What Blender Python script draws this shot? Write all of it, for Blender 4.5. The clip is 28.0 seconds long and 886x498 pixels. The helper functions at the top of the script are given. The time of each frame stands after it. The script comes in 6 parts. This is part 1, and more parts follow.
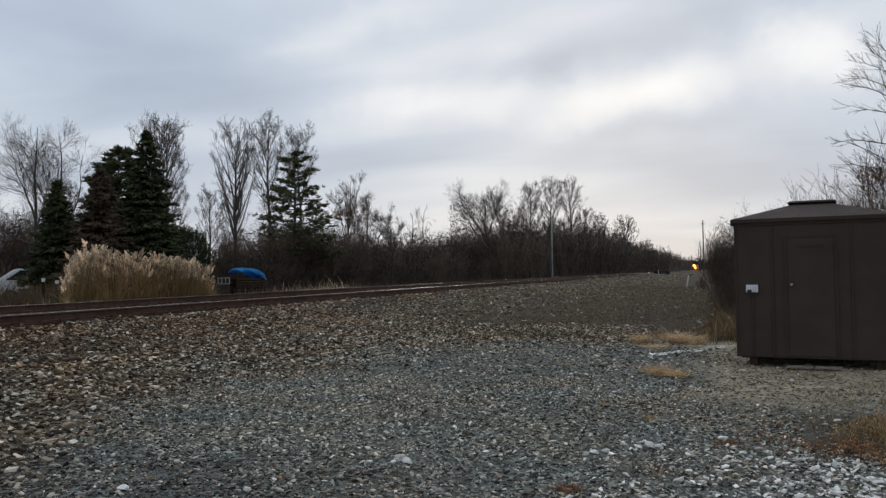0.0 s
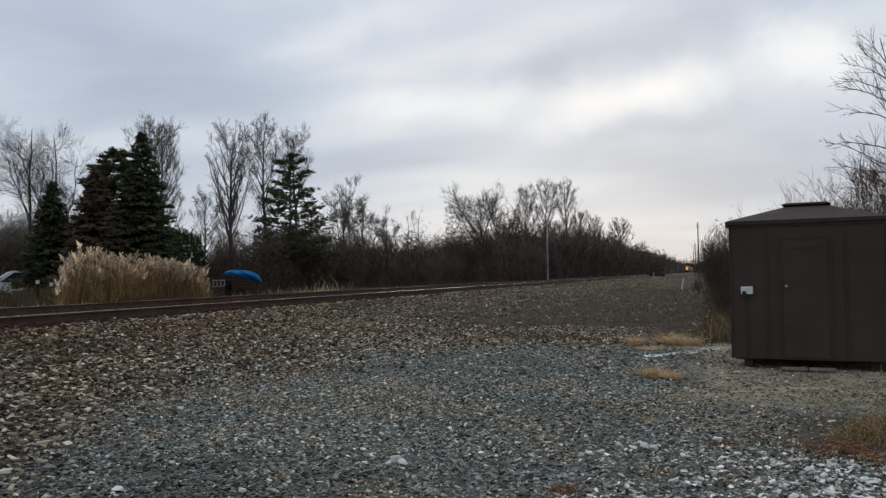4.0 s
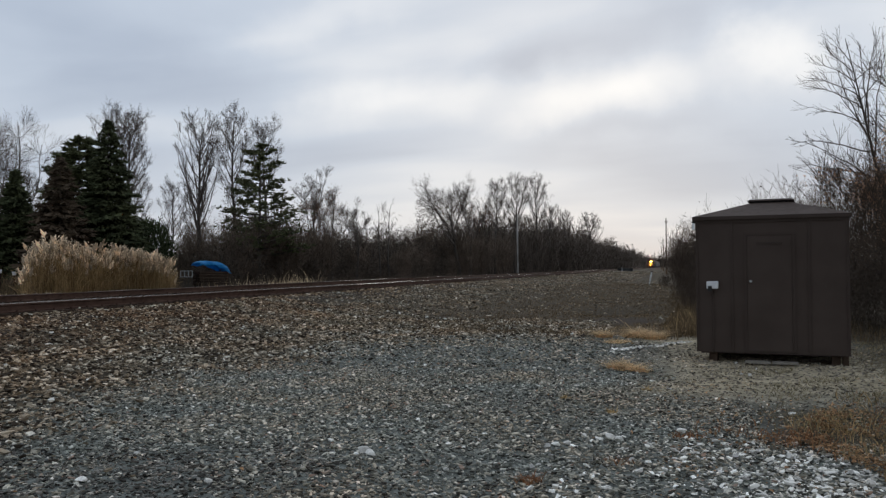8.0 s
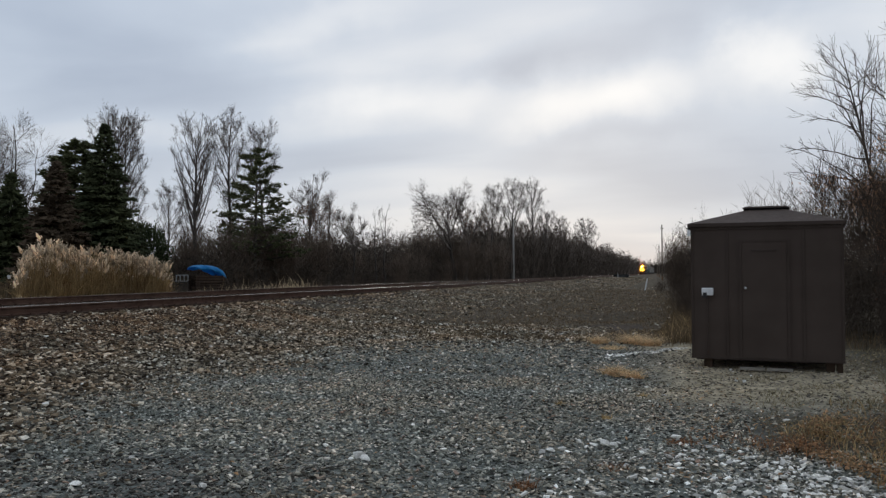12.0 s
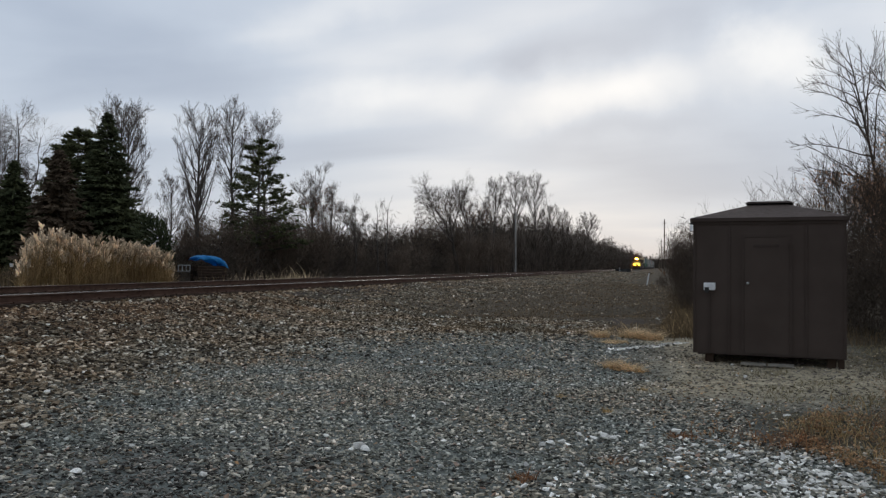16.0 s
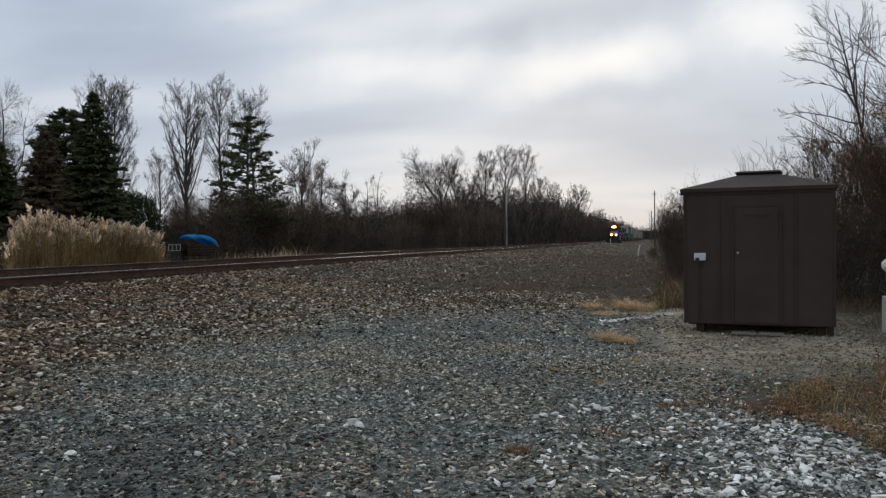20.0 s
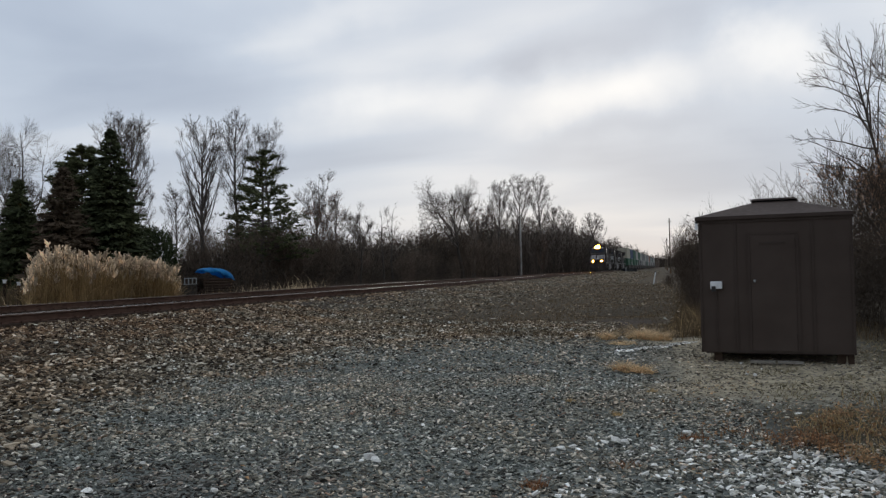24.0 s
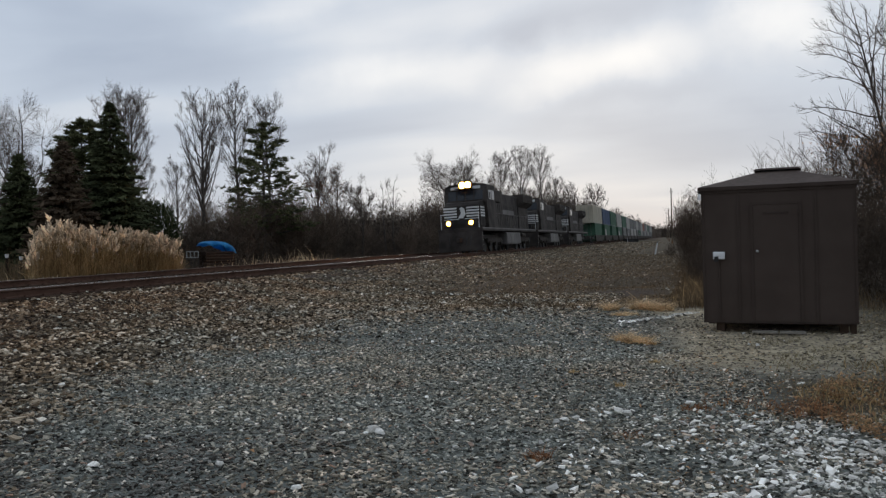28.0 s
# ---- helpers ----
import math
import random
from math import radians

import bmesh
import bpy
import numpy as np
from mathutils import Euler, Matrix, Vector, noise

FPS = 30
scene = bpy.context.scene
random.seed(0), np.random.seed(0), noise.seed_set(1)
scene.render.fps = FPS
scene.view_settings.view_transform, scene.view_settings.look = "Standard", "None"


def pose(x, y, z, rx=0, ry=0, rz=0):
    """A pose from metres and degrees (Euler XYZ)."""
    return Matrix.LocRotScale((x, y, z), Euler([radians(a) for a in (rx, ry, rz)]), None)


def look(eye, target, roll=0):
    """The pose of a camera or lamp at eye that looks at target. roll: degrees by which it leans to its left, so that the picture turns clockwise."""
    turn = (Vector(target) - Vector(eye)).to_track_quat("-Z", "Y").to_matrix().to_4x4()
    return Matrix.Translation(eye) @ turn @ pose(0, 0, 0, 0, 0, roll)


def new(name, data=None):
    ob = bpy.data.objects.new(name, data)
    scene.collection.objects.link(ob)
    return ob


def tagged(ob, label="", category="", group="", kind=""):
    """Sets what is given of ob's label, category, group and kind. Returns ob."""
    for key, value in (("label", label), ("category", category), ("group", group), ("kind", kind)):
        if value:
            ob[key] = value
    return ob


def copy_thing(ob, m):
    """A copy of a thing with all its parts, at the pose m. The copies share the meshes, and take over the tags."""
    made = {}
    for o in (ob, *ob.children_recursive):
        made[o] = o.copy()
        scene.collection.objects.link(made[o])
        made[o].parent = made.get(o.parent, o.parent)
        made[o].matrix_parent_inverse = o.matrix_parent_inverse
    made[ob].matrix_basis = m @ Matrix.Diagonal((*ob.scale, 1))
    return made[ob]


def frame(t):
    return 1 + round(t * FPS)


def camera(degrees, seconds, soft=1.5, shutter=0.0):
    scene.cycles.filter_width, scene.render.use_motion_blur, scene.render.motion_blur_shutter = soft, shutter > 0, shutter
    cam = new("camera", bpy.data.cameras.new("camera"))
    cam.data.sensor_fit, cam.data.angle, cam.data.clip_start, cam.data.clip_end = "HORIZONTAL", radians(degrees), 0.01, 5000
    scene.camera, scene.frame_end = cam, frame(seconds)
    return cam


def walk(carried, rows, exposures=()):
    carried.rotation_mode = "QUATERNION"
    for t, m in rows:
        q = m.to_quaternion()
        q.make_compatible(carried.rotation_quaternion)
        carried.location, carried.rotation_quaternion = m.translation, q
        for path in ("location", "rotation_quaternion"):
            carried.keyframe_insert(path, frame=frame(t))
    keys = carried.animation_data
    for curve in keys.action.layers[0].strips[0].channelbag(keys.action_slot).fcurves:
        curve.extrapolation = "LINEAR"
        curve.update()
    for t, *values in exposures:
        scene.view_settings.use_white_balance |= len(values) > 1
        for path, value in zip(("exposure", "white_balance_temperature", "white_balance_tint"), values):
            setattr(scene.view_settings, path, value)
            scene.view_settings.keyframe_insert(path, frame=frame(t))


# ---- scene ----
PATH = [
    (0, (-0.017, 0.029, 1.575), (-30.83, 95.12, 4.49), -0.84),
    (0.5, (-0.012, 0.017, 1.573), (-30.66, 95.18, 3.67), -0.62),
    (1, (-0.009, 0.017, 1.569), (-30.72, 95.18, 2.65), -0.25),
    (1.5, (-0.009, 0.023, 1.568), (-30.27, 95.33, 2.20), -0.46),
    (2, (-0.009, 0.024, 1.570), (-29.76, 95.49, 3.06), -0.36),
    (2.5, (-0.007, 0.022, 1.567), (-30.06, 95.39, 2.58), -0.66),
    (3, (-0.008, 0.015, 1.567), (-30.22, 95.32, 3.48), -1.09),
    (3.5, (-0.014, 0.019, 1.565), (-31.65, 94.84, 4.44), -0.91),
    (4, (-0.016, 0.024, 1.563), (-30.29, 95.28, 4.77), -0.83),
    (4.5, (-0.010, 0.029, 1.553), (-27.48, 96.16, 3.63), -0.70),
    (6.5, (-0.010, 0.024, 1.551), (-27.61, 96.12, 3.24), 0.23),
    (7, (-0.011, 0.015, 1.557), (-27.74, 96.06, 4.08), 0.13),
    (7.5, (-0.009, 0.012, 1.552), (-26.82, 96.32, 4.14), -0.33),
    (8, (-0.005, 0.014, 1.551), (-26.83, 96.32, 3.87), -0.32),
    (8.5, (-0.010, 0.026, 1.547), (-27.10, 96.25, 4.16), -0.23),
    (9, (-0.010, 0.013, 1.553), (-27.33, 96.11, 5.90), -0.36),
    (9.5, (-0.011, 0.009, 1.550), (-27.46, 96.06, 6.03), -0.31),
    (10, (-0.005, 0.002, 1.552), (-26.62, 96.27, 6.51), -0.20),
    (10.5, (-0.004, 0.000, 1.549), (-26.14, 96.47, 4.92), 0.05),
    (11, (-0.000, -0.001, 1.549), (-26.00, 96.53, 3.88), 0.00),
    (11.5, (0.001, -0.004, 1.545), (-25.94, 96.56, 3.20), -0.10),
    (12, (0.003, -0.003, 1.554), (-26.36, 96.41, 4.52), -0.06),
    (12.5, (0.003, 0.002, 1.550), (-26.70, 96.30, 5.15), 0.03),
    (14.5, (0.003, -0.002, 1.549), (-26.43, 96.42, 3.73), 0.26),
    (15, (0.000, 0.010, 1.544), (-26.50, 96.40, 4.05), 0.29),
    (15.5, (0.004, 0.007, 1.545), (-26.31, 96.45, 4.00), 0.39),
    (16, (-0.000, 0.007, 1.545), (-26.61, 96.38, 3.62), 0.50),
    (16.5, (-0.000, 0.004, 1.541), (-26.91, 96.29, 4.00), 0.47),
    (17, (-0.001, 0.011, 1.541), (-26.31, 96.46, 3.96), 0.55),
    (17.5, (0.001, 0.006, 1.540), (-25.58, 96.65, 3.85), 0.38),
    (18, (-0.000, 0.010, 1.543), (-25.25, 96.75, 3.77), 0.23),
    (18.5, (0.002, 0.010, 1.541), (-24.73, 96.88, 3.54), 0.16),
    (19, (0.003, 0.008, 1.542), (-24.20, 97.02, 3.45), 0.10),
    (19.5, (0.002, 0.015, 1.543), (-24.79, 96.89, 1.78), -0.10),
    (20, (0.000, 0.022, 1.553), (-25.56, 96.69, 0.52), -0.52),
    (20.5, (-0.002, 0.028, 1.554), (-25.80, 96.63, -0.29), -0.99),
    (21, (0.002, 0.037, 1.553), (-25.78, 96.66, 1.72), -1.25),
    (21.5, (-0.000, 0.029, 1.556), (-26.36, 96.49, 2.69), -0.80),
    (23.5, (0.002, 0.041, 1.563), (-26.57, 96.42, 3.97), -1.44),
    (24, (0.005, 0.017, 1.572), (-27.22, 96.20, 4.27), -1.20),
    (24.5, (0.010, 0.021, 1.569), (-26.08, 96.55, 2.86), -0.79),
    (25, (0.000, 0.038, 1.563), (-26.01, 96.60, 1.42), -0.43),
    (25.5, (0.003, 0.042, 1.568), (-25.95, 96.62, 1.79), -1.19),
    (26, (0.006, 0.050, 1.569), (-24.92, 96.89, 2.09), -1.39),
    (26.5, (0.007, 0.052, 1.570), (-22.70, 97.44, 1.78), -0.97),
    (27, (0.008, 0.040, 1.576), (-23.76, 97.17, 0.56), -0.97),
    (27.5, (-0.010, 0.040, 1.576), (-25.59, 96.70, -0.25), -0.69),
    (28, (-0.012, 0.041, 1.581), (-27.50, 96.19, 0.81), -1.56),
]
cam = camera(57, 28.0, soft=1.3, shutter=0.25)
walk(cam, [(t, look(eye, aim, roll)) for t, eye, aim, roll in PATH])

# ---- light ----
SUN_AZ, SUN_EL = -6.0, 14.0  # degrees to the right of +y, and above the horizon
CLOUDS = [(-38, 15, 13, 5, 0.1, -0.06), (15, 16, 9, 5, 0.0, 0.13), (-27, 18, 8, 1.8, 0.25, 0.14), (-17, 12.5, 6, 2.4, 0.15, 0.20), (-12, 14.6, 6, 1.6, 0.12, -0.17), (-5, 12, 6, 2.2, 0.12, 0.24), (-1, 8.6, 8, 1.3, 0.05, -0.19),
          (6, 14.5, 2.8, 2.2, 0.2, 0.27), (2, 17.5, 10, 1.8, 0.2, -0.12), (-31, 11, 9, 3.2, 0.0, -0.14), (-30, 5, 12, 3, 0.0, 0.04), (9, 10, 6, 2, 0.0, -0.06)]


def sky_world():
    w = bpy.data.worlds.new("overcast_sky")
    scene.world = w
    w.use_nodes = True
    nt = w.node_tree
    nt.nodes.clear()
    N, L = nt.nodes.new, nt.links.new

    def math_node(op, a, b=0.0, c=0.0):
        m = N("ShaderNodeMath")
        m.operation = op
        for i, v in enumerate((a, b, c)):
            if hasattr(v, "links"):
                L(v, m.inputs[i])
            else:
                m.inputs[i].default_value = v
        return m.outputs[0]

    tc = N("ShaderNodeTexCoord")
    sep = N("ShaderNodeSeparateXYZ")
    L(tc.outputs["Generated"], sep.inputs[0])
    zz = math_node("ADD", math_node("MAXIMUM", sep.outputs[2], 0.0), 0.16)
    com = N("ShaderNodeCombineXYZ")
    L(math_node("DIVIDE", sep.outputs[0], zz), com.inputs[0])
    L(math_node("DIVIDE", sep.outputs[1], zz), com.inputs[1])
    turn = N("ShaderNodeMapping")
    turn.inputs["Rotation"].default_value = (0, 0, radians(20))
    turn.inputs["Scale"].default_value = (0.75, 1.25, 1)
    turn.inputs["Location"].default_value = (1.3, 2.1, 0)
    L(com.outputs[0], turn.inputs[0])
    n1 = N("ShaderNodeTexNoise")
    n1.inputs["Scale"].default_value, n1.inputs["Detail"].default_value = 0.85, 5.0
    n1.inputs["Roughness"].default_value, n1.inputs["Distortion"].default_value = 0.42, 0.35
    L(turn.outputs[0], n1.inputs["Vector"])
    ramp = N("ShaderNodeValToRGB")
    el = ramp.color_ramp.elements
    el[0].position, el[0].color = 0.30, (0.41, 0.485, 0.615, 1)
    el[1].position, el[1].color = 0.74, (1.03, 1.04, 1.05, 1)
    mid = el.new(0.47)
    mid.color = (0.57, 0.652, 0.775, 1)
    # broad cloud banks: azimuth and height in degrees, their half widths, and how much brighter or darker they are
    wob = N("ShaderNodeTexNoise")
    wob.inputs["Scale"].default_value, wob.inputs["Detail"].default_value = 4.5, 6.0
    L(tc.outputs["Generated"], wob.inputs["Vector"])
    wsep = N("ShaderNodeSeparateColor")
    L(wob.outputs["Color"], wsep.inputs[0])
    deg = 180 / math.pi
    az = math_node("MULTIPLY", math_node("ARCTAN2", sep.outputs[0], sep.outputs[1]), deg)
    az = math_node("ADD", az, math_node("MULTIPLY_ADD", wsep.outputs[0], 22.0, -11.0))
    hi = math_node("MULTIPLY", math_node("ARCSINE", sep.outputs[2]), deg)
    hi = math_node("ADD", hi, math_node("MULTIPLY_ADD", wsep.outputs[1], 9.0, -4.5))
    banks = 0.0
    for a0, h0, wa, wh, slope, k in CLOUDS:
        da = math_node("SUBTRACT", az, a0)
        dh = math_node("SUBTRACT", math_node("SUBTRACT", hi, h0), math_node("MULTIPLY", da, slope))
        q = math_node("ADD", math_node("POWER", math_node("DIVIDE", math_node("ABSOLUTE", da), wa), 2.0), math_node("POWER", math_node("DIVIDE", math_node("ABSOLUTE", dh), wh), 2.0))
        banks = math_node("MULTIPLY_ADD", math_node("EXPONENT", math_node("MULTIPLY", q, -1.0)), k, banks)
    L(math_node("ADD", math_node("MULTIPLY_ADD", n1.outputs[0], 0.85, 0.06), banks), ramp.inputs[0])
    sun_dir = Vector((math.sin(radians(SUN_AZ)) * math.cos(radians(SUN_EL)), math.cos(radians(SUN_AZ)) * math.cos(radians(SUN_EL)), math.sin(radians(SUN_EL))))
    dot = N("ShaderNodeVectorMath")
    dot.operation = "DOT_PRODUCT"
    L(tc.outputs["Generated"], dot.inputs[0])
    dot.inputs[1].default_value = sun_dir
    veil = math_node("POWER", math_node("MAXIMUM", dot.outputs["Value"], 0.0), 14.0)
    low = math_node("POWER", math_node("SUBTRACT", 1.0, math_node("MAXIMUM", sep.outputs[2], 0.0)), 9.0)
    warm = N("ShaderNodeMix")
    warm.data_type, warm.blend_type = "RGBA", "MIX"
    L(math_node("MULTIPLY", veil, 0.22), warm.inputs["Factor"])
    L(ramp.outputs[0], warm.inputs[6])
    warm.inputs[7].default_value = (0.92, 0.90, 0.88, 1)
    haze = N("ShaderNodeMix")
    haze.data_type, haze.blend_type = "RGBA", "MIX"
    L(math_node("MULTIPLY", low, 0.6), haze.inputs["Factor"])
    L(warm.outputs[2], haze.inputs[6])
    haze.inputs[7].default_value = (0.66, 0.645, 0.645, 1)
    bg = N("ShaderNodeBackground")
    bg.inputs[1].default_value = 0.97
    L(haze.outputs[2], bg.inputs[0])
    sky = N("ShaderNodeTexSky")
    sky.sky_type, sky.sun_disc = "NISHITA", False
    sky.sun_elevation, sky.sun_rotation = radians(SUN_EL), radians(SUN_AZ)
    bg2 = N("ShaderNodeBackground")
    bg2.inputs[1].default_value = 0.05
    L(sky.outputs[0], bg2.inputs[0])
    mix = N("ShaderNodeMixShader")
    mix.inputs[0].default_value = 0.93
    L(bg2.outputs[0], mix.inputs[1])
    L(bg.outputs[0], mix.inputs[2])
    out = N("ShaderNodeOutputWorld")
    L(mix.outputs[0], out.inputs[0])
    sun = bpy.data.lights.new("sun", "SUN")
    sun.energy, sun.angle, sun.color = 0.5, radians(25), (1.0, 0.93, 0.85)
    ob = new("sun", sun)
    ob.matrix_world = look(sun_dir * 50, (0, 0, 0))


sky_world()
scene.view_settings.exposure = 0.0


# ---- materials ----
def mat(name, c1, c2=None, scale=8.0, rough=0.8, metal=0.0, bump=0.0, bump_scale=60.0, island=0.0, obj=0.0, c3=None, big=0.6, stretch=(1, 1, 1), emit=0.0, spec=0.2):
    """A surface of two blended colours at two scales, with optional brightness spread per piece."""
    m = bpy.data.materials.new(name)
    m.use_nodes = True
    nt = m.node_tree
    N, L = nt.nodes.new, nt.links.new
    b = nt.nodes["Principled BSDF"]
    b.inputs["Roughness"].default_value, b.inputs["Metallic"].default_value = rough, metal
    b.inputs["Specular IOR Level"].default_value = spec
    c2 = c2 or c1
    tc = N("ShaderNodeTexCoord")
    mp = N("ShaderNodeMapping")
    mp.inputs["Scale"].default_value = stretch
    L(tc.outputs["Object"], mp.inputs[0])
    n1 = N("ShaderNodeTexNoise")
    n1.inputs["Scale"].default_value, n1.inputs["Detail"].default_value = scale, 6
    L(mp.outputs[0], n1.inputs["Vector"])
    n2 = N("ShaderNodeTexNoise")
    n2.inputs["Scale"].default_value, n2.inputs["Detail"].default_value = big, 3
    L(mp.outputs[0], n2.inputs["Vector"])
    add = N("ShaderNodeMath")
    add.operation = "MULTIPLY_ADD"
    L(n2.outputs[0], add.inputs[0])
    add.inputs[1].default_value = 0.8
    half = N("ShaderNodeMath")
    half.operation = "MULTIPLY_ADD"
    L(n1.outputs[0], half.inputs[0])
    half.inputs[1].default_value, half.inputs[2].default_value = 0.8, -0.3
    L(half.outputs[0], add.inputs[2])
    ramp = N("ShaderNodeValToRGB")
    el = ramp.color_ramp.elements
    el[0].position, el[0].color = 0.35, (*c1, 1)
    el[1].position, el[1].color = 0.65, (*c2, 1)
    L(add.outputs[0], ramp.inputs[0])
    col = ramp.outputs[0]
    if island or obj:
        src = N("ShaderNodeNewGeometry").outputs["Random Per Island"] if island else N("ShaderNodeObjectInfo").outputs["Random"]
        amount = island or obj
        r2 = N("ShaderNodeValToRGB")
        e2 = r2.color_ramp.elements
        e2[0].position, e2[0].color = 0.0, (1 - amount, 1 - amount, 1 - amount, 1)
        e2[1].position, e2[1].color = 1.0, (1 + amount, 1 + amount, 1 + amount, 1)
        if c3:
            e3 = e2.new(0.80)
            e3.color = (1 + amount * 0.5,) * 3 + (1,)
            e4 = e2.new(0.93)
            e4.color = tuple(0.55 * v for v in c3) + (1,)
            e2[len(e2) - 1].color = (*c3, 1)
        L(src, r2.inputs[0])
        mul = N("ShaderNodeMix")
        mul.data_type, mul.blend_type = "RGBA", "MULTIPLY"
        mul.inputs["Factor"].default_value = 1.0
        L(col, mul.inputs[6])
        L(r2.outputs[0], mul.inputs[7])
        col = mul.outputs[2]
    L(col, b.inputs["Base Color"])
    if bump:
        n3 = N("ShaderNodeTexNoise")
        n3.inputs["Scale"].default_value, n3.inputs["Detail"].default_value = bump_scale, 5
        L(mp.outputs[0], n3.inputs["Vector"])
        bp = N("ShaderNodeBump")
        bp.inputs["Strength"].default_value, bp.inputs["Distance"].default_value = bump, 0.02
        L(n3.outputs[0], bp.inputs["Height"])
        L(bp.outputs[0], b.inputs["Normal"])
    if emit:
        b.inputs["Emission Color"].default_value = (*c1, 1)
        b.inputs["Emission Strength"].default_value = emit
    return m


M_TWIG = mat("bare_twigs", (0.075, 0.062, 0.054), (0.12, 0.10, 0.088), 3, 0.9)
M_BARK = mat("grey_bark", (0.048, 0.041, 0.036), (0.095, 0.083, 0.072), 9, 0.92, bump=0.6, bump_scale=25)
M_BRUSH = mat("brown_brush", (0.08446, 0.06339, 0.04784), (0.149, 0.1133, 0.08611), 2, 0.95, island=0.35, spec=0.1)
M_BRUSH_DARK = mat("dark_brush_stems", (0.062, 0.047, 0.036), (0.11, 0.082, 0.062), 2, 0.95, island=0.3, spec=0.05)
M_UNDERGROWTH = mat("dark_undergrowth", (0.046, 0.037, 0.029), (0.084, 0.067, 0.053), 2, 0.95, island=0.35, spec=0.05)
# greyer and lighter than the brush: distance haze put into the woods' colour
M_WOODS = mat("haze_toned_woods", (0.0864, 0.06916, 0.05586), (0.1485, 0.1197, 0.09842), 2, 0.95, island=0.35, spec=0.1)
M_LEAF_RUST = mat("russet_leaves", (0.14, 0.062, 0.035), (0.22, 0.11, 0.06), 2, 0.9, island=0.45)
M_LEAF_OAK = mat("dry_oak_leaves", (0.33, 0.1812, 0.105), (0.54, 0.319, 0.189), 2, 0.9, island=0.5)
M_LEAF_DULL = mat("dull_brown_leaves", (0.085, 0.062, 0.045), (0.13, 0.10, 0.07), 2, 0.9, island=0.4)
M_SPRUCE = mat("spruce_needles", (0.03791, 0.0456, 0.023), (0.0702, 0.0768, 0.037), 1.5, 0.95, island=0.45, spec=0.1)
M_PINE = mat("pine_needles", (0.063, 0.07056, 0.03564), (0.1181, 0.1235, 0.06048), 1.5, 0.95, island=0.45, spec=0.1)
M_SPRUCE_DRY = mat("dry_spruce_needles", (0.0567, 0.04125, 0.0276), (0.0972, 0.07125, 0.048), 1.5, 0.95, island=0.4, spec=0.1)
M_CEDAR = mat("cedar_foliage", (0.028, 0.038, 0.018), (0.050, 0.062, 0.028), 2, 0.95, island=0.4, spec=0.1)
M_REED = mat("dry_reed_stalks", (0.26, 0.172, 0.084), (0.46, 0.325, 0.165), 2, 0.85, island=0.55)
M_PLUME = mat("reed_plumes", (0.49, 0.385, 0.265), (0.82, 0.67, 0.49), 4, 0.95, island=0.6)
M_GRASS = mat("dry_grass", (0.54, 0.39, 0.225), (0.86, 0.67, 0.43), 3, 0.9, island=0.45)
M_WEED = mat("brown_weeds", (0.095, 0.068, 0.040), (0.18, 0.13, 0.075), 3, 0.9, island=0.5)
M_WEED_RED = mat("reddish_dead_weeds", (0.19, 0.088, 0.044), (0.36, 0.18, 0.088), 3, 0.9, island=0.5)
M_WEED_TAN = mat("tan_dead_grass", (0.33, 0.225, 0.105), (0.57, 0.41, 0.21), 3, 0.9, island=0.5)
M_GRASS_OLIVE = mat("dull_olive_grass", (0.155, 0.128, 0.072), (0.30, 0.25, 0.15), 3, 0.9, island=0.5)
M_LITTER = mat("fallen_leaves", (0.27, 0.148, 0.073), (0.57, 0.355, 0.195), 5, 0.85, island=0.7, c3=(0.86, 0.86, 0.86))


def stone_mat(name, stops, rough=0.8):
    """Crushed stone: each piece takes one of a few rock colours, mottled by a fine and a broad noise."""
    m = mat(name, (0.8, 0.8, 0.79), (1.2, 1.19, 1.17), 26, rough, big=0.35, bump=0.25, bump_scale=70, spec=0.12)
    nt = m.node_tree
    N, L = nt.nodes.new, nt.links.new
    b = nt.nodes["Principled BSDF"]
    old = b.inputs["Base Color"].links[0].from_socket
    r = N("ShaderNodeValToRGB")
    r.color_ramp.interpolation = "CONSTANT"
    e = r.color_ramp.elements
    e[0].position, e[0].color = 0.0, (*stops[0][1], 1)
    e[1].position, e[1].color = stops[-1][0], (*stops[-1][1], 1)
    for p, c in stops[1:-1]:
        e.new(p).color = (*c, 1)
    L(N("ShaderNodeNewGeometry").outputs["Random Per Island"], r.inputs[0])
    mul = N("ShaderNodeMix")
    mul.data_type, mul.blend_type = "RGBA", "MULTIPLY"
    mul.inputs["Factor"].default_value = 1.0
    L(r.outputs[0], mul.inputs[6])
    L(old, mul.inputs[7])
    # broad drifts of cooler and warmer stone
    tc = N("ShaderNodeTexCoord")
    drift = N("ShaderNodeTexNoise")
    drift.inputs["Scale"].default_value, drift.inputs["Detail"].default_value = 0.7, 4
    L(tc.outputs["Object"], drift.inputs["Vector"])
    tone = N("ShaderNodeValToRGB")
    te = tone.color_ramp.elements
    te[0].position, te[0].color = 0.36, (0.95, 0.99, 1.0, 1)
    te[1].position, te[1].color = 0.66, (1.15, 1.0, 0.87, 1)
    L(drift.outputs[0], tone.inputs[0])
    mul2 = N("ShaderNodeMix")
    mul2.data_type, mul2.blend_type = "RGBA", "MULTIPLY"
    mul2.inputs["Factor"].default_value = 1.0
    L(mul.outputs[2], mul2.inputs[6])
    L(tone.outputs[0], mul2.inputs[7])
    L(mul2.outputs[2], b.inputs["Base Color"])
    return m


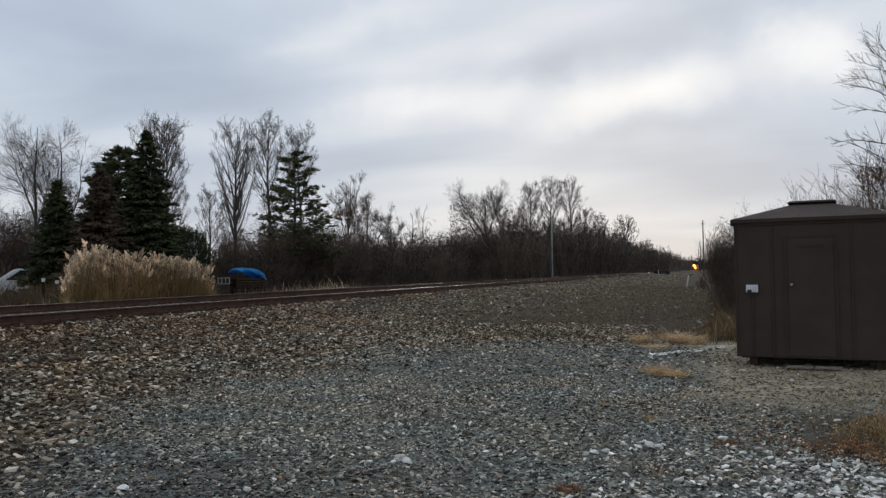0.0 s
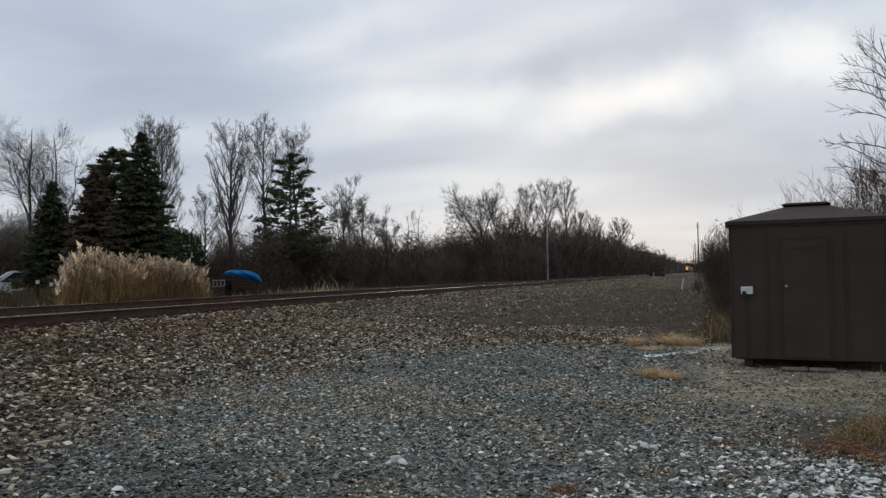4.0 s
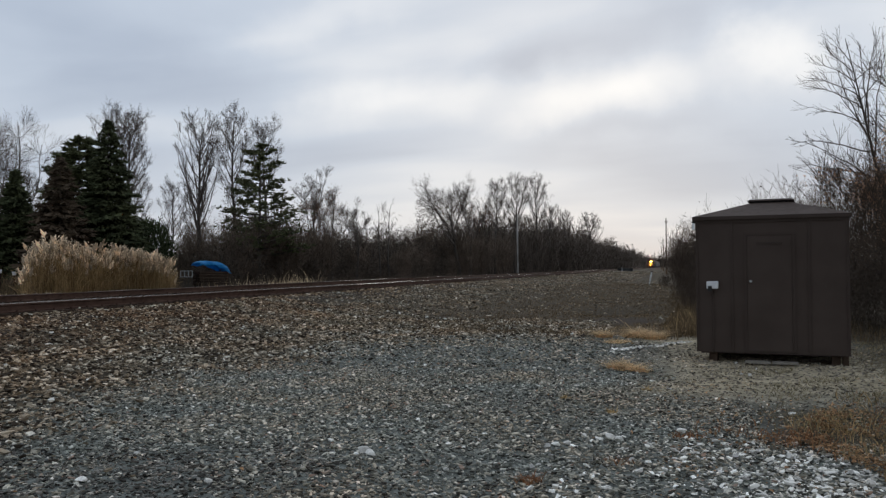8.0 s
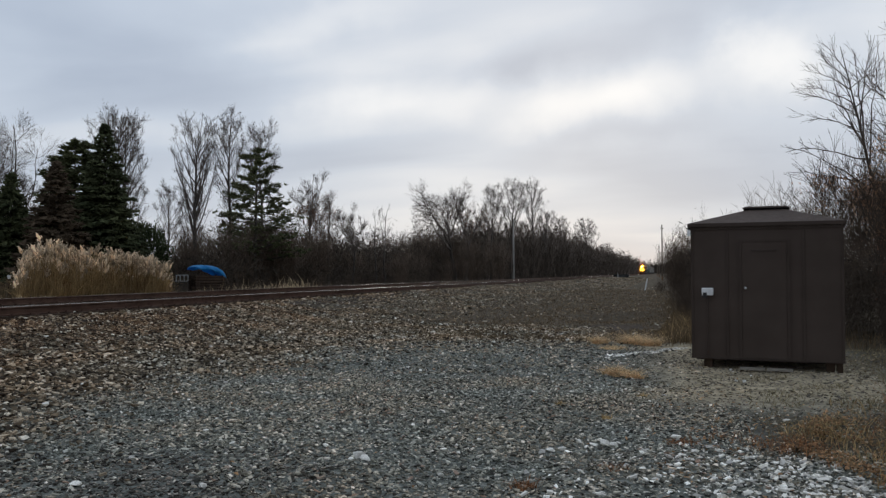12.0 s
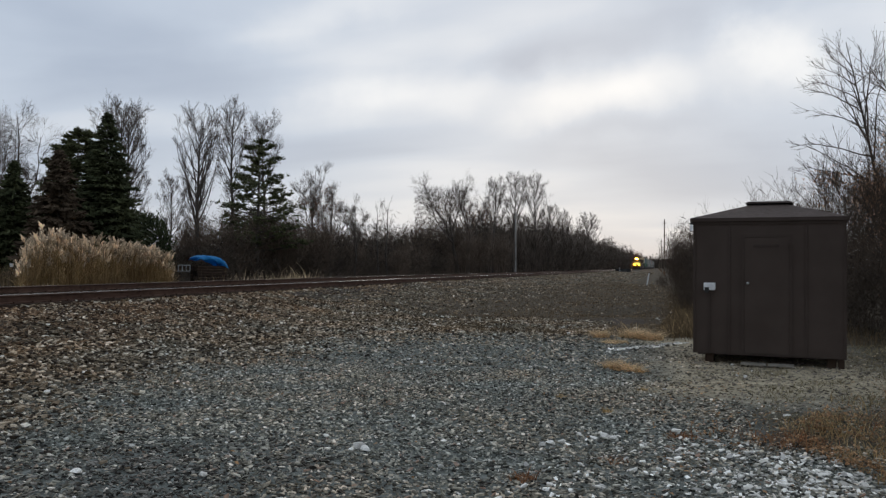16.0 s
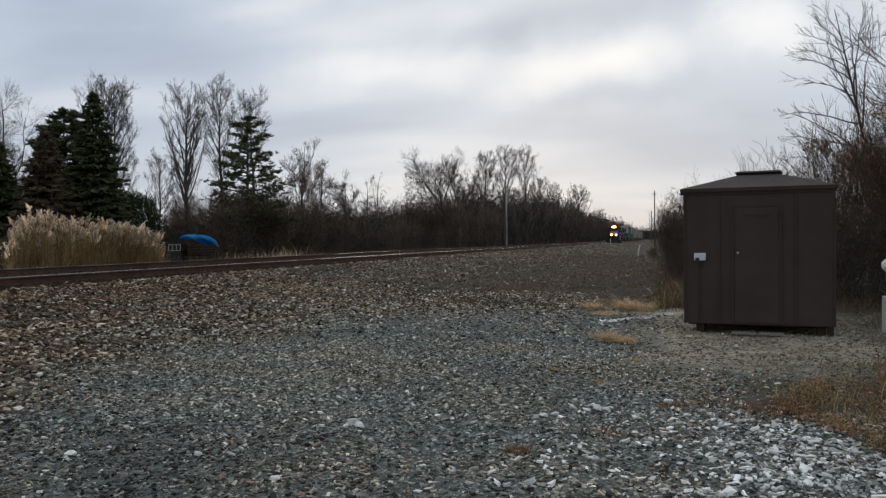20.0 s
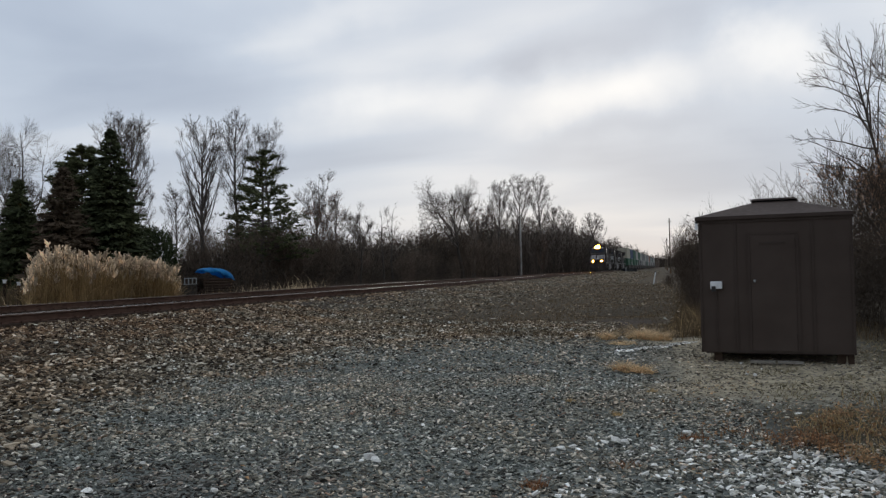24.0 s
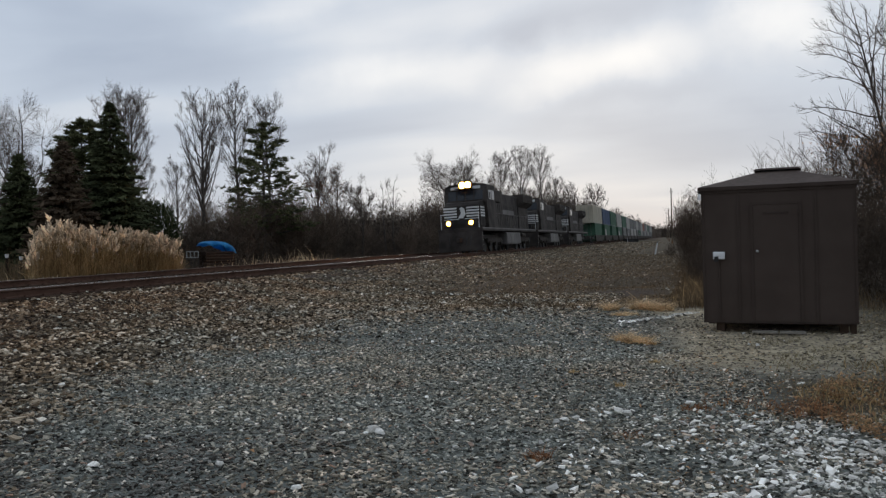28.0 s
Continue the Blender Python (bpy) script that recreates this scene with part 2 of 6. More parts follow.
M_STONE = stone_mat("grey_ballast", [(0, (0.043, 0.042, 0.037)), (0.18, (0.117, 0.116, 0.098)), (0.40, (0.233, 0.234, 0.201)), (0.63, (0.341, 0.341, 0.295)), (0.78, (0.428, 0.394, 0.327)), (0.84, (0.306, 0.222, 0.175)), (0.865, (0.561, 0.544, 0.478)), (0.955, (0.785, 0.739, 0.663)), (0.988, (0.877, 0.837, 0.780))], 0.75)
M_STONE_BROWN = stone_mat("brown_ballast", [(0, (0.034, 0.026, 0.019)), (0.24, (0.114, 0.090, 0.062)), (0.44, (0.215, 0.177, 0.130)), (0.62, (0.324, 0.276, 0.210)), (0.78, (0.477, 0.425, 0.343)), (0.90, (0.687, 0.635, 0.540)), (0.965, (0.820, 0.794, 0.723))], 0.85)
M_STONE_DULL = stone_mat("dusty_brown_ballast", [(0, (0.067, 0.054, 0.039)), (0.22, (0.168, 0.136, 0.097)), (0.52, (0.274, 0.231, 0.173)), (0.82, (0.403, 0.352, 0.275)), (0.955, (0.694, 0.643, 0.562))], 0.9)
M_STONE_PALE = stone_mat("mixed_tan_stones", [(0, (0.08, 0.066, 0.048)), (0.3, (0.21, 0.175, 0.125)), (0.6, (0.36, 0.305, 0.22)), (0.85, (0.52, 0.455, 0.345)), (0.96, (0.74, 0.70, 0.62))], 0.9)
M_STONE_DARKER = stone_mat("darker_lot_ballast", [(0, (0.026, 0.024, 0.021)), (0.25, (0.070, 0.065, 0.058)), (0.50, (0.135, 0.131, 0.118)), (0.74, (0.214, 0.207, 0.191)), (0.88, (0.307, 0.258, 0.214)), (0.93, (0.419, 0.405, 0.373)), (0.985, (0.744, 0.718, 0.655))], 0.7)
M_STONE_RUST = stone_mat("rust_stained_ballast", [(0, (0.035, 0.023, 0.015)), (0.24, (0.109, 0.073, 0.048)), (0.48, (0.204, 0.147, 0.098)), (0.70, (0.322, 0.248, 0.176)), (0.86, (0.505, 0.420, 0.320)), (0.955, (0.748, 0.697, 0.590))], 0.9)
M_STONE_WHITE = mat("white_limestone", (0.64, 0.615, 0.56), (0.94, 0.915, 0.85), 7, 0.75, island=0.55, spec=0.1)
M_STONE_DUSTY = mat("dusty_gravel", (0.15, 0.13, 0.105), (0.24, 0.21, 0.17), 1.1, 0.85, island=0.5, c3=(2.2, 2.2, 2.1), big=0.35)
M_STONE_LOOSE = mat("loose_pale_stone", (0.62, 0.60, 0.55), (0.86, 0.84, 0.78), 7, 0.75, obj=0.4, bump=0.3, bump_scale=40)
M_RAIL = mat("rusty_rail_side", (0.056, 0.033, 0.024), (0.092, 0.054, 0.040), 6, 0.9, bump=0.2, spec=0.04)
M_RAILTOP = mat("worn_rail_head", (0.21, 0.182, 0.158), (0.32, 0.28, 0.243), 3, 0.12, metal=1.0, stretch=(30, 0.5, 30))
M_TIE = mat("weathered_tie", (0.034, 0.023, 0.017), (0.066, 0.046, 0.034), 3, 0.95, spec=0.05, obj=0.4, bump=0.6, bump_scale=30, stretch=(1, 8, 1))
M_SHED = mat("brown_shed_paint", (0.0465, 0.0335, 0.0268), (0.0565, 0.0415, 0.034), 2.5, 0.75, spec=0.2, bump=0.08, bump_scale=30)
# wall paint made darker: the battens' faint shadow is put into the trim colour
M_SHED_DARK = mat("shed_trim_seam_shade", (0.0425, 0.0305, 0.0245), (0.052, 0.038, 0.0315), 2.5, 0.8, spec=0.2)
M_ROOF = mat("brown_roof_shingle", (0.063, 0.045, 0.037), (0.094, 0.070, 0.058), 12, 0.8, bump=0.4, bump_scale=50)
M_DARK = mat("black_iron", (0.02, 0.02, 0.02), (0.035, 0.034, 0.033), 8, 0.6)
M_LOCO_GREY = mat("dark_grey_enamel", (0.04, 0.04, 0.042), (0.06, 0.06, 0.06), 5, 0.6)
M_WHITE = mat("white_plastic", (0.62, 0.63, 0.64), (0.74, 0.75, 0.75), 6, 0.5)
M_BOARD = mat("weathered_board", (0.17, 0.155, 0.13), (0.26, 0.24, 0.21), 6, 0.85, bump=0.3, stretch=(1, 8, 8))
M_METAL = mat("galvanized_box", (0.2875, 0.297, 0.2915), (0.3795, 0.385, 0.3763), 4, 0.5, metal=0.2)
M_POLE = mat("weathered_pole_wood", (0.1014, 0.07875, 0.05904), (0.1716, 0.1387, 0.108), 4, 0.9, bump=0.7, bump_scale=12, stretch=(6, 6, 0.5))


def stain_pole(m):
    """Orange-brown preservative bleeding at the foot of the pole."""
    nt = m.node_tree
    N, L = nt.nodes.new, nt.links.new
    b = nt.nodes["Principled BSDF"]
    old = b.inputs["Base Color"].links[0].from_socket
    tc = N("ShaderNodeTexCoord")
    sep = N("ShaderNodeSeparateXYZ")
    L(tc.outputs["Object"], sep.inputs[0])
    n = N("ShaderNodeTexNoise")
    n.inputs["Scale"].default_value, n.inputs["Detail"].default_value = 5, 4
    L(tc.outputs["Object"], n.inputs["Vector"])
    a = N("ShaderNodeMath")
    a.operation = "MULTIPLY_ADD"
    L(n.outputs[0], a.inputs[0])
    a.inputs[1].default_value = 1.2
    L(sep.outputs[2], a.inputs[2])
    r = N("ShaderNodeMapRange")
    r.inputs["From Min"].default_value, r.inputs["From Max"].default_value = 1.3, 2.1
    r.inputs["To Min"].default_value, r.inputs["To Max"].default_value = 1.0, 0.0
    L(a.outputs[0], r.inputs["Value"])
    mx = N("ShaderNodeMix")
    mx.data_type, mx.blend_type = "RGBA", "MULTIPLY"
    L(r.outputs[0], mx.inputs["Factor"])
    L(old, mx.inputs[6])
    mx.inputs[7].default_value = (1.15, 0.74, 0.44, 1)
    L(mx.outputs[2], b.inputs["Base Color"])


stain_pole(M_POLE)
# dark box bodies: the shade on their sides is put into the colour
M_BOX_SHADE = mat("shaded_box_side", (0.05, 0.055, 0.065), (0.075, 0.08, 0.09), 4, 0.6)
M_POLE_PALE = mat("pale_steel_pole", (0.24, 0.23, 0.215), (0.32, 0.30, 0.28), 3, 0.7)
M_TARP = mat("blue_tarp", (0.0156, 0.2375, 0.55), (0.052, 0.375, 0.726), 2, 0.5, bump=0.5, bump_scale=5)
M_GLASS = mat("dark_glass", (0.02, 0.024, 0.03), (0.03, 0.034, 0.04), 2, 0.12)


def let_light_through(m, share):
    """Thin dry leaves and blades: part of the light comes through."""
    nt = m.node_tree
    N, L = nt.nodes.new, nt.links.new
    b = nt.nodes["Principled BSDF"]
    t = N("ShaderNodeBsdfTranslucent")
    L(b.inputs["Base Color"].links[0].from_socket, t.inputs[0])
    mx = N("ShaderNodeMixShader")
    mx.inputs[0].default_value = share
    L(b.outputs[0], mx.inputs[1])
    L(t.outputs[0], mx.inputs[2])
    L(mx.outputs[0], nt.nodes["Material Output"].inputs[0])


for m in (M_LEAF_RUST, M_LEAF_OAK, M_LEAF_DULL, M_REED, M_PLUME, M_GRASS, M_WEED, M_WEED_RED, M_WEED_TAN, M_GRASS_OLIVE, M_LITTER):
    let_light_through(m, 0.45)


def ground_material():
    m = mat("ground_gravel_and_grass", (0.08, 0.075, 0.07), (0.14, 0.13, 0.12), 3, 0.95, spec=0.08)
    nt = m.node_tree
    N, L = nt.nodes.new, nt.links.new
    b = nt.nodes["Principled BSDF"]
    at = N("ShaderNodeAttribute")
    at.attribute_name = "soil"
    sep = N("ShaderNodeSeparateColor")
    L(at.outputs["Color"], sep.inputs[0])
    tc = N("ShaderNodeTexCoord")

    def noise_ramp(scale, stops, detail=8):
        n = N("ShaderNodeTexNoise")
        n.inputs["Scale"].default_value, n.inputs["Detail"].default_value = scale, detail
        n.inputs["Roughness"].default_value = 0.65
        L(tc.outputs["Object"], n.inputs["Vector"])
        r = N("ShaderNodeValToRGB")
        e = r.color_ramp.elements
        e[0].position, e[0].color = stops[0][0], (*stops[0][1], 1)
        e[1].position, e[1].color = stops[-1][0], (*stops[-1][1], 1)
        for p, c in stops[1:-1]:
            e.new(p).color = (*c, 1)
        L(n.outputs[0], r.inputs[0])
        return r.outputs[0]

    def blend(fac, a, c):
        mx = N("ShaderNodeMix")
        mx.data_type = "RGBA"
        L(fac, mx.inputs["Factor"])
        L(a, mx.inputs[6])
        L(c, mx.inputs[7])
        return mx.outputs[2]

    grey = noise_ramp(9, [(0.3, (0.047, 0.051, 0.046)), (0.5, (0.118, 0.127, 0.114)), (0.72, (0.278, 0.292, 0.265))])
    brown = noise_ramp(8, [(0.3, (0.022, 0.016, 0.010)), (0.5, (0.057, 0.045, 0.031)), (0.72, (0.176, 0.143, 0.102))])
    grass = noise_ramp(3, [(0.3, (0.030, 0.022, 0.015)), (0.5, (0.059, 0.046, 0.029)), (0.75, (0.128, 0.103, 0.064))])
    dust = noise_ramp(3.5, [(0.3, (0.135, 0.112, 0.074)), (0.42, (0.265, 0.226, 0.154)), (0.55, (0.385, 0.328, 0.226)), (0.72, (0.56, 0.485, 0.35))], 12)
    col = blend(sep.outputs[0], grey, brown)
    col = blend(sep.outputs[1], col, grass)
    col = blend(sep.outputs[2], col, dust)
    oily_or_shaded = noise_ramp(5, [(0.3, (0.018, 0.013, 0.010)), (0.5, (0.042, 0.031, 0.024)), (0.75, (0.10, 0.08, 0.065))])
    col = blend(at.outputs["Alpha"], col, oily_or_shaded)
    L(col, b.inputs["Base Color"])
    n = N("ShaderNodeTexNoise")
    n.inputs["Scale"].default_value, n.inputs["Detail"].default_value = 14, 6
    L(tc.outputs["Object"], n.inputs["Vector"])
    bp = N("ShaderNodeBump")
    bp.inputs["Strength"].default_value, bp.inputs["Distance"].default_value = 0.9, 0.05
    L(n.outputs[0], bp.inputs["Height"])
    L(bp.outputs[0], b.inputs["Normal"])
    return m


M_GROUND = ground_material()


# ---- mesh helpers ----
def mesh_from(name, V, F, material, smooth=False):
    """A mesh from an array of vertices and an array of faces of one size."""
    V, F = np.asarray(V, np.float32), np.asarray(F, np.int32)
    me = bpy.data.meshes.new(name)
    me.vertices.add(len(V))
    me.vertices.foreach_set("co", V.ravel())
    k = F.shape[1]
    me.loops.add(F.size)
    me.loops.foreach_set("vertex_index", F.ravel())
    me.polygons.add(len(F))
    me.polygons.foreach_set("loop_start", np.arange(0, F.size, k, dtype=np.int32))
    me.update(calc_edges=True)
    me.polygons.foreach_set("use_smooth", np.full(len(F), smooth))
    me.materials.append(material)
    return me


def part(name, bm, material, parent=None, label=""):
    """Links a bmesh or a mesh as one object under a thing or part."""
    if isinstance(bm, bpy.types.Mesh):
        me = bm
    else:
        me = bpy.data.meshes.new(name)
        bm.to_mesh(me)
        bm.free()
        me.materials.append(material)
    ob = new(name, me)
    if parent:
        ob.parent = parent
    if label:
        tagged(ob, label)
    return ob


def thing(name, m, label, category, group="", kind=""):
    ob = new(name)
    ob.empty_display_size = 0.2
    ob.matrix_world = m
    return tagged(ob, label, category, group, kind)


def box(x0, y0, z0, x1, y1, z1, bevel=0.0, bm=None):
    bm = bm or bmesh.new()
    r = bmesh.ops.create_cube(bm, size=1)
    vs = r["verts"]
    bmesh.ops.scale(bm, vec=(x1 - x0, y1 - y0, z1 - z0), verts=vs)
    bmesh.ops.translate(bm, vec=((x0 + x1) / 2, (y0 + y1) / 2, (z0 + z1) / 2), verts=vs)
    if bevel:
        es = list({e for v in vs for e in v.link_edges})
        bmesh.ops.bevel(bm, geom=es, offset=bevel, segments=2, affect="EDGES", profile=0.6)
    return bm


def tube(p0, p1, r0, r1=None, n=10, bm=None):
    bm = bm or bmesh.new()
    p0, p1 = Vector(p0), Vector(p1)
    r1 = r0 if r1 is None else r1
    q = (p1 - p0).to_track_quat("Z", "Y").to_matrix().to_4x4()
    m = Matrix.Translation((p0 + p1) / 2) @ q
    bmesh.ops.create_cone(bm, cap_ends=True, segments=n, radius1=r0, radius2=r1, depth=(p1 - p0).length, matrix=m)
    return bm


def prism(outline, x0, x1, axis="x", bm=None):
    """A solid between two planes, with an outline in the other two axes (y, z) or (x, z)."""
    bm = bm or bmesh.new()
    put = (lambda s, a, b: (s, a, b)) if axis == "x" else ((lambda s, a, b: (a, s, b)) if axis == "y" else (lambda s, a, b: (a, b, s)))
    A = [bm.verts.new(put(x0, a, b)) for a, b in outline]
    B = [bm.verts.new(put(x1, a, b)) for a, b in outline]
    bm.faces.new(A)
    bm.faces.new(B)
    for i in range(len(A)):
        j = (i + 1) % len(A)
        bm.faces.new((A[i], A[j], B[j], B[i]))
    bmesh.ops.recalc_face_normals(bm, faces=bm.faces)
    return bm


def tubes_mesh(name, lines, radii, sides, material):
    """Tapered tubes along polylines that all have the same count of points."""
    P, R = np.asarray(lines, float), np.asarray(radii, float)
    n, k = P.shape[:2]
    d = np.gradient(P, axis=1)
    d /= np.linalg.norm(d, axis=2, keepdims=True) + 1e-9
    ref = np.where(np.abs(d[..., 2:3]) > 0.9, np.array([1.0, 0, 0]), np.array([0, 0, 1.0]))
    u = np.cross(d, ref)
    u /= np.linalg.norm(u, axis=2, keepdims=True) + 1e-9
    v = np.cross(d, u)
    a = np.arange(sides) * 2 * np.pi / sides
    ring = P[:, :, None] + R[:, :, None, None] * (np.cos(a)[:, None] * u[:, :, None] + np.sin(a)[:, None] * v[:, :, None])
    V = ring.reshape(-1, 3)
    i = np.arange(n)[:, None, None] * k * sides
    j = np.arange(k - 1)[None, :, None] * sides
    s = np.arange(sides)[None, None]
    s2 = (s + 1) % sides
    F = np.stack([i + j + s, i + j + s2, i + j + sides + s2, i + j + sides + s], -1).reshape(-1, 4)
    return V, F


def join_vf(items):
    Vs, Fs, n = [], [], 0
    for V, F in items:
        Vs.append(V)
        Fs.append(F + n)
        n += len(V)
    return np.concatenate(Vs), np.concatenate(Fs)


# ---- the ground ----
NEAR_RAIL, RAIL_Z, GAUGE, SPACING = -13.0, 0.87, 1.505, 4.25
TRACKS = (NEAR_RAIL - GAUGE / 2, NEAR_RAIL - GAUGE / 2 - SPACING)
CANT = -2.45  # degrees by which the tracks lean away from the lot


def on_track(cx, y, z=0.0):
    """A pose on a canted track: the near rail keeps its height, the far rail lies lower."""
    lift = 0.01 if cx < -15 else 0.0
    return pose(cx + GAUGE / 2, y, RAIL_Z + lift, 0, CANT, 0) @ pose(-GAUGE / 2, 0, z)



def smooth(a, b, x):
    s = np.clip((x - a) / (b - a), 0, 1)
    return s * s * (3 - 2 * s)


def ground_z(x, y):
    x, y = np.asarray(x, float), np.asarray(y, float)
    toe = -7.0 + 6.2 * smooth(16, 60, y)
    bed = 0.64
    z = bed * (1 - np.clip((x + 12.1) / (toe + 12.1), 0, 1) ** 0.85)
    z = np.where(x < -12.1, bed, z)
    z = np.where(x < -20.6, bed - 0.45 * smooth(-20.6, -23.5, x), z)
    far = smooth(18, 40, y) * smooth(-1.0, 2.5, x)
    z = z - 0.35 * far - 0.3 * np.exp(-((x + 2.0) / 1.2) ** 2 - ((y - 29.5) / 2.2) ** 2)
    w = np.sin(x * 0.9 + y * 0.37) * np.sin(y * 0.71 - x * 0.3) + 0.5 * np.sin(x * 2.3 + 1.7) * np.sin(y * 1.9 + x * 0.8)
    return z + 0.022 * w * smooth(-12.5, -11, x) + 0.05 * w * smooth(-22, -25, x)


def lot_edge(y):
    """Where the grey lot gives way to the brown bank."""
    return -6.7 + 0.9 * smooth(8, 4.6, y) + 0.6 * np.maximum(y - 15, 0) + 1.5 * np.maximum(y - 17, 0)


def weed_edge(x):
    """The line along which the pale stones meet the weeds by the pole."""
    return 7.55 + 0.10 * np.sin(x * 5) - 1.75 * smooth(1.0, 1.8, x)


def hollow_shade(x, y):
    """The hollow's shade at the foot of the bank, put into the soil colour."""
    return smooth(0.15, 0.7, np.exp(-((x + 1.5 + 0.3 * np.sin(y * 1.7)) / 1.15) ** 2 - ((y - 23.9) / 1.5) ** 2))


def build_ground():
    def axis_steps(lo, a, b, hi, fine):
        mid = np.arange(a, b, fine)
        left, right, s, v = [], [], fine, a
        while v > lo:
            s *= 1.22
            v -= s
            left.append(v)
        s, v = fine, mid[-1]
        while v < hi:
            s *= 1.22
            v += s
            right.append(v)
        return np.array(left[::-1] + list(mid) + right)

    xs, ys = axis_steps(-1800, -26, 8, 1800, 0.25), axis_steps(-600, 2, 40, 3500, 0.3)
    X, Y = np.meshgrid(xs, ys)
    Zs = ground_z(X, Y)
    V = np.stack([X, Y, Zs], -1).reshape(-1, 3)
    nx, ny = len(xs), len(ys)
    i = (np.arange(ny - 1)[:, None] * nx + np.arange(nx - 1)[None]).ravel()
    me = mesh_from("ground", V, np.stack([i, i + 1, i + nx + 1, i + nx], -1), M_GROUND, True)
    x, y = V[:, 0], V[:, 1]
    wob = 0.5 * np.sin(y * 0.8) + 0.4 * np.sin(y * 1.9 + x)
    brown = 1 - smooth(-0.9, 0.9, x + wob * 0.6 - lot_edge(y))
    brown = np.maximum(brown, smooth(17, 20.5, y))
    grass = np.maximum(smooth(-21.5, -23.5, x), smooth(-1.5, 1.5, x + wob * 0.5) * smooth(17, 21, y))
    grass = np.maximum(grass, 0.9 * smooth(24, 50, y) * smooth(-12.0, -9.5, x))
    grass = np.maximum(grass, smooth(2.8, 4.2, x + wob * 0.4))
    grass = np.maximum(grass, 0.85 * smooth(0.5, 1.2, x + wob * 0.2) * smooth(7.2, 7.8, y + 0.5 * np.maximum(x - 1, 0)) * (1 - smooth(9.2, 10.2, y)))
    dust = smooth(-0.9, 0.3, x + wob * 0.4) * (1 - smooth(2.6, 3.6, x)) * smooth(9.6, 11.6, y + wob * 0.5) * (1 - smooth(17.5, 20, y))
    oily_or_shaded = smooth(-21.5, -20.6, x) * (1 - smooth(-11.9, -10.3, x))
    # the hollow's shade is painted through the same dark soil mask
    oily_or_shaded = np.maximum(oily_or_shaded, hollow_shade(x, y))
    col = np.stack([brown, grass, dust, oily_or_shaded], -1).astype(np.float32)
    at = me.color_attributes.new("soil", "FLOAT_COLOR", "POINT")
    at.data.foreach_set("color", col.ravel())
    ob = part("ground", me, None)
    return tagged(ob, "grey gravel lot with brown ballast bank and dry grass", "ground", kind="structure")


GROUND = build_ground()


# ---- railway ----
def build_track(cx, label):
    track = thing("railway_track", on_track(cx, 0, -RAIL_Z), label, "railway track", "double track")
    y0, y1 = -120.0, 1410.0
    for s in (-1, 1):
        c = s * GAUGE / 2
        web = [(-0.075, RAIL_Z - 0.175), (0.075, RAIL_Z - 0.175), (0.075, RAIL_Z - 0.16), (0.012, RAIL_Z - 0.14), (0.012, RAIL_Z - 0.045), (0.036, RAIL_Z - 0.035),
               (0.036, RAIL_Z - 0.004), (-0.036, RAIL_Z - 0.004), (-0.036, RAIL_Z - 0.035), (-0.012, RAIL_Z - 0.045), (-0.012, RAIL_Z - 0.14), (-0.075, RAIL_Z - 0.16)]
        rail = part("rail", prism([(a + c, b) for a, b in web], y0, y1, "y"), M_RAIL, track, "rust-brown steel rail with a worn bright head")
        head = [(-0.024, -0.010), (0.024, -0.010), (0.022, -0.001), (0.016, 0.001), (-0.016, 0.001), (-0.022, -0.001)]
        part("rail_head", prism([(a + c, RAIL_Z + b) for a, b in head], y0, y1, "y"), M_RAILTOP, rail, "worn running surface")
    bm = box(-1.3, -0.115, RAIL_Z - 0.36, 1.3, 0.115, RAIL_Z - 0.18, 0.012)
    tie_me = bpy.data.meshes.new("tie")
    bm.to_mesh(tie_me)
    bm.free()
    tie_me.materials.append(M_TIE)
    rnd = random.Random(int(-cx * 10))
    V, F = [], []
    cube = np.array([[x, y, z] for x in (-1, 1) for y in (-1, 1) for z in (-1, 1)], float)
    quads = np.array([[0, 1, 3, 2], [4, 6, 7, 5], [0, 4, 5, 1], [2, 3, 7, 6], [0, 2, 6, 4], [1, 5, 7, 3]])
    k = 0
    for i in range(900):
        y = -20 + i * 0.52
        if i < 150:
            t = part("tie", tie_me, None, track)
            t.location = (rnd.uniform(-0.05, 0.05), y + rnd.uniform(-0.02, 0.02), rnd.uniform(-0.012, 0.008))
            t.rotation_euler = (0, 0, rnd.uniform(-0.015, 0.015))
        else:
            V.append(cube * (1.3, 0.115, 0.09) + (rnd.uniform(-0.05, 0.05), y, RAIL_Z - 0.27))
            F.append(quads + 8 * k)
            k += 1
    far = part("far_ties", mesh_from("far_ties", np.concatenate(V), np.concatenate(F), M_TIE), None, track)
    tagged(far, kind="stuff")
    # tie plates and spikes under the rails of the near stretch
    plate = bpy.data.meshes.new("tie_plate")
    bm = box(-0.18, -0.09, RAIL_Z - 0.182, 0.18, 0.09, RAIL_Z - 0.166, 0.004)
    for sx in (-0.11, 0.11):
        box(sx - 0.018, -0.05, RAIL_Z - 0.17, sx + 0.018, -0.015, RAIL_Z - 0.14, bm=bm)
    bm.to_mesh(plate)
    bm.free()
    plate.materials.append(M_RAIL)
    for i in range(60, 150):
        p = part("tie_plate", plate, None, track)
        p.location = (GAUGE / 2, -20 + i * 0.52, 0)
    return track


for cx, text in zip(TRACKS, ("straight near railway track with rust-brown rails on ballast", "straight far railway track behind the near one on ballast")):
    build_track(cx, text)


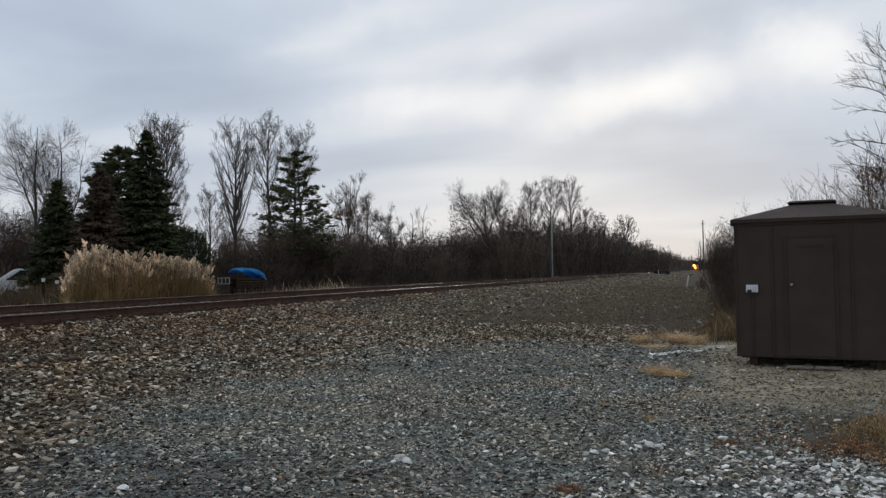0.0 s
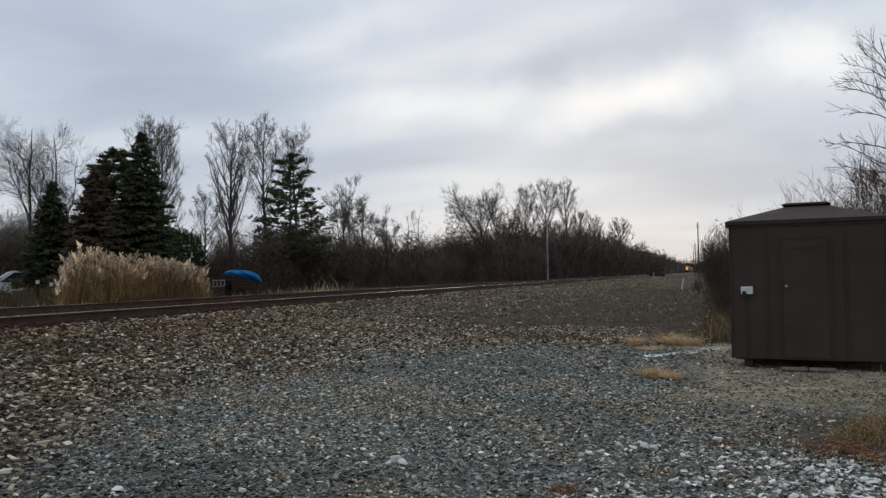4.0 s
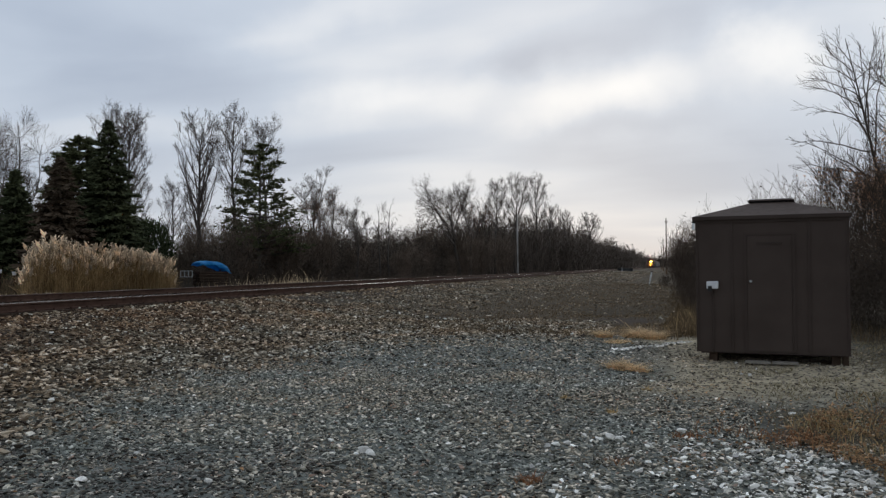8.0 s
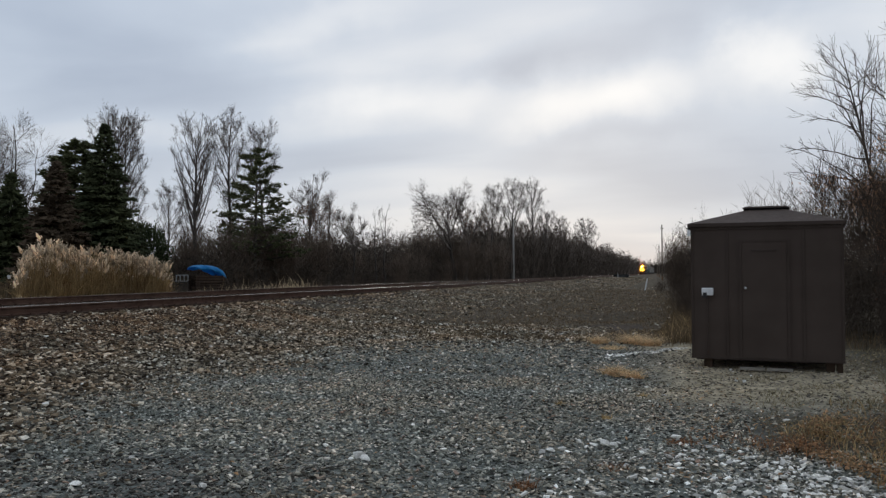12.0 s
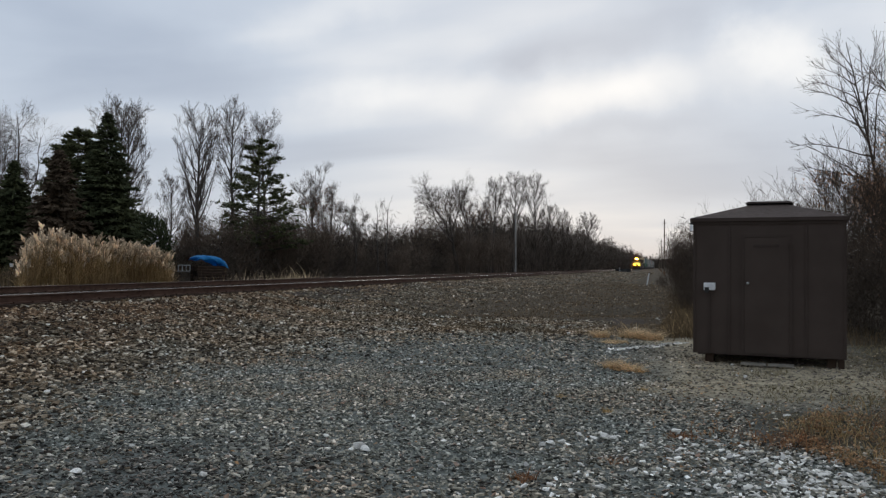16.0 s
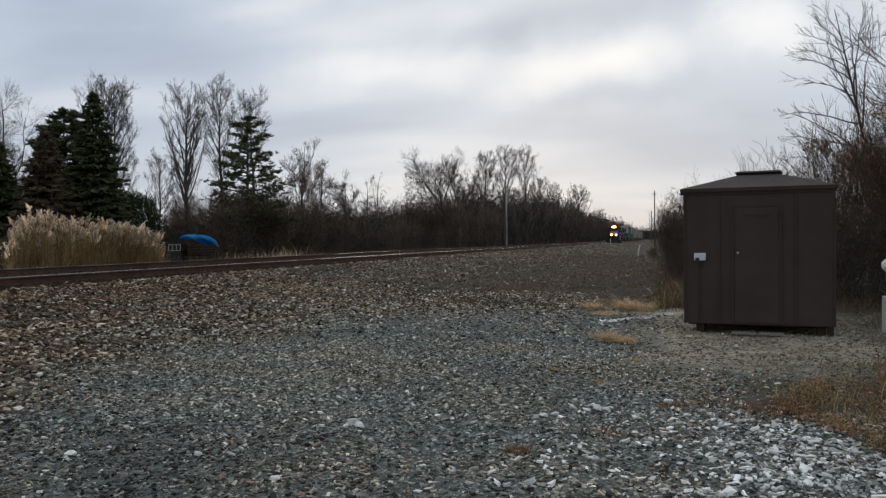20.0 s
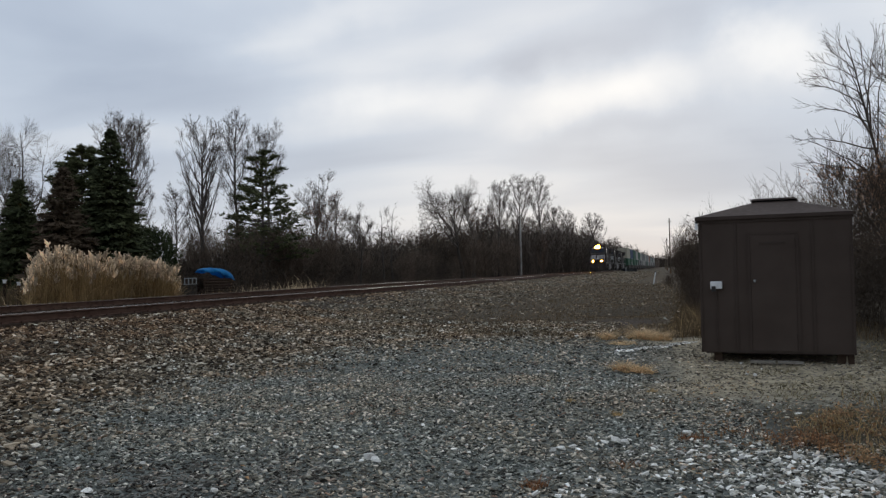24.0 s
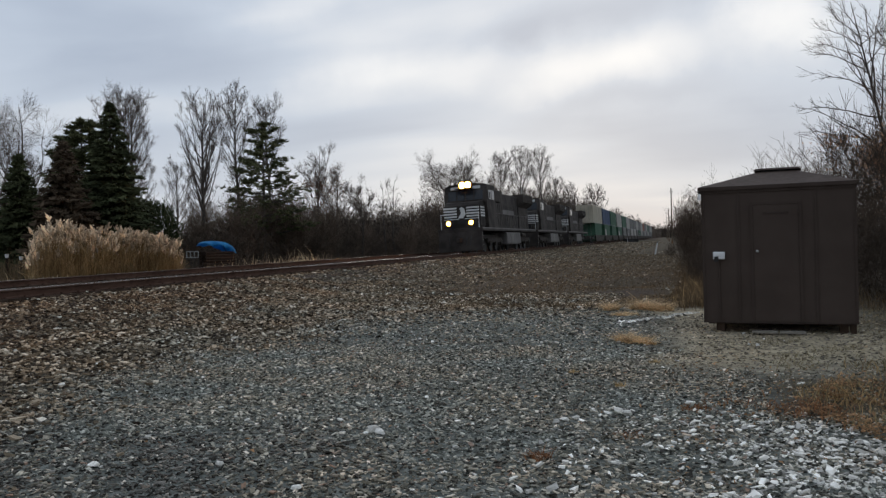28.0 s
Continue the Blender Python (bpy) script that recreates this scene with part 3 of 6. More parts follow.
# ---- stones ----
def stone_shapes(rnd, count):
    """Angular crushed stones: blocks with pushed and cut-back corners, open underneath."""
    V = np.array([[x, y, z] for x in (-1, 1) for y in (-1, 1) for z in (-1, 1)], float) * 0.72
    F = np.array([[0, 1, 3, 2], [4, 6, 7, 5], [0, 4, 5, 1], [2, 3, 7, 6], [0, 2, 6, 4], [1, 5, 7, 3]])
    Vs = V[None] * rnd.uniform(0.55, 1.3, (count, 8, 1)) + rnd.normal(0, 0.17, (count, 8, 3))
    return Vs, F[[0, 1, 2, 3, 5]]


def stone_field(name, rnd, x, y, size, material, label, flat=0.42, sink=0.15):
    n = len(x)
    size = np.minimum(size, 1.9 * np.mean(size))
    Vs, F = stone_shapes(rnd, n)
    ang = rnd.uniform(0, 2 * np.pi, n)
    sx, sy, sz = size * rnd.uniform(0.85, 1.65, n), size * rnd.uniform(0.5, 0.95, n), size * flat * rnd.uniform(0.6, 1.15, n)
    Vs = Vs * np.stack([sx, sy, sz], -1)[:, None]
    tilt = rnd.normal(0, 0.30, n)
    zz = Vs[..., 2] * np.cos(tilt)[:, None] + Vs[..., 0] * np.sin(tilt)[:, None]
    xx = Vs[..., 0] * np.cos(tilt)[:, None] - Vs[..., 2] * np.sin(tilt)[:, None]
    c, s = np.cos(ang)[:, None], np.sin(ang)[:, None]
    X = xx * c - Vs[..., 1] * s + x[:, None]
    Y = xx * s + Vs[..., 1] * c + y[:, None]
    Z = zz + (ground_z(x, y) + sz * (0.5 - sink) + size * rnd.uniform(-0.35, 0.55, n))[:, None]
    V = np.stack([X, Y, Z], -1).reshape(-1, 3)
    FF = (F[None] + 8 * np.arange(n)[:, None, None]).reshape(-1, 4)
    ob = part(name, mesh_from(name, V, FF, material), None, GROUND)
    return tagged(ob, label, kind="stuff")


def build_stones():
    rnd = np.random.default_rng(5)

    def scatter(n, x0, x1, y0, y1, keep):
        x, y = rnd.uniform(x0, x1, n), rnd.uniform(y0, y1, n)
        k = keep(x, y)
        return x[k], y[k]

    def in_view(x, y, margin=3.0):
        """The wedge of lot and bank that the camera sees; stones are kept inside it."""
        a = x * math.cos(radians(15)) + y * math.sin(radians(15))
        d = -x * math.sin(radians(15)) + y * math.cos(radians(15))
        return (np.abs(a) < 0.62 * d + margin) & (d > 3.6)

    # grey gravel of the lot
    edge = lambda x, y: x + 0.4 * np.sin(y * 0.8) + rnd.normal(0, 1, len(x)) * (0.6 + 1.9 * smooth(14, 18, y)) - lot_edge(y)  # noqa: E731
    grey = lambda x, y: in_view(x, y) & (edge(x, y) > -0.1) & ~((x + rnd.normal(0, 0.35, len(x)) > -0.3) & (y > 10.2)) & ((x < 0.8) | (y < 7.7) | (rnd.uniform(0, 1, len(x)) < 0.16))  # noqa: E731
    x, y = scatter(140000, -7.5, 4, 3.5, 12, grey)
    # a wavy patch at the near left takes the darker stones
    blot = smooth(6.9, 5.5, y - 0.10 * (x + 3) + 0.35 * np.sin(x * 2.3)) * smooth(-1.6, -3.4, x) * (0.7 + 0.3 * np.sin(x * 3.7 + y * 2.9))
    stained = rnd.uniform(0, 1, len(x)) < blot
    for k, m, text in ((~stained, M_STONE, "blue-grey crushed gravel stones of the lot"), (stained, M_STONE_DARKER, "darker gravel stones of the lot")):
        stone_field("gravel", rnd, x[k], y[k], rnd.gamma(4, 0.0031, int(k.sum())), m, text)
    x, y = scatter(40000, -8, 2, 12, 24, grey)
    stone_field("far_gravel", rnd, x, y, rnd.gamma(4, 0.0044, len(x)), M_STONE, "blue-grey crushed gravel stones")
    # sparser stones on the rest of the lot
    xs, ys = scatter(9000, -9, 5, -5, 5.5, lambda x, y: ~in_view(x, y) | (y < 3.6))
    stone_field("outer_gravel", rnd, xs, ys, rnd.gamma(4, 0.0050, len(xs)), M_STONE, "blue-grey crushed gravel stones of the lot")
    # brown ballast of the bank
    brown = lambda x, y: in_view(x, y) & (edge(x, y) < 0.1)  # noqa: E731
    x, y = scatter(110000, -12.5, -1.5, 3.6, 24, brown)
    near_rail = x + rnd.normal(0, 0.7, len(x)) < -9.6
    for k, m, text in ((near_rail, M_STONE_RUST, "rust-stained ballast stones beside the rails"), (~near_rail, M_STONE_BROWN, "brown and grey ballast stones of the bank")):
        stone_field("ballast", rnd, x[k], y[k], rnd.gamma(4, 0.0058, int(k.sum())), m, text)
    x, y = scatter(5200, -12.75, -12.1, 6, 60, in_view)
    stone_field("shoulder_ballast", rnd, x, y, rnd.gamma(4, 0.0070, len(x)), M_STONE_RUST, "rust-stained ballast stones against the tie ends", sink=-0.5)
    x, y = scatter(62000, -12.6, 0.3, 19, 90, lambda x, y: in_view(x, y) & (rnd.uniform(0, 1, len(x)) < (1.2 - (y - 24) / 75) * (0.13 + 0.87 * smooth(-5.0, -9.5, x)) * (1 - hollow_shade(x, y))))
    stone_field("far_ballast", rnd, x, y, rnd.gamma(4, 0.0085, len(x)), M_STONE_DULL, "brown and grey ballast stones of the bank")
    x, y = scatter(9000, -12.6, -3.5, 75, 230, lambda x, y: in_view(x, y))
    stone_field("distant_ballast", rnd, x, y, rnd.gamma(6, 0.010, len(x)), M_STONE_DULL, "brown and grey ballast stones of the bank")
    # pale limestone beside the lot's edge
    pale = lambda x, y: (y < weed_edge(x) + rnd.normal(0, 0.13, len(x))) & (rnd.uniform(0, 1, len(x)) < (0.03 + 0.09 * smooth(-1.5, -0.7, x) + 0.85 * smooth(-0.4, 1.1, x)) * (0.65 + 0.35 * np.sin(x * 4.1 + 2 * np.sin(y * 3.7)) * np.sin(y * 6.3)))  # noqa: E731
    x, y = scatter(12500, -1.9, 3.4, 4.6, 8.0, pale)
    stone_field("limestone", rnd, x, y, rnd.gamma(5, 0.0034, len(x)), M_STONE_WHITE, "pale crushed limestone along the lot's edge", sink=-0.35)
    # stones on the dusty ground by the shed
    x, y = scatter(4200, -0.2, 3.8, 8.8, 17, lambda x, y: rnd.uniform(0, 1, len(x)) < smooth(-0.2, 0.7, np.sin(x * 1.7 + y * 0.9) * np.sin(y * 1.5 - x) + 0.3))
    stone_field("mixed_gravel", rnd, x, y, rnd.gamma(3, 0.0048, len(x)), M_STONE_PALE, "scattered brown and pale stones before the shed", sink=0.35)
    x, y = scatter(9000, -0.8, 3.4, 9.3, 17, lambda x, y: rnd.uniform(0, 1, len(x)) < 0.8)
    stone_field("dusty_gravel", rnd, x, y, rnd.gamma(3, 0.0042, len(x)), M_STONE_DUSTY, "fine dusty gravel before the shed")
    # a narrow strip of pale spilt gravel
    x = -1.07 + 1.47 * rnd.uniform(0, 1, 520) ** 1.5
    y = 15.27 + 1.6 * (x + 1.07) + 0.06 * np.sin(x * 9) + rnd.normal(0, 0.11, 520)
    stone_field("spilt_gravel", rnd, x, y, rnd.gamma(4, 0.0045, 520), M_STONE_WHITE, "narrow strip of pale spilt gravel", sink=0.1)
    # single pale stones
    shapes = []
    for i in range(8):
        bm = bmesh.new()
        for p in rnd.normal(0, 1, (16, 3)):
            bm.verts.new(p / np.linalg.norm(p) * rnd.uniform(0.75, 1.05) * (1.0, 0.72, 0.5))
        bmesh.ops.convex_hull(bm, input=bm.verts[:])
        me = bpy.data.meshes.new("stone")
        bm.to_mesh(me)
        bm.free()
        me.materials.append(M_STONE_LOOSE)
        shapes.append(me)
    spots = [(-2.52, 6.52, 0.075), (-2.43, 6.45, 0.06), (-0.64, 7.52, 0.055), (-0.55, 7.58, 0.07), (-0.47, 7.5, 0.06), (-0.99, 7.2, 0.055), (-1.06, 7.12, 0.05), (-0.9, 7.3, 0.05),
             (-0.78, 7.62, 0.05), (0.08, 7.96, 0.06), (-7.05, 8.05, 0.06), (-2.2, 19.0, 0.09), (-3.2, 5.2, 0.05), (-4.1, 5.0, 0.06)]
    for i in range(150):
        yy = rnd.uniform(4.4, 14)
        xx = rnd.uniform(-9, 1.6)
        spots.append((xx, yy, min(rnd.gamma(5, 0.0055), 0.045)))
    for i, (xx, yy, s) in enumerate(spots):
        ob = part("stone", shapes[i % 8], None, GROUND)
        ob.matrix_world = pose(xx, yy, float(ground_z(xx, yy)) + 0.35 * s, rnd.uniform(-15, 15), rnd.uniform(-15, 15), rnd.uniform(0, 360)) @ Matrix.Scale(s, 4)


# ---- shed ----
def build_shed():
    W, D, Z0, Z1 = 2.27, 2.35, 0.165, 2.33
    shed = thing("equipment_shed", pose(0.40, 14.08, 0, 0, 0, -8.2), "dark brown painted equipment shed with hip roof on wooden blocks", "shed")
    t = 0.05
    part("front_wall", box(0, 0, Z0, W, t, Z1, 0.004), M_SHED, shed)
    part("back_wall", box(0, D - t, Z0, W, D, Z1), M_SHED, shed)
    part("side_wall", box(0, t + 0.002, Z0, t, D - t - 0.002, Z1), M_SHED, shed)
    part("side_wall", box(W - t, t + 0.002, Z0, W, D - t - 0.002, Z1), M_SHED, shed)
    part("floor_frame", box(0.03, 0.35, Z0 - 0.06, W - 0.03, D - 0.03, Z0 - 0.002), M_SHED_DARK, shed)
    for x in (0.0, 0.545, 1.685, W - 0.035):
        part("batten", box(x, -0.018, Z0 + 0.004, x + 0.035, -0.002, Z1 - 0.06, 0.003), M_SHED_DARK, shed)
    part("bottom_trim", box(-0.004, -0.014, Z0 - 0.006, W + 0.004, -0.002, Z0 + 0.012), M_SHED_DARK, shed)
    part("top_trim", box(-0.01, -0.02, Z1 - 0.07, W + 0.01, -0.002, Z1 - 0.004), M_SHED_DARK, shed)
    # door in its frame
    dx0, dx1, dz1 = 0.79, 1.455, 2.045
    fr = part("door_frame", box(dx0 - 0.05, -0.022, Z0 + 0.02, dx0 - 0.003, -0.003, dz1 + 0.045), M_SHED_DARK, shed)
    part("jamb", box(dx1 + 0.003, -0.022, Z0 + 0.02, dx1 + 0.05, -0.003, dz1 + 0.045), M_SHED_DARK, fr)
    part("head", box(dx0 - 0.003, -0.022, dz1 + 0.004, dx1 + 0.003, -0.003, dz1 + 0.045), M_SHED_DARK, fr)
    door = part("door", box(dx0, -0.016, Z0 + 0.03, dx1, -0.003, dz1, 0.003), M_SHED, shed, "brown flush steel door with louvre")
    for i in range(2):
        z = 1.90 + i * 0.022
        part("louvre_slat", prism([(-0.017, z), (-0.024, z - 0.008), (-0.024, z - 0.003), (-0.017, z + 0.008)], 0.93, 1.31), M_SHED_DARK, door)
    bm = bmesh.new()
    bmesh.ops.create_uvsphere(bm, u_segments=12, v_segments=8, radius=0.022, matrix=Matrix.Translation((0.845, -0.06, 1.31)))
    tube((0.845, -0.016, 1.31), (0.845, -0.05, 1.31), 0.014, bm=bm)
    part("knob", bm, M_METAL, door, "bright metal door knob")
    for z in (0.36, 1.1, 1.85):
        part("hinge", tube((dx1 + 0.004, -0.03, z), (dx1 + 0.004, -0.03, z + 0.1), 0.012, n=8), M_SHED_DARK, door)
    # hip roof with a vent cap
    o, ze = 0.045, 2.335
    def hip(bm, x0, y0, x1, y1, z0, a0, b0, a1, b1, z1):
        lo = [bm.verts.new((x, y, z0)) for x, y in ((x0, y0), (x1, y0), (x1, y1), (x0, y1))]
        hi = [bm.verts.new((x, y, z1)) for x, y in ((a0, b0), (a1, b0), (a1, b1), (a0, b1))]
        bm.faces.new(lo)
        bm.faces.new(hi)
        for i in range(4):
            bm.faces.new((lo[i], lo[(i + 1) % 4], hi[(i + 1) % 4], hi[i]))
        bmesh.ops.recalc_face_normals(bm, faces=bm.faces)
        return bm
    roof = part("roof", hip(bmesh.new(), -o, -o, W + o, D + o, ze + 0.03, 0.84, 0.86, 1.42, 1.44, 2.63), M_ROOF, shed, "low brown hip roof")
    part("eave_trim", box(-o - 0.005, -o - 0.005, ze - 0.03, W + o + 0.005, D + o + 0.005, ze + 0.028, 0.004), M_SHED_DARK, roof)
    part("vent_cap", hip(bmesh.new(), 0.76, 0.80, 1.50, 1.50, 2.655, 0.80, 0.84, 1.46, 1.46, 2.685), M_SHED_DARK, roof, "dark raised roof vent cap")
    part("vent_collar", box(0.87, 0.89, 2.62, 1.39, 1.41, 2.653), M_DARK, roof)
    # white weatherproof outlet box
    ob = part("outlet_box", box(0.17, -0.085, 1.19, 0.35, -0.002, 1.31, 0.012), M_WHITE, shed, "white weatherproof electrical box")
    for i in range(3):
        part("cover_rib", box(0.18, -0.093, 1.205 + i * 0.035, 0.345, -0.086, 1.222 + i * 0.035, 0.002), M_WHITE, ob)
    part("shadow_plug", box(0.19, -0.102, 1.15, 0.255, -0.0945, 1.235, 0.003), M_DARK, ob)
    part("conduit", tube((0.26, -0.02, 1.145), (0.26, -0.02, Z0 + 0.02), 0.012, n=8), M_SHED_DARK, ob)
    lamp = part("corner_light", tube((-0.03, -0.02, 2.16), (-0.03, -0.02, 2.26), 0.03, 0.02), M_WHITE, shed, "small white corner fitting")
    part("bracket", box(-0.05, -0.012, 2.26, 0.0, -0.002, 2.30), M_DARK, lamp)
    for x in (0.18, 2.0):
        for y in (0.1, D - 0.3):
            part("skid_block", box(x, y, -0.03, x + 0.13, y + 0.24, Z0 - (0.004 if y < 1 else 0.064), 0.008), M_TIE, shed, "dark weathered wooden support block")
    part("skid_block", box(2.05 + 0.1, 0.02, -0.03, 2.05 + 0.19, 0.2, Z0 - 0.004, 0.008), M_TIE, shed)
    for x in (0.72, 1.12):
        b = part("plank", box(0, 0, 0, 0.37, 0.14, 0.035, 0.005), M_BOARD)
        b.matrix_world = pose(0.40 + x * 0.99, 13.83 - x * 0.142, 0.022, 0, 0, -8 + random.uniform(-2, 2))
        tagged(b, "short pale weathered board lying before the shed", "board", "boards by the shed")


build_shed()


# ---- utility pole with meter boxes ----
def build_meter_pole():
    pole = thing("utility_pole", pose(2.128, 7.78, 0, 0, 0.6, 0), "weathered wooden utility pole with electric meter boxes", "utility pole")
    bm = bmesh.new()
    H, n, k = 9.0, 20, 14
    rows = []
    for j in range(k):
        z = -0.3 + (H + 0.3) * j / (k - 1)
        r = 0.152 - 0.045 * j / (k - 1)
        rows.append([bm.verts.new(((r + 0.004 * math.sin(5 * a + j)) * math.cos(a), (r + 0.004 * math.sin(3 * a)) * math.sin(a), z)) for a in (2 * math.pi * i / n for i in range(n))])
    for j in range(k - 1):
        for i in range(n):
            bm.faces.new((rows[j][i], rows[j][(i + 1) % n], rows[j + 1][(i + 1) % n], rows[j + 1][i]))
    bm.faces.new(rows[-1])
    for f in bm.faces:
        f.smooth = True
    part("shaft", bm, M_POLE, pole, "weathered brown wooden pole shaft")
    m1 = part("meter_box", box(-0.150, 0.235, 1.155, 0.06, 0.375, 1.425, 0.01), M_BOX_SHADE, pole, "grey metal electric meter box")
    part("cover", box(-0.160, 0.23, 1.145, -0.152, 0.38, 1.425, 0.003), M_METAL, m1, "pale grey front cover")
    part("top_flange", box(-0.160, 0.23, 1.427, 0.06, 0.38, 1.438, 0.003), M_METAL, m1)
    dome = bmesh.new()
    bmesh.ops.create_uvsphere(dome, u_segments=16, v_segments=10, radius=0.05, matrix=Matrix.Translation((-0.178, 0.30, 1.295)) @ Matrix.Diagonal((0.75, 1, 1, 1)))
    tube((-0.161, 0.30, 1.295), (-0.182, 0.30, 1.295), 0.057, 0.057, 16, dome)
    part("meter_dial", dome, M_WHITE, m1, "round glass-covered meter")
    m2 = part("breaker_box", box(-0.175, 0.235, 0.70, 0.06, 0.395, 1.00, 0.008), M_BOX_SHADE, pole, "grey metal breaker box")
    part("box_lid", box(-0.186, 0.23, 0.69, -0.177, 0.40, 1.00, 0.003), M_METAL, m2, "pale grey front lid")
    part("top_flange", box(-0.186, 0.23, 1.002, 0.06, 0.40, 1.014, 0.003), M_METAL, m2)
    part("conduit", tube((-0.09, 0.30, 1.014), (-0.09, 0.30, 1.155), 0.025), M_METAL, pole)
    part("mounting_board", box(-0.11, 0.12, 0.64, 0.05, 0.233, 1.52), M_BOARD, pole)


build_meter_pole()


# ---- far poles and marker ----
def far_pole(name, x, y, h, r, material, label, arms):
    z = float(ground_z(x, y))
    p = thing(name, pose(x, y, z), label, "utility pole", "line poles" if arms else "")
    part("shaft", tube((0, 0, -0.3), (0, 0, h), r, r * 0.65, 10), material, p)
    for k, a in enumerate(arms):
        part("cross_arm", box(-0.35, -0.05, a, 0.35, 0.05, a + 0.1, 0.01), M_POLE, p)
        for s in (-0.28, 0.28):
            part("insulator", tube((s, 0, a + 0.12), (s, 0, a + 0.30), 0.05, 0.03, 6), M_METAL, p)


far_pole("signal_mast", -23.0, 126, 9.6, 0.15, M_POLE_PALE, "slim pale pole standing behind the far track", ())
far_pole("utility_pole", -0.83, 186, 12.2, 0.17, M_POLE, "tall dark wooden line pole beside the railway", (11.3,))
far_pole("utility_pole", -2.4, 300, 11.5, 0.17, M_POLE, "tall dark wooden line pole beside the railway", (10.6,))
far_pole("utility_pole", -4.2, 420, 11.5, 0.17, M_POLE, "tall dark wooden line pole beside the railway", (10.6,))


def build_marker(x, y, lean, label):
    z = float(ground_z(x, y))
    p = thing("marker_post", pose(x, y, z, 0, lean, 0), label, "marker post", "trackside markers")
    part("post", box(-0.045, -0.02, -0.2, 0.045, 0.02, 1.06, 0.006), M_WHITE, p, "white painted post")
    part("cap", box(-0.06, -0.03, 1.062, 0.06, 0.03, 1.13, 0.008), M_DARK, p, "dark cap")


build_marker(-1.76, 72, 11, "leaning white trackside marker post with dark cap")

def build_cabinet():
    x, y = -10.4, 200
    c = thing("trackside_cabinet", pose(x, y, float(ground_z(x, y)) - 0.1, 0, 0, 0), "low dark trackside cabinet beside the near track", "cabinet")
    part("body", box(-1.8, -0.5, 0, 1.8, 0.5, 0.75, 0.03), M_DARK, c)
    part("lid", box(-1.86, -0.56, 0.752, 1.86, 0.56, 0.82, 0.02), M_DARK, c)
    part("door", box(-0.8, -0.52, 0.1, -0.05, -0.503, 0.68, 0.01), M_LOCO_GREY, c)
    part("door", box(0.05, -0.52, 0.1, 0.8, -0.503, 0.68, 0.01), M_LOCO_GREY, c)


build_cabinet()
build_marker(-10.6, 190, -3, "small white trackside marker post")


# ---- plants ----
def sprout(rnd, P, R, count, s0, s1, angle, length, up, points, taper=0.45, wob=0.06, s_len=0.5, slim=0.013):
    """Side branches of the given polylines: their points and radii."""
    n, k = P.shape[:2]
    idx = np.repeat(np.arange(n), count)
    s = rnd.uniform(s0, s1, len(idx))
    f = s * (k - 1)
    i = np.minimum(f.astype(int), k - 2)
    w = (f - i)[:, None]
    base = P[idx, i] * (1 - w) + P[idx, i + 1] * w
    rad = R[idx, i] * (1 - w[:, 0]) + R[idx, i + 1] * w[:, 0]
    tan = P[idx, i + 1] - P[idx, i]
    tan /= np.linalg.norm(tan, axis=1, keepdims=True) + 1e-9
    side = rnd.normal(0, 1, (len(idx), 3))
    side -= (side * tan).sum(1, keepdims=True) * tan
    side /= np.linalg.norm(side, axis=1, keepdims=True) + 1e-9
    a = np.radians(angle) * rnd.uniform(0.7, 1.3, len(idx))[:, None]
    d = np.cos(a) * tan + np.sin(a) * side
    ln = (length * rnd.uniform(0.55, 1.25, len(idx)) * (1 - s_len * (s - s0) / (s1 - s0 + 1e-6)))[:, None]
    t = np.linspace(0, 1, points)[None, :, None]
    Q = base[:, None] + d[:, None] * ln[:, None] * t + np.array([0, 0, 1.0]) * up * ln[:, None] * t ** 2
    bend = rnd.normal(0, wob, (len(idx), points, 3)) * ln[:, None] * (t > 0)
    Q += np.cumsum(bend, 1) * 0.6
    r0 = np.minimum(rad * 0.7, slim * ln[:, 0] + 0.004)
    RR = r0[:, None] * (1 - (1 - taper) * np.linspace(0, 1, points)[None])
    return Q, RR


def stem_line(rnd, h, r, lean=(0, 0), k=8, wob=0.02, top=0.12):
    t = np.linspace(0, 1, k)
    P = np.stack([lean[0] * t ** 1.3, lean[1] * t ** 1.3, h * t - 0.15 * (t == 0)], -1)
    P[1:, :2] += np.cumsum(rnd.normal(0, wob * h, (k - 1, 2)), 0) * 0.5
    return P[None], (r * (1 - (1 - top) * t))[None]


def leaf_quads(rnd, pts, size, count, spread):
    """Small flat leaves strewn round the given points."""
    idx = rnd.integers(0, len(pts), count)
    c = pts[idx] + rnd.normal(0, spread, (count, 3))
    u = rnd.normal(0, 1, (count, 3))
    u /= np.linalg.norm(u, axis=1, keepdims=True)
    v = np.cross(u, rnd.normal(0, 1, (count, 3)))
    v /= np.linalg.norm(v, axis=1, keepdims=True) + 1e-9
    s = (size * rnd.uniform(0.6, 1.4, count))[:, None]
    V = np.stack([c - u * s, c + v * s * 0.5, c + u * s, c - v * s * 0.5], 1).reshape(-1, 3)
    return V, np.arange(4 * count).reshape(-1, 4)


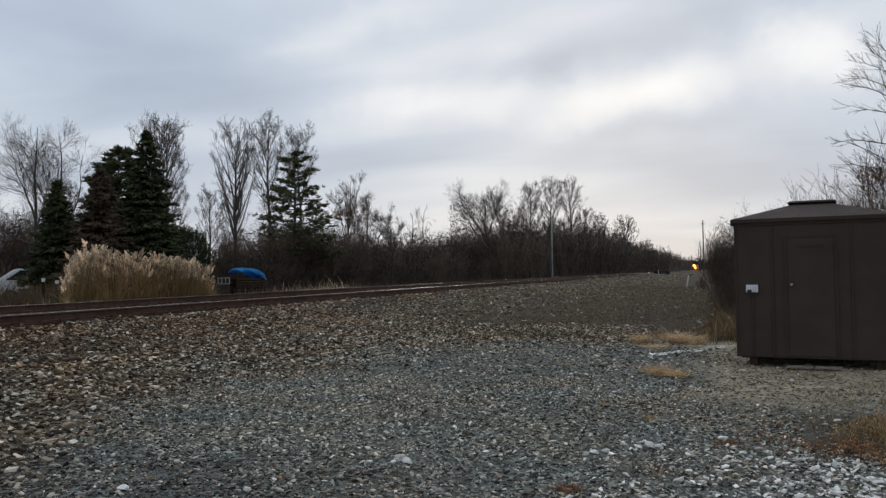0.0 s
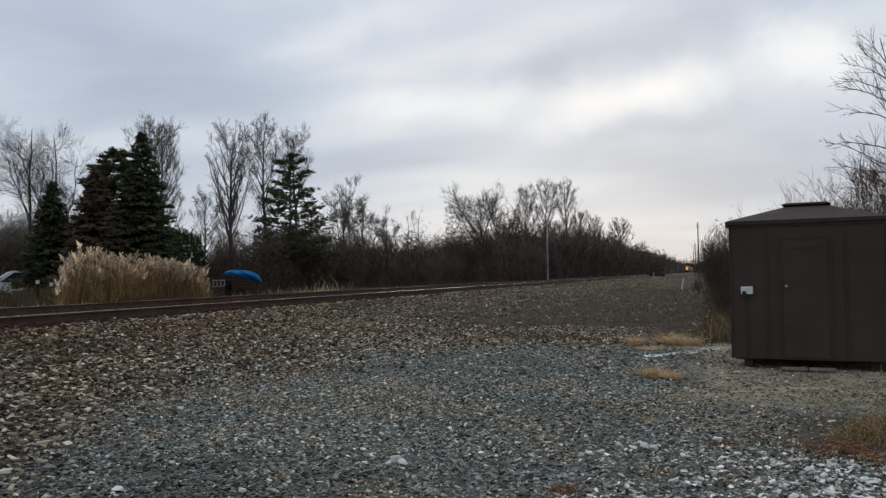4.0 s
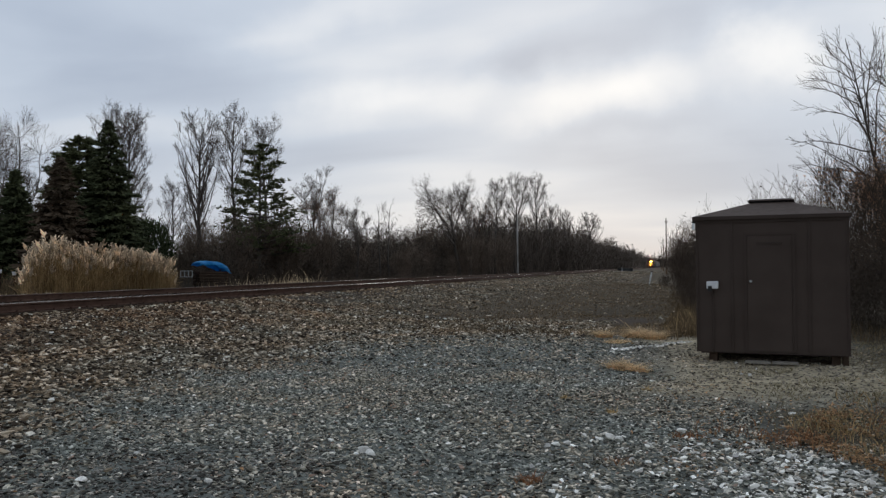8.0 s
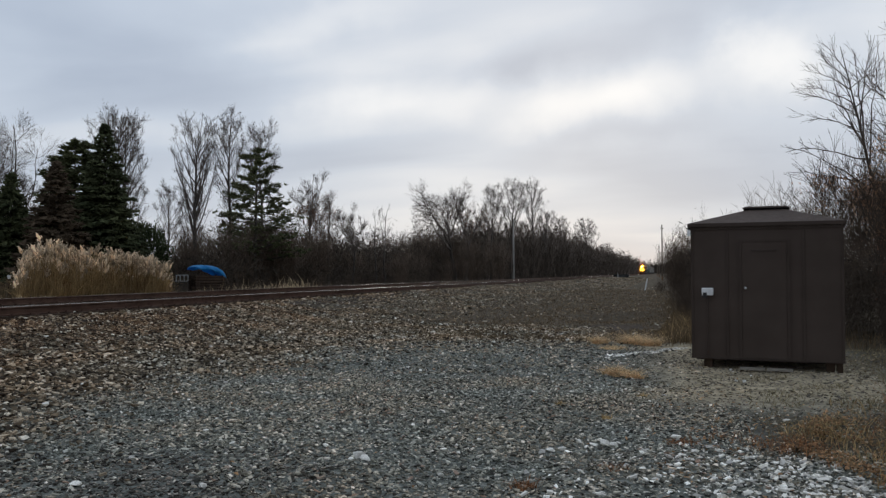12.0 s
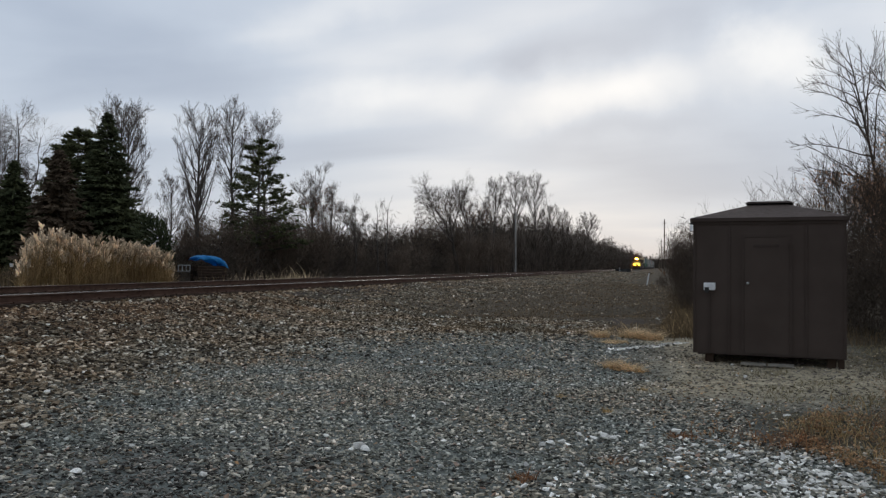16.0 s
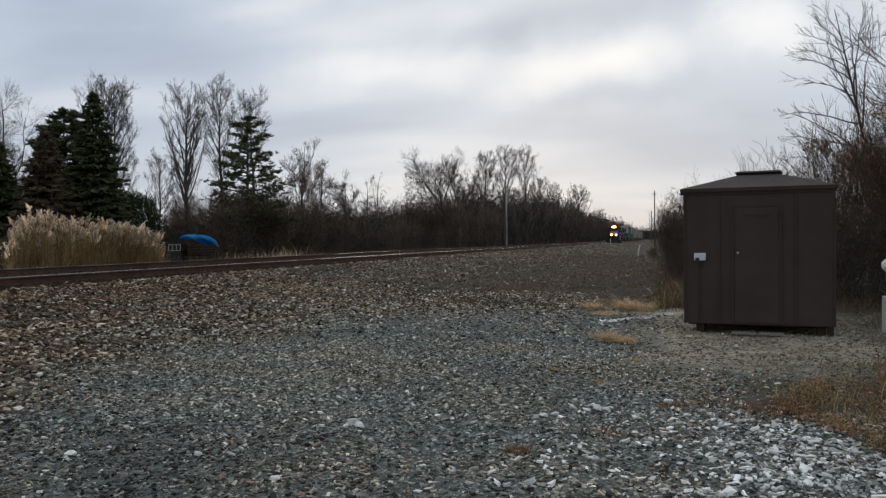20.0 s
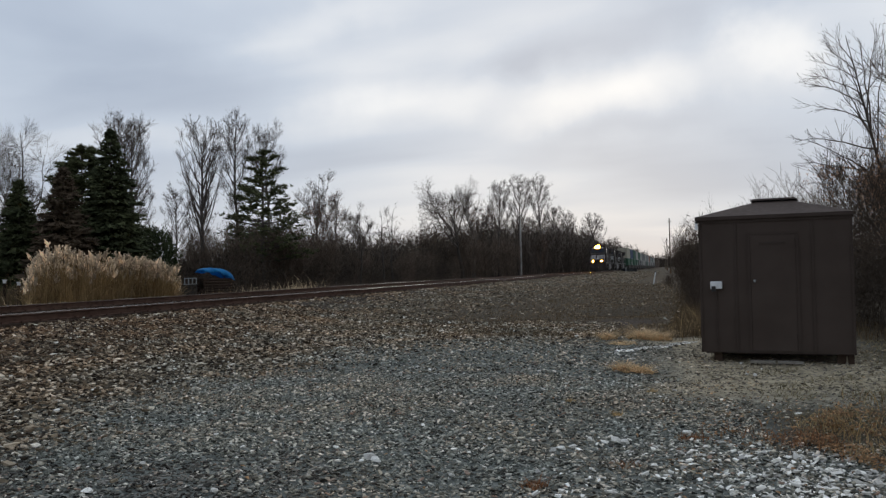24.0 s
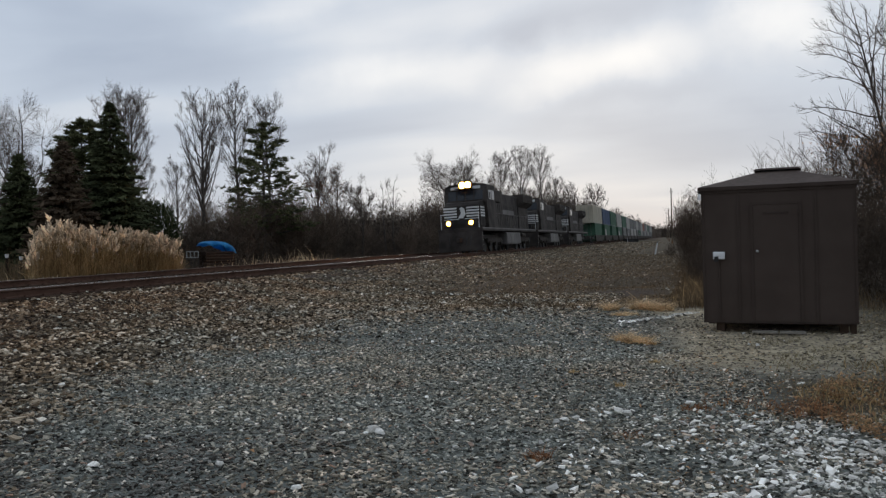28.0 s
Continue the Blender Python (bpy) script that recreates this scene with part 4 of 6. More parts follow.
def twig_quads(rnd, pts, size, count, spread, corners=4):
    """Slender rising twigs strewn round the given points."""
    c = pts[rnd.integers(0, len(pts), count)] + rnd.normal(0, spread, (count, 3))
    u = rnd.normal(0, 1, (count, 3)) * (0.75, 0.75, 0.5) + (0, 0, 0.75)
    u /= np.linalg.norm(u, axis=1, keepdims=True)
    v = np.cross(u, rnd.normal(0, 1, (count, 3)))
    v /= np.linalg.norm(v, axis=1, keepdims=True) + 1e-9
    s = (size * rnd.uniform(0.5, 1.5, count))[:, None]
    V = np.stack([c - u * s * 2.6, c + v * s * 0.22, c + u * s * 2.6, c - v * s * 0.22], 1)
    if corners == 3:
        V = np.stack([c - u * s * 2.2 - v * s * 0.26, c - u * s * 2.2 + v * s * 0.26, c + u * s * 3.0], 1)
    return V.reshape(-1, 3), np.arange(corners * count).reshape(-1, corners)


def bare_tree_meshes(seed, h, r, forks=3, fork_at=0.3, fork_angle=28, limbs=12, limb_len=0.28, up=0.35, angle=38, fine=1.0, lean=(0, 0), thick=1.0, first=0.3, spread=0.25, short=0.25, slim=0.013, leader=0.97):
    """Trunk mesh, crown mesh and the twigs' ends of a leafless tree of height h."""
    rnd = np.random.default_rng(seed)
    P, R = stem_line(rnd, h * leader, r, (lean[0] * leader, lean[1] * leader))
    trunk = tubes_mesh("t", P, R, 8, None)
    groups = []
    LP, LR = sprout(rnd, P, R, forks, fork_at, min(fork_at + spread, 0.9), fork_angle, h * (0.92 - fork_at * leader), 0.22, 8, 0.18, 0.02, short, slim)
    # limbs end inside a rounded crown
    rr = np.linalg.norm(LP[:, -1, :2] - P[0, -1, :2], axis=1) / (0.35 * h)
    over = LP[:, -1, 2] - h * (rnd.uniform(0.88, 0.98, len(LP)) - 0.16 * np.minimum(rr, 1.5) ** 2)
    LP[:, :, 2] -= np.maximum(over, 0)[:, None] * np.linspace(0, 1, 8)[None]
    mains, mr = np.concatenate([P, LP]), np.concatenate([R, LR])
    groups.append((LP, LR, 6))
    A, AR = sprout(rnd, mains, mr, limbs, first, 0.98, angle, h * limb_len, up, 6, 0.3, 0.02, 0.62, slim)
    size = np.linalg.norm(mains[:, -1] - mains[:, 0], axis=1)
    keep = rnd.uniform(0, 1, len(A)) < np.repeat(np.clip(size / (0.45 * h), 0.25, 1), limbs)
    A, AR = A[keep], AR[keep]
    groups.append((A, AR, 4))
    B, BR = sprout(rnd, A, AR, 6, 0.2, 1.0, 34, h * limb_len * 0.42, up * 0.7, 4, 0.35, 0.025, 0.4)
    groups.append((B, np.maximum(BR, 0.005 * thick), 3))
    C, CR = sprout(rnd, B, BR, int(6 * fine), 0.15, 1.0, 34, h * limb_len * 0.22, up * 0.5, 2, 0.5, 0.03, 0.3)
    groups.append((C, np.maximum(CR, 0.0030 * thick), 3))
    crown = join_vf([tubes_mesh("b", p, q, s, None) for p, q, s in groups])
    return trunk, crown, C[:, -1]


def leader_tree_meshes(seed, h, r, rmax, base=0.3, limbs=46, steep=1.7, fine=1.7, thick=1.0, lean=(0, 0)):
    """A leafless tree with one leader and rising limbs that end in an oval crown: trunk, crown and the twigs' ends."""
    rnd = np.random.default_rng(seed)
    P, R = stem_line(rnd, h * 0.97, r, lean, k=10, wob=0.012, top=0.08)
    zc, hc = h * (base + 1.04) / 2, h * (1.04 - base) / 2
    q = np.linspace(0, 1, 10)
    lines, radii = [], []
    for i in range(limbs):
        t = base * 0.92 + (0.93 - base * 0.92) * ((i + rnd.uniform(0, 1)) / limbs) ** 1.05
        p0 = np.array([np.interp(t, np.linspace(0, 1, 10), P[0, :, k]) for k in range(3)])
        k = steep * rnd.uniform(0.75, 1.35)
        reach = 0.12
        while reach < rmax and (reach / (rmax * (0.5 + 0.5 * min(max((p0[2] + k * reach) / h - base, 0) / (0.55 * (1 - base)), 1)))) ** 2 + ((p0[2] + k * reach - zc) / hc) ** 2 < 1.0:
            reach += 0.06
        reach *= rnd.uniform(0.72, 1.04)
        a = 2.4 * i + rnd.uniform(-0.5, 0.5)
        out = np.array([math.cos(a), math.sin(a), 0.0])
        line = p0 + out * (reach * (1.2 * q - 0.2 * q ** 2))[:, None] + np.array([0, 0, 1.0]) * (k * reach * (0.72 * q + 0.28 * q ** 2))[:, None]
        line[1:] += np.cumsum(rnd.normal(0, 0.018, (9, 3)), 0) * reach
        ln = reach * (1 + k * k) ** 0.5
        lines.append(line)
        radii.append((0.012 + 0.0085 * ln) * thick * (1 - 0.85 * q))
    LP, LR = np.array(lines), np.array(radii)
    mains, mr = np.concatenate([P, LP]), np.concatenate([R, LR])
    A, AR = sprout(rnd, mains, mr, 7, 0.28, 1.0, 27, h * 0.075, 0.3, 5, 0.35, 0.025, 0.35, 0.006)
    keep = A[:, 0, 2] > base * h
    A, AR = A[keep], AR[keep]
    B, BR = sprout(rnd, A, AR, 5, 0.15, 1.0, 30, h * 0.042, 0.15, 3, 0.4, 0.03, 0.4, 0.006)
    C, CR = sprout(rnd, B, BR, int(3 * fine), 0.2, 1.0, 34, h * 0.022, 0.1, 2, 0.5, 0.03, 0.3, 0.006)
    groups = ((LP, LR, 5), (A, np.maximum(AR, 0.0055 * thick), 3), (B, np.maximum(BR, 0.0042 * thick), 3), (C, np.maximum(CR, 0.0034 * thick), 3))
    crown = join_vf([tubes_mesh("b", p, w, k, None) for p, w, k in groups])
    return tubes_mesh("t", P, R, 8, None), crown, C[:, -1]


def plant_tree(name, meshes, at, turn, label, category="tree", group="", scale=1.0):
    x, y = at[:2]
    m = pose(x, y, float(ground_z(x, y)) - 0.05, 0, 0, turn)
    ob = thing(name, m, label, category, group)
    for pname, me in meshes:
        part(pname, me, None, ob)
    ob.scale = (scale, scale, scale)
    return ob


def bare_tree(seed, x, y, h, label, leaves=0, leaf=None, leaf_low=False, **kw):
    grow = leader_tree_meshes if "rmax" in kw else bare_tree_meshes
    tr, cr, ends = grow(seed, h, kw.pop("r", 0.013 * h), **kw)
    ms = [("trunk", mesh_from("trunk", *tr, M_BARK, True)), ("crown", mesh_from("crown", *cr, M_TWIG))]
    if leaves:
        rnd = np.random.default_rng(seed + 99)
        pts = ends[ends[:, 2] < h * 0.72] if leaf_low else ends
        ms.append(("leaves", mesh_from("leaves", *leaf_quads(rnd, pts, 0.036 if h < 9 else 0.07, leaves, 0.14), leaf or M_LEAF_RUST)))
    return plant_tree("bare_tree", ms, (x, y), 0, label, "tree", "leafless trees")


def spruce(seed, x, y, h, rmax, material, label, low=0.03, dense=1.0):
    rnd = np.random.default_rng(seed)
    P, R = stem_line(rnd, h, 0.016 * h, k=8, wob=0.003)
    cs, us, ws, ss = [], [], [], []
    nw = int(60 * dense)
    for i in range(nw):
        t = low + (1 - low) * (i + rnd.uniform(-0.3, 0.3)) / nw
        z0 = h * t
        rr = rmax * max(1 - t, 0.0) ** 0.82 + 0.09
        nb = int(5 + 8 * (1 - t))
        a0 = rnd.uniform(0, 6.28)
        for b in range(nb):
            a = a0 + 6.283 * b / nb + rnd.uniform(-0.25, 0.25)
            ln = rr * rnd.uniform(0.66, 1.08)
            z = z0 + rnd.normal(0, 0.20) * (1.1 - t)
            k = int(8 + 34 * ln / rmax * dense)
            q = rnd.uniform(0.12, 1.0, k) ** 0.7
            out = np.array([math.cos(a), math.sin(a), 0.0])
            c = np.stack([out[0] * ln * q, out[1] * ln * q, z + (0.12 - 0.34 * q + 0.18 * q ** 2) * ln + rnd.normal(0, 0.03, k)], -1)
            sd = np.cross(out, (0, 0, 1.0))
            c += sd[None] * (rnd.normal(0, 0.14, k) * ln * (1.05 - 0.6 * q))[:, None]
            cs.append(c)
            us.append(out[None] + sd[None] * rnd.uniform(-0.8, 0.8, (k, 1)) + np.array([0, 0, -0.2]) + rnd.normal(0, 0.35, (k, 3)))
            ws.append(np.tile(sd, (k, 1)) + rnd.normal(0, 0.3, (k, 3)))
            ss.append(np.full(k, 0.12 + 0.08 * ln / rmax) * rnd.uniform(0.5, 1.35, k))
    c, u, w, s = np.concatenate(cs), np.concatenate(us), np.concatenate(ws), np.concatenate(ss)[:, None]
    u /= np.linalg.norm(u, axis=1, keepdims=True)
    w -= (w * u).sum(1, keepdims=True) * u
    w /= np.linalg.norm(w, axis=1, keepdims=True)
    dz = np.array([0, 0, 1.0]) * s * 0.35
    V = np.stack([c - u * s, c + w * s * 0.42 - dz, c + u * s * 1.2, c - w * s * 0.42 - dz], 1).reshape(-1, 3)
    F = np.arange(len(V)).reshape(-1, 4)
    F = np.concatenate([F[:, [0, 1, 2]], F[:, [0, 2, 3]]])
    ms = [("trunk", mesh_from("trunk", *tubes_mesh("t", P, R, 8, None), M_BARK, True)), ("crown", mesh_from("crown", V, F, material))]
    return plant_tree("spruce_tree", ms, (x, y), rnd.uniform(0, 360), label, "tree", "conifers")


def needle_tufts(rnd, centres, size, blades):
    n = len(centres)
    d = rnd.normal(0, 1, (n, blades, 3))
    d[..., 2] = np.abs(d[..., 2]) * 0.7
    d /= np.linalg.norm(d, axis=2, keepdims=True)
    w = np.cross(d, rnd.normal(0, 1, (n, blades, 3)))
    w /= np.linalg.norm(w, axis=2, keepdims=True) + 1e-9
    s = size * rnd.uniform(0.6, 1.3, (n, blades, 1))
    c = centres[:, None]
    V = np.stack([c + d * s * 0.05 + w * s * 0.16, c + d * s, c + d * s * 0.05 - w * s * 0.16], 2).reshape(-1, 3)
    return V, np.arange(len(V)).reshape(-1, 3)


def pine(seed, x, y, h, rmax, label, low=0.22, full=1.0, blunt=1.15):
    rnd = np.random.default_rng(seed)
    P, R = stem_line(rnd, h, 0.015 * h, k=9, wob=0.006)
    lim, rad = [], []
    tufts = []
    n = int(46 * full)
    for i in range(n):
        t = low + (0.98 - low) * i / n
        a = 2.4 * i + rnd.uniform(-0.4, 0.4)
        ln = rmax * (1 - 0.86 * ((t - low) / (1 - low)) ** blunt) * rnd.uniform(0.55, 1.12) + 0.15
        q = np.linspace(0, 1, 5)
        o = np.array([math.cos(a), math.sin(a)])
        pts = np.stack([o[0] * ln * q, o[1] * ln * q, h * t + ln * (0.02 * q + 0.2 * q ** 2) + rnd.normal(0, 0.02, 5)], -1)
        lim.append(pts)
        rad.append(0.02 * ln * (1 - 0.7 * q) + 0.008)
        k = int(10 + 46 * ln / rmax)
        qq = rnd.uniform(0.3, 1.02, k) ** 0.8
        c = np.stack([np.interp(qq, q, pts[:, j]) for j in range(3)], -1)
        c += rnd.normal(0, 1, (k, 3)) * np.array([0.13, 0.13, 0.045]) * ln
        tufts.append(c)
    V, F = needle_tufts(rnd, np.concatenate(tufts), 0.24, 16)
    ms = [("trunk", mesh_from("trunk", *tubes_mesh("t", P, R, 8, None), M_BARK, True)), ("limbwork", mesh_from("limbwork", *tubes_mesh("t", lim, rad, 5, None), M_BARK)), ("crown", mesh_from("crown", V, F, M_PINE))]
    return plant_tree("pine_tree", ms, (x, y), 0, label, "tree", "conifers")


def cedar(seed, x, y, h, r, label):
    rnd = np.random.default_rng(seed)
    n = 11000
    d = rnd.normal(0, 1, (n, 3))
    d /= np.linalg.norm(d, axis=1, keepdims=True)
    bump = 1 + 0.16 * np.sin(d[:, 0] * 7 + 1) * np.sin(d[:, 2] * 6) + 0.10 * np.sin(d[:, 1] * 13 + d[:, 2] * 9)
    rr = (rnd.uniform(0.35, 1, n) ** 0.4 * bump)[:, None]
    c = d * rr * (r, r, h * 0.5) + (0, 0, h * 0.5)
    u = d * 0.5 + np.array([0, 0, 0.9]) + rnd.normal(0, 0.3, (n, 3))
    u /= np.linalg.norm(u, axis=1, keepdims=True)
    w = np.cross(u, rnd.normal(0, 1, (n, 3)))
    w /= np.linalg.norm(w, axis=1, keepdims=True)
    s = 0.085 * rnd.uniform(0.6, 1.4, (n, 1))
    V = np.stack([c - w * s * 0.45, c + u * s * 1.5, c + w * s * 0.45], 1).reshape(-1, 3)
    P, R = stem_line(rnd, h * 0.6, 0.08, k=5)
    ms = [("trunk", mesh_from("trunk", *tubes_mesh("t", P, R, 7, None), M_BARK, True)), ("crown", mesh_from("crown", V, np.arange(3 * n).reshape(-1, 3), M_CEDAR))]
    return plant_tree("cedar_bush", ms, (x, y), 0, label, "bush", "conifers")


# far side: trees along the yard
spruce(1, -30.0, 31.9, 6.3, 2.0, M_SPRUCE, "dense dark green spruce tree behind the reeds")
spruce(2, -27.2, 31.6, 6.7, 2.2, M_SPRUCE_DRY, "brownish thinning spruce tree beside a taller green spruce", dense=0.9)
pine(3, -30.6, 37.0, 8.5, 2.3, "full green pine tree behind the spruces", low=0.08, full=2.2, blunt=2.4)
spruce(4, -27.0, 34.7, 8.95, 2.75, M_SPRUCE, "tall dark green spruce tree behind the reeds", dense=1.15)
cedar(5, -28.45, 39.7, 4.3, 1.55, "rounded olive-green cedar bush beside the spruce")
pine(6, -29.0, 53.9, 10.7, 4.1, "green pine tree with broad open horizontal limbs")
TALL = dict(forks=5, fork_at=0.3, fork_angle=20, limbs=12, limb_len=0.16, up=0.25, angle=32, fine=1.2, thick=1.2)
bare_tree(11, -36.0, 36.5, 10.2, "leafless tree with thin drooping twigs behind the yard", forks=6, limbs=11, limb_len=0.24, up=0.02, angle=46, slim=0.008)
bare_tree(12, -38.0, 40.5, 10.6, "leafless grey tree with fine twigs behind the yard", forks=6, limbs=12, limb_len=0.24, up=0.1, angle=42, slim=0.008)
bare_tree(13, -36.85, 49.15, 12.5, "tall leafless tree with rounded crown behind the spruce", rmax=1.7, base=0.42, limbs=26, steep=1.8, thick=1.2, fine=1.4)
bare_tree(14, -36.1, 47.6, 12.1, "tall leafless tree with rounded crown behind the spruce", rmax=2.2, base=0.36, limbs=30, steep=1.6, thick=1.2, fine=1.4)
for k, x, y, h in ((31, -44, 56, 9.2), (32, -47, 64, 9.6), (33, -41, 61, 8.6), (34, -50, 60, 9.4), (35, -46, 50, 8.4), (36, -43, 68, 9.5)):
    bare_tree(k, x, y, h, "thin grey leafless tree far behind the yard", rmax=1.8, base=0.3, limbs=24, steep=1.5)
bare_tree(15, -34.0, 54.1, 12.7, "tall leafless tree with upright oval crown", rmax=2.1, base=0.33, limbs=34, steep=2.3, thick=1.3, fine=1.3, r=0.20)
bare_tree(16, -33.0, 56.9, 13.7, "tall slender leafless tree with sparse last leaves", leaves=350, leaf=M_LEAF_DULL, rmax=1.35, base=0.40, limbs=32, steep=2.1, thick=1.2, fine=1.3, r=0.19)
bare_tree(17, -35.0, 66.8, 14.6, "tall slender leafless tree behind the pine", leaves=150, leaf=M_LEAF_DULL, rmax=1.8, base=0.48, limbs=30, steep=2.0, thick=1.25, fine=1.3, r=0.2)
bare_tree(18, -30.0, 65.3, 9.9, "slim leafless tree in the thicket", leaves=500, leaf=M_LEAF_RUST, leaf_low=True, **TALL)
bare_tree(19, -28.0, 65.0, 8.4, "young tree keeping russet leaves in the thicket", leaves=2400, leaf=M_LEAF_RUST, **TALL)
bare_tree(20, -27.5, 69.5, 7.6, "young tree keeping dull brown leaves in the thicket", leaves=1800, leaf=M_LEAF_DULL, **TALL)
SNAG = dict(forks=1, fork_at=0.5, limbs=5, limb_len=0.16, up=0.3, angle=35, fine=0.4, first=0.5)
bare_tree(21, -27.0, 74.2, 7.6, "thin nearly branchless dead tree", **SNAG)
bare_tree(22, -27.0, 77.2, 8.1, "thin nearly branchless dead tree", **SNAG)
bare_tree(23, -27.0, 105.0, 14.2, "large leaning leafless willow with broad fine crown", leader=0.62, forks=8, fork_at=0.5, fork_angle=36, limbs=12, limb_len=0.19, up=0.15, angle=40, lean=(-1.5, -4.2), r=0.30, first=0.4, fine=1.3, thick=1.1, slim=0.014)
bare_tree(24, -27.0, 110.5, 14.4, "large leafless tree forking beside the willow", leader=0.62, forks=8, fork_at=0.5, fork_angle=30, limbs=11, limb_len=0.17, up=0.15, angle=38, lean=(0.5, 2.5), r=0.27, leaves=900, leaf=M_LEAF_RUST, leaf_low=True, first=0.4, fine=1.3, thick=1.1, slim=0.014)
for k, x, y, h, w in ((25, -27, 128, 14.8, 2.2), (26, -27, 146, 17.8, 2.7), (27, -27.5, 172, 20.5, 3.2), (28, -27, 190, 15.5, 2.8), (29, -26.5, 215, 15.5, 3.0)):
    bare_tree(k, x, y, h, "tall leafless tree with rounded brush-like crown", rmax=w, base=0.45, limbs=32, steep=1.7, thick=1.35)
bare_tree(30, -26.8, 285, 19.3, "broad rounded leafless tree beside the railway", rmax=5.2, base=0.35, limbs=40, steep=1.3, thick=2.0)


# ---- thickets ----
def shrub_mesh(seed, h, stems, r, fine=5, leaves=0, thick=1.0, material=M_BRUSH):
    rnd = np.random.default_rng(seed)
    t = np.linspace(0, 1, 5)
    a = rnd.uniform(0, 6.28, stems)
    d = rnd.uniform(0, 1, stems) ** 0.6 * r
    b = np.stack([np.cos(a) * d * 0.45, np.sin(a) * d * 0.45, np.full(stems, -0.1)], -1)
    e = np.stack([np.cos(a) * d, np.sin(a) * d, h * rnd.uniform(0.55, 1.0, stems)], -1)
    P = b[:, None] + (e - b)[:, None] * t[None, :, None]
    P[:, 1:] += np.cumsum(rnd.normal(0, 0.035 * h, (stems, 4, 3)), 1) * 0.6
    R = np.full((stems, 1), 0.018 * thick) * (1 - 0.75 * t)[None]
    A, AR = sprout(rnd, P, R, 7, 0.12, 1.0, 38, h * 0.30, 0.3, 4, 0.4, 0.06, 0.5)
    B, BR = sprout(rnd, A, AR, fine, 0.1, 1.0, 42, h * 0.14, 0.2, 2, 0.5, 0.07, 0.3)
    items = [tubes_mesh("s", P, R, 4, None), tubes_mesh("s", A, np.maximum(AR, 0.009 * thick), 3, None), tubes_mesh("s", B, np.maximum(BR, 0.006 * thick), 3, None)]
    if leaves:
        items.append(leaf_quads(rnd, B[:, -1], 0.03, leaves, 0.06))
    return mesh_from("shrub", *join_vf(items), material)


SHRUBS = [shrub_mesh(40 + i, 4.0, 20, 1.5, 8, 2600, 0.85) for i in range(5)]
SHRUBS_FAR = [shrub_mesh(50 + i, 4.0, 16, 1.7, 6, 1500, 2.0, M_WOODS) for i in range(3)]


def shrub(me, x, y, s, turn, label, group, tall=1.0):
    ob = new("shrub", me)
    ob.matrix_world = pose(x, y, float(ground_z(x, y)) - 0.05, 0, 0, turn) @ Matrix.Diagonal((s, s, s * tall, 1))
    return tagged(ob, label, "shrub", group)


def build_thickets():
    rnd = random.Random(8)
    # dark wood edge along the far track
    for i in range(150):
        y = 52 + (i / 150) ** 1.7 * 560
        x = -25.0 - rnd.uniform(0, 1) * (6 + y * 0.02) - (2.5 if y < 75 else 0)
        s = rnd.uniform(0.75, 1.2) * (1.12 if y < 74 else 0.82 if y < 100 else 1.45 if y < 138 else 1.95 if y < 200 else 2.5)
        shrub(rnd.choice(SHRUBS if y < 130 else SHRUBS_FAR), x, y + rnd.uniform(-2, 2), s, rnd.uniform(0, 360), "dense leafless brown thicket shrub at the wood's edge", "thicket along the far track", rnd.uniform(0.85, 1.15))
    for i in range(26):
        y = 40 + i * 3.2 + rnd.uniform(-1, 1)
        shrub(rnd.choice(SHRUBS), -37 - rnd.uniform(0, 6), y, rnd.uniform(1.1, 1.6), rnd.uniform(0, 360), "dense leafless brown thicket shrub behind the yard", "thicket behind the yard")
    for i in range(32):
        y = 22 + i * 0.9
        shrub(rnd.choice(SHRUBS), -41 - rnd.uniform(0, 5), y + rnd.uniform(-1, 1), rnd.uniform(1.1, 1.5), rnd.uniform(0, 360), "dense leafless brown thicket shrub behind the yard", "thicket behind the yard")
    # near side behind the shed
    near = [shrub_mesh(60 + i, 4.0, 24, 1.5, 9, 0, 0.5, M_BRUSH_DARK) for i in range(3)]
    spots = [(2.9, 46, 1.1), (3.4, 40, 1.15), (2.4, 54, 1.1), (3.9, 36.5, 1.2), (1.3, 42, 0.92), (2.2, 39, 0.95), (0.9, 50, 0.9), (0.6, 60, 0.95), (1.6, 62, 1.0), (0.7, 76, 1.0), (1.6, 80, 1.05), (0.9, 95, 1.05), (1.9, 100, 1.2), (1.2, 120, 1.1), (2.2, 125, 1.2),
             (3.0, 35.5, 1.0), (3.9, 33.5, 1.08), (4.8, 31.5, 1.15), (5.6, 29.5, 1.2), (4.2, 27, 0.95), (5.4, 24, 1.05), (6.2, 22, 1.15), (6.0, 26, 1.35), (7.0, 24.5, 1.45), (5.0, 20.5, 0.7), (6.6, 19, 1.1), (4.3, 23.0, 0.7),
             (3.3, 30, 0.75), (2.6, 33, 0.7), (2.0, 35, 0.65), (7.6, 20, 1.5), (8.4, 23, 1.7), (7.4, 17, 1.2), (0.9, 24, 0.26), (1.3, 27, 0.33), (0.7, 30, 0.3), (1.6, 22, 0.28), (1.2, 33, 0.4), (0.5, 36, 0.36), (2.4, 24, 0.3), (2.9, 21, 0.28), (-0.7, 70, 0.22), (-0.5, 73, 0.25), (-0.3, 66, 0.2)]
    for x, y, s in spots:
        shrub(rnd.choice(near), x, y, s, rnd.uniform(0, 360), "dense leafless brown brush behind the shed", "brush behind the shed", rnd.uniform(0.9, 1.1))


build_thickets()


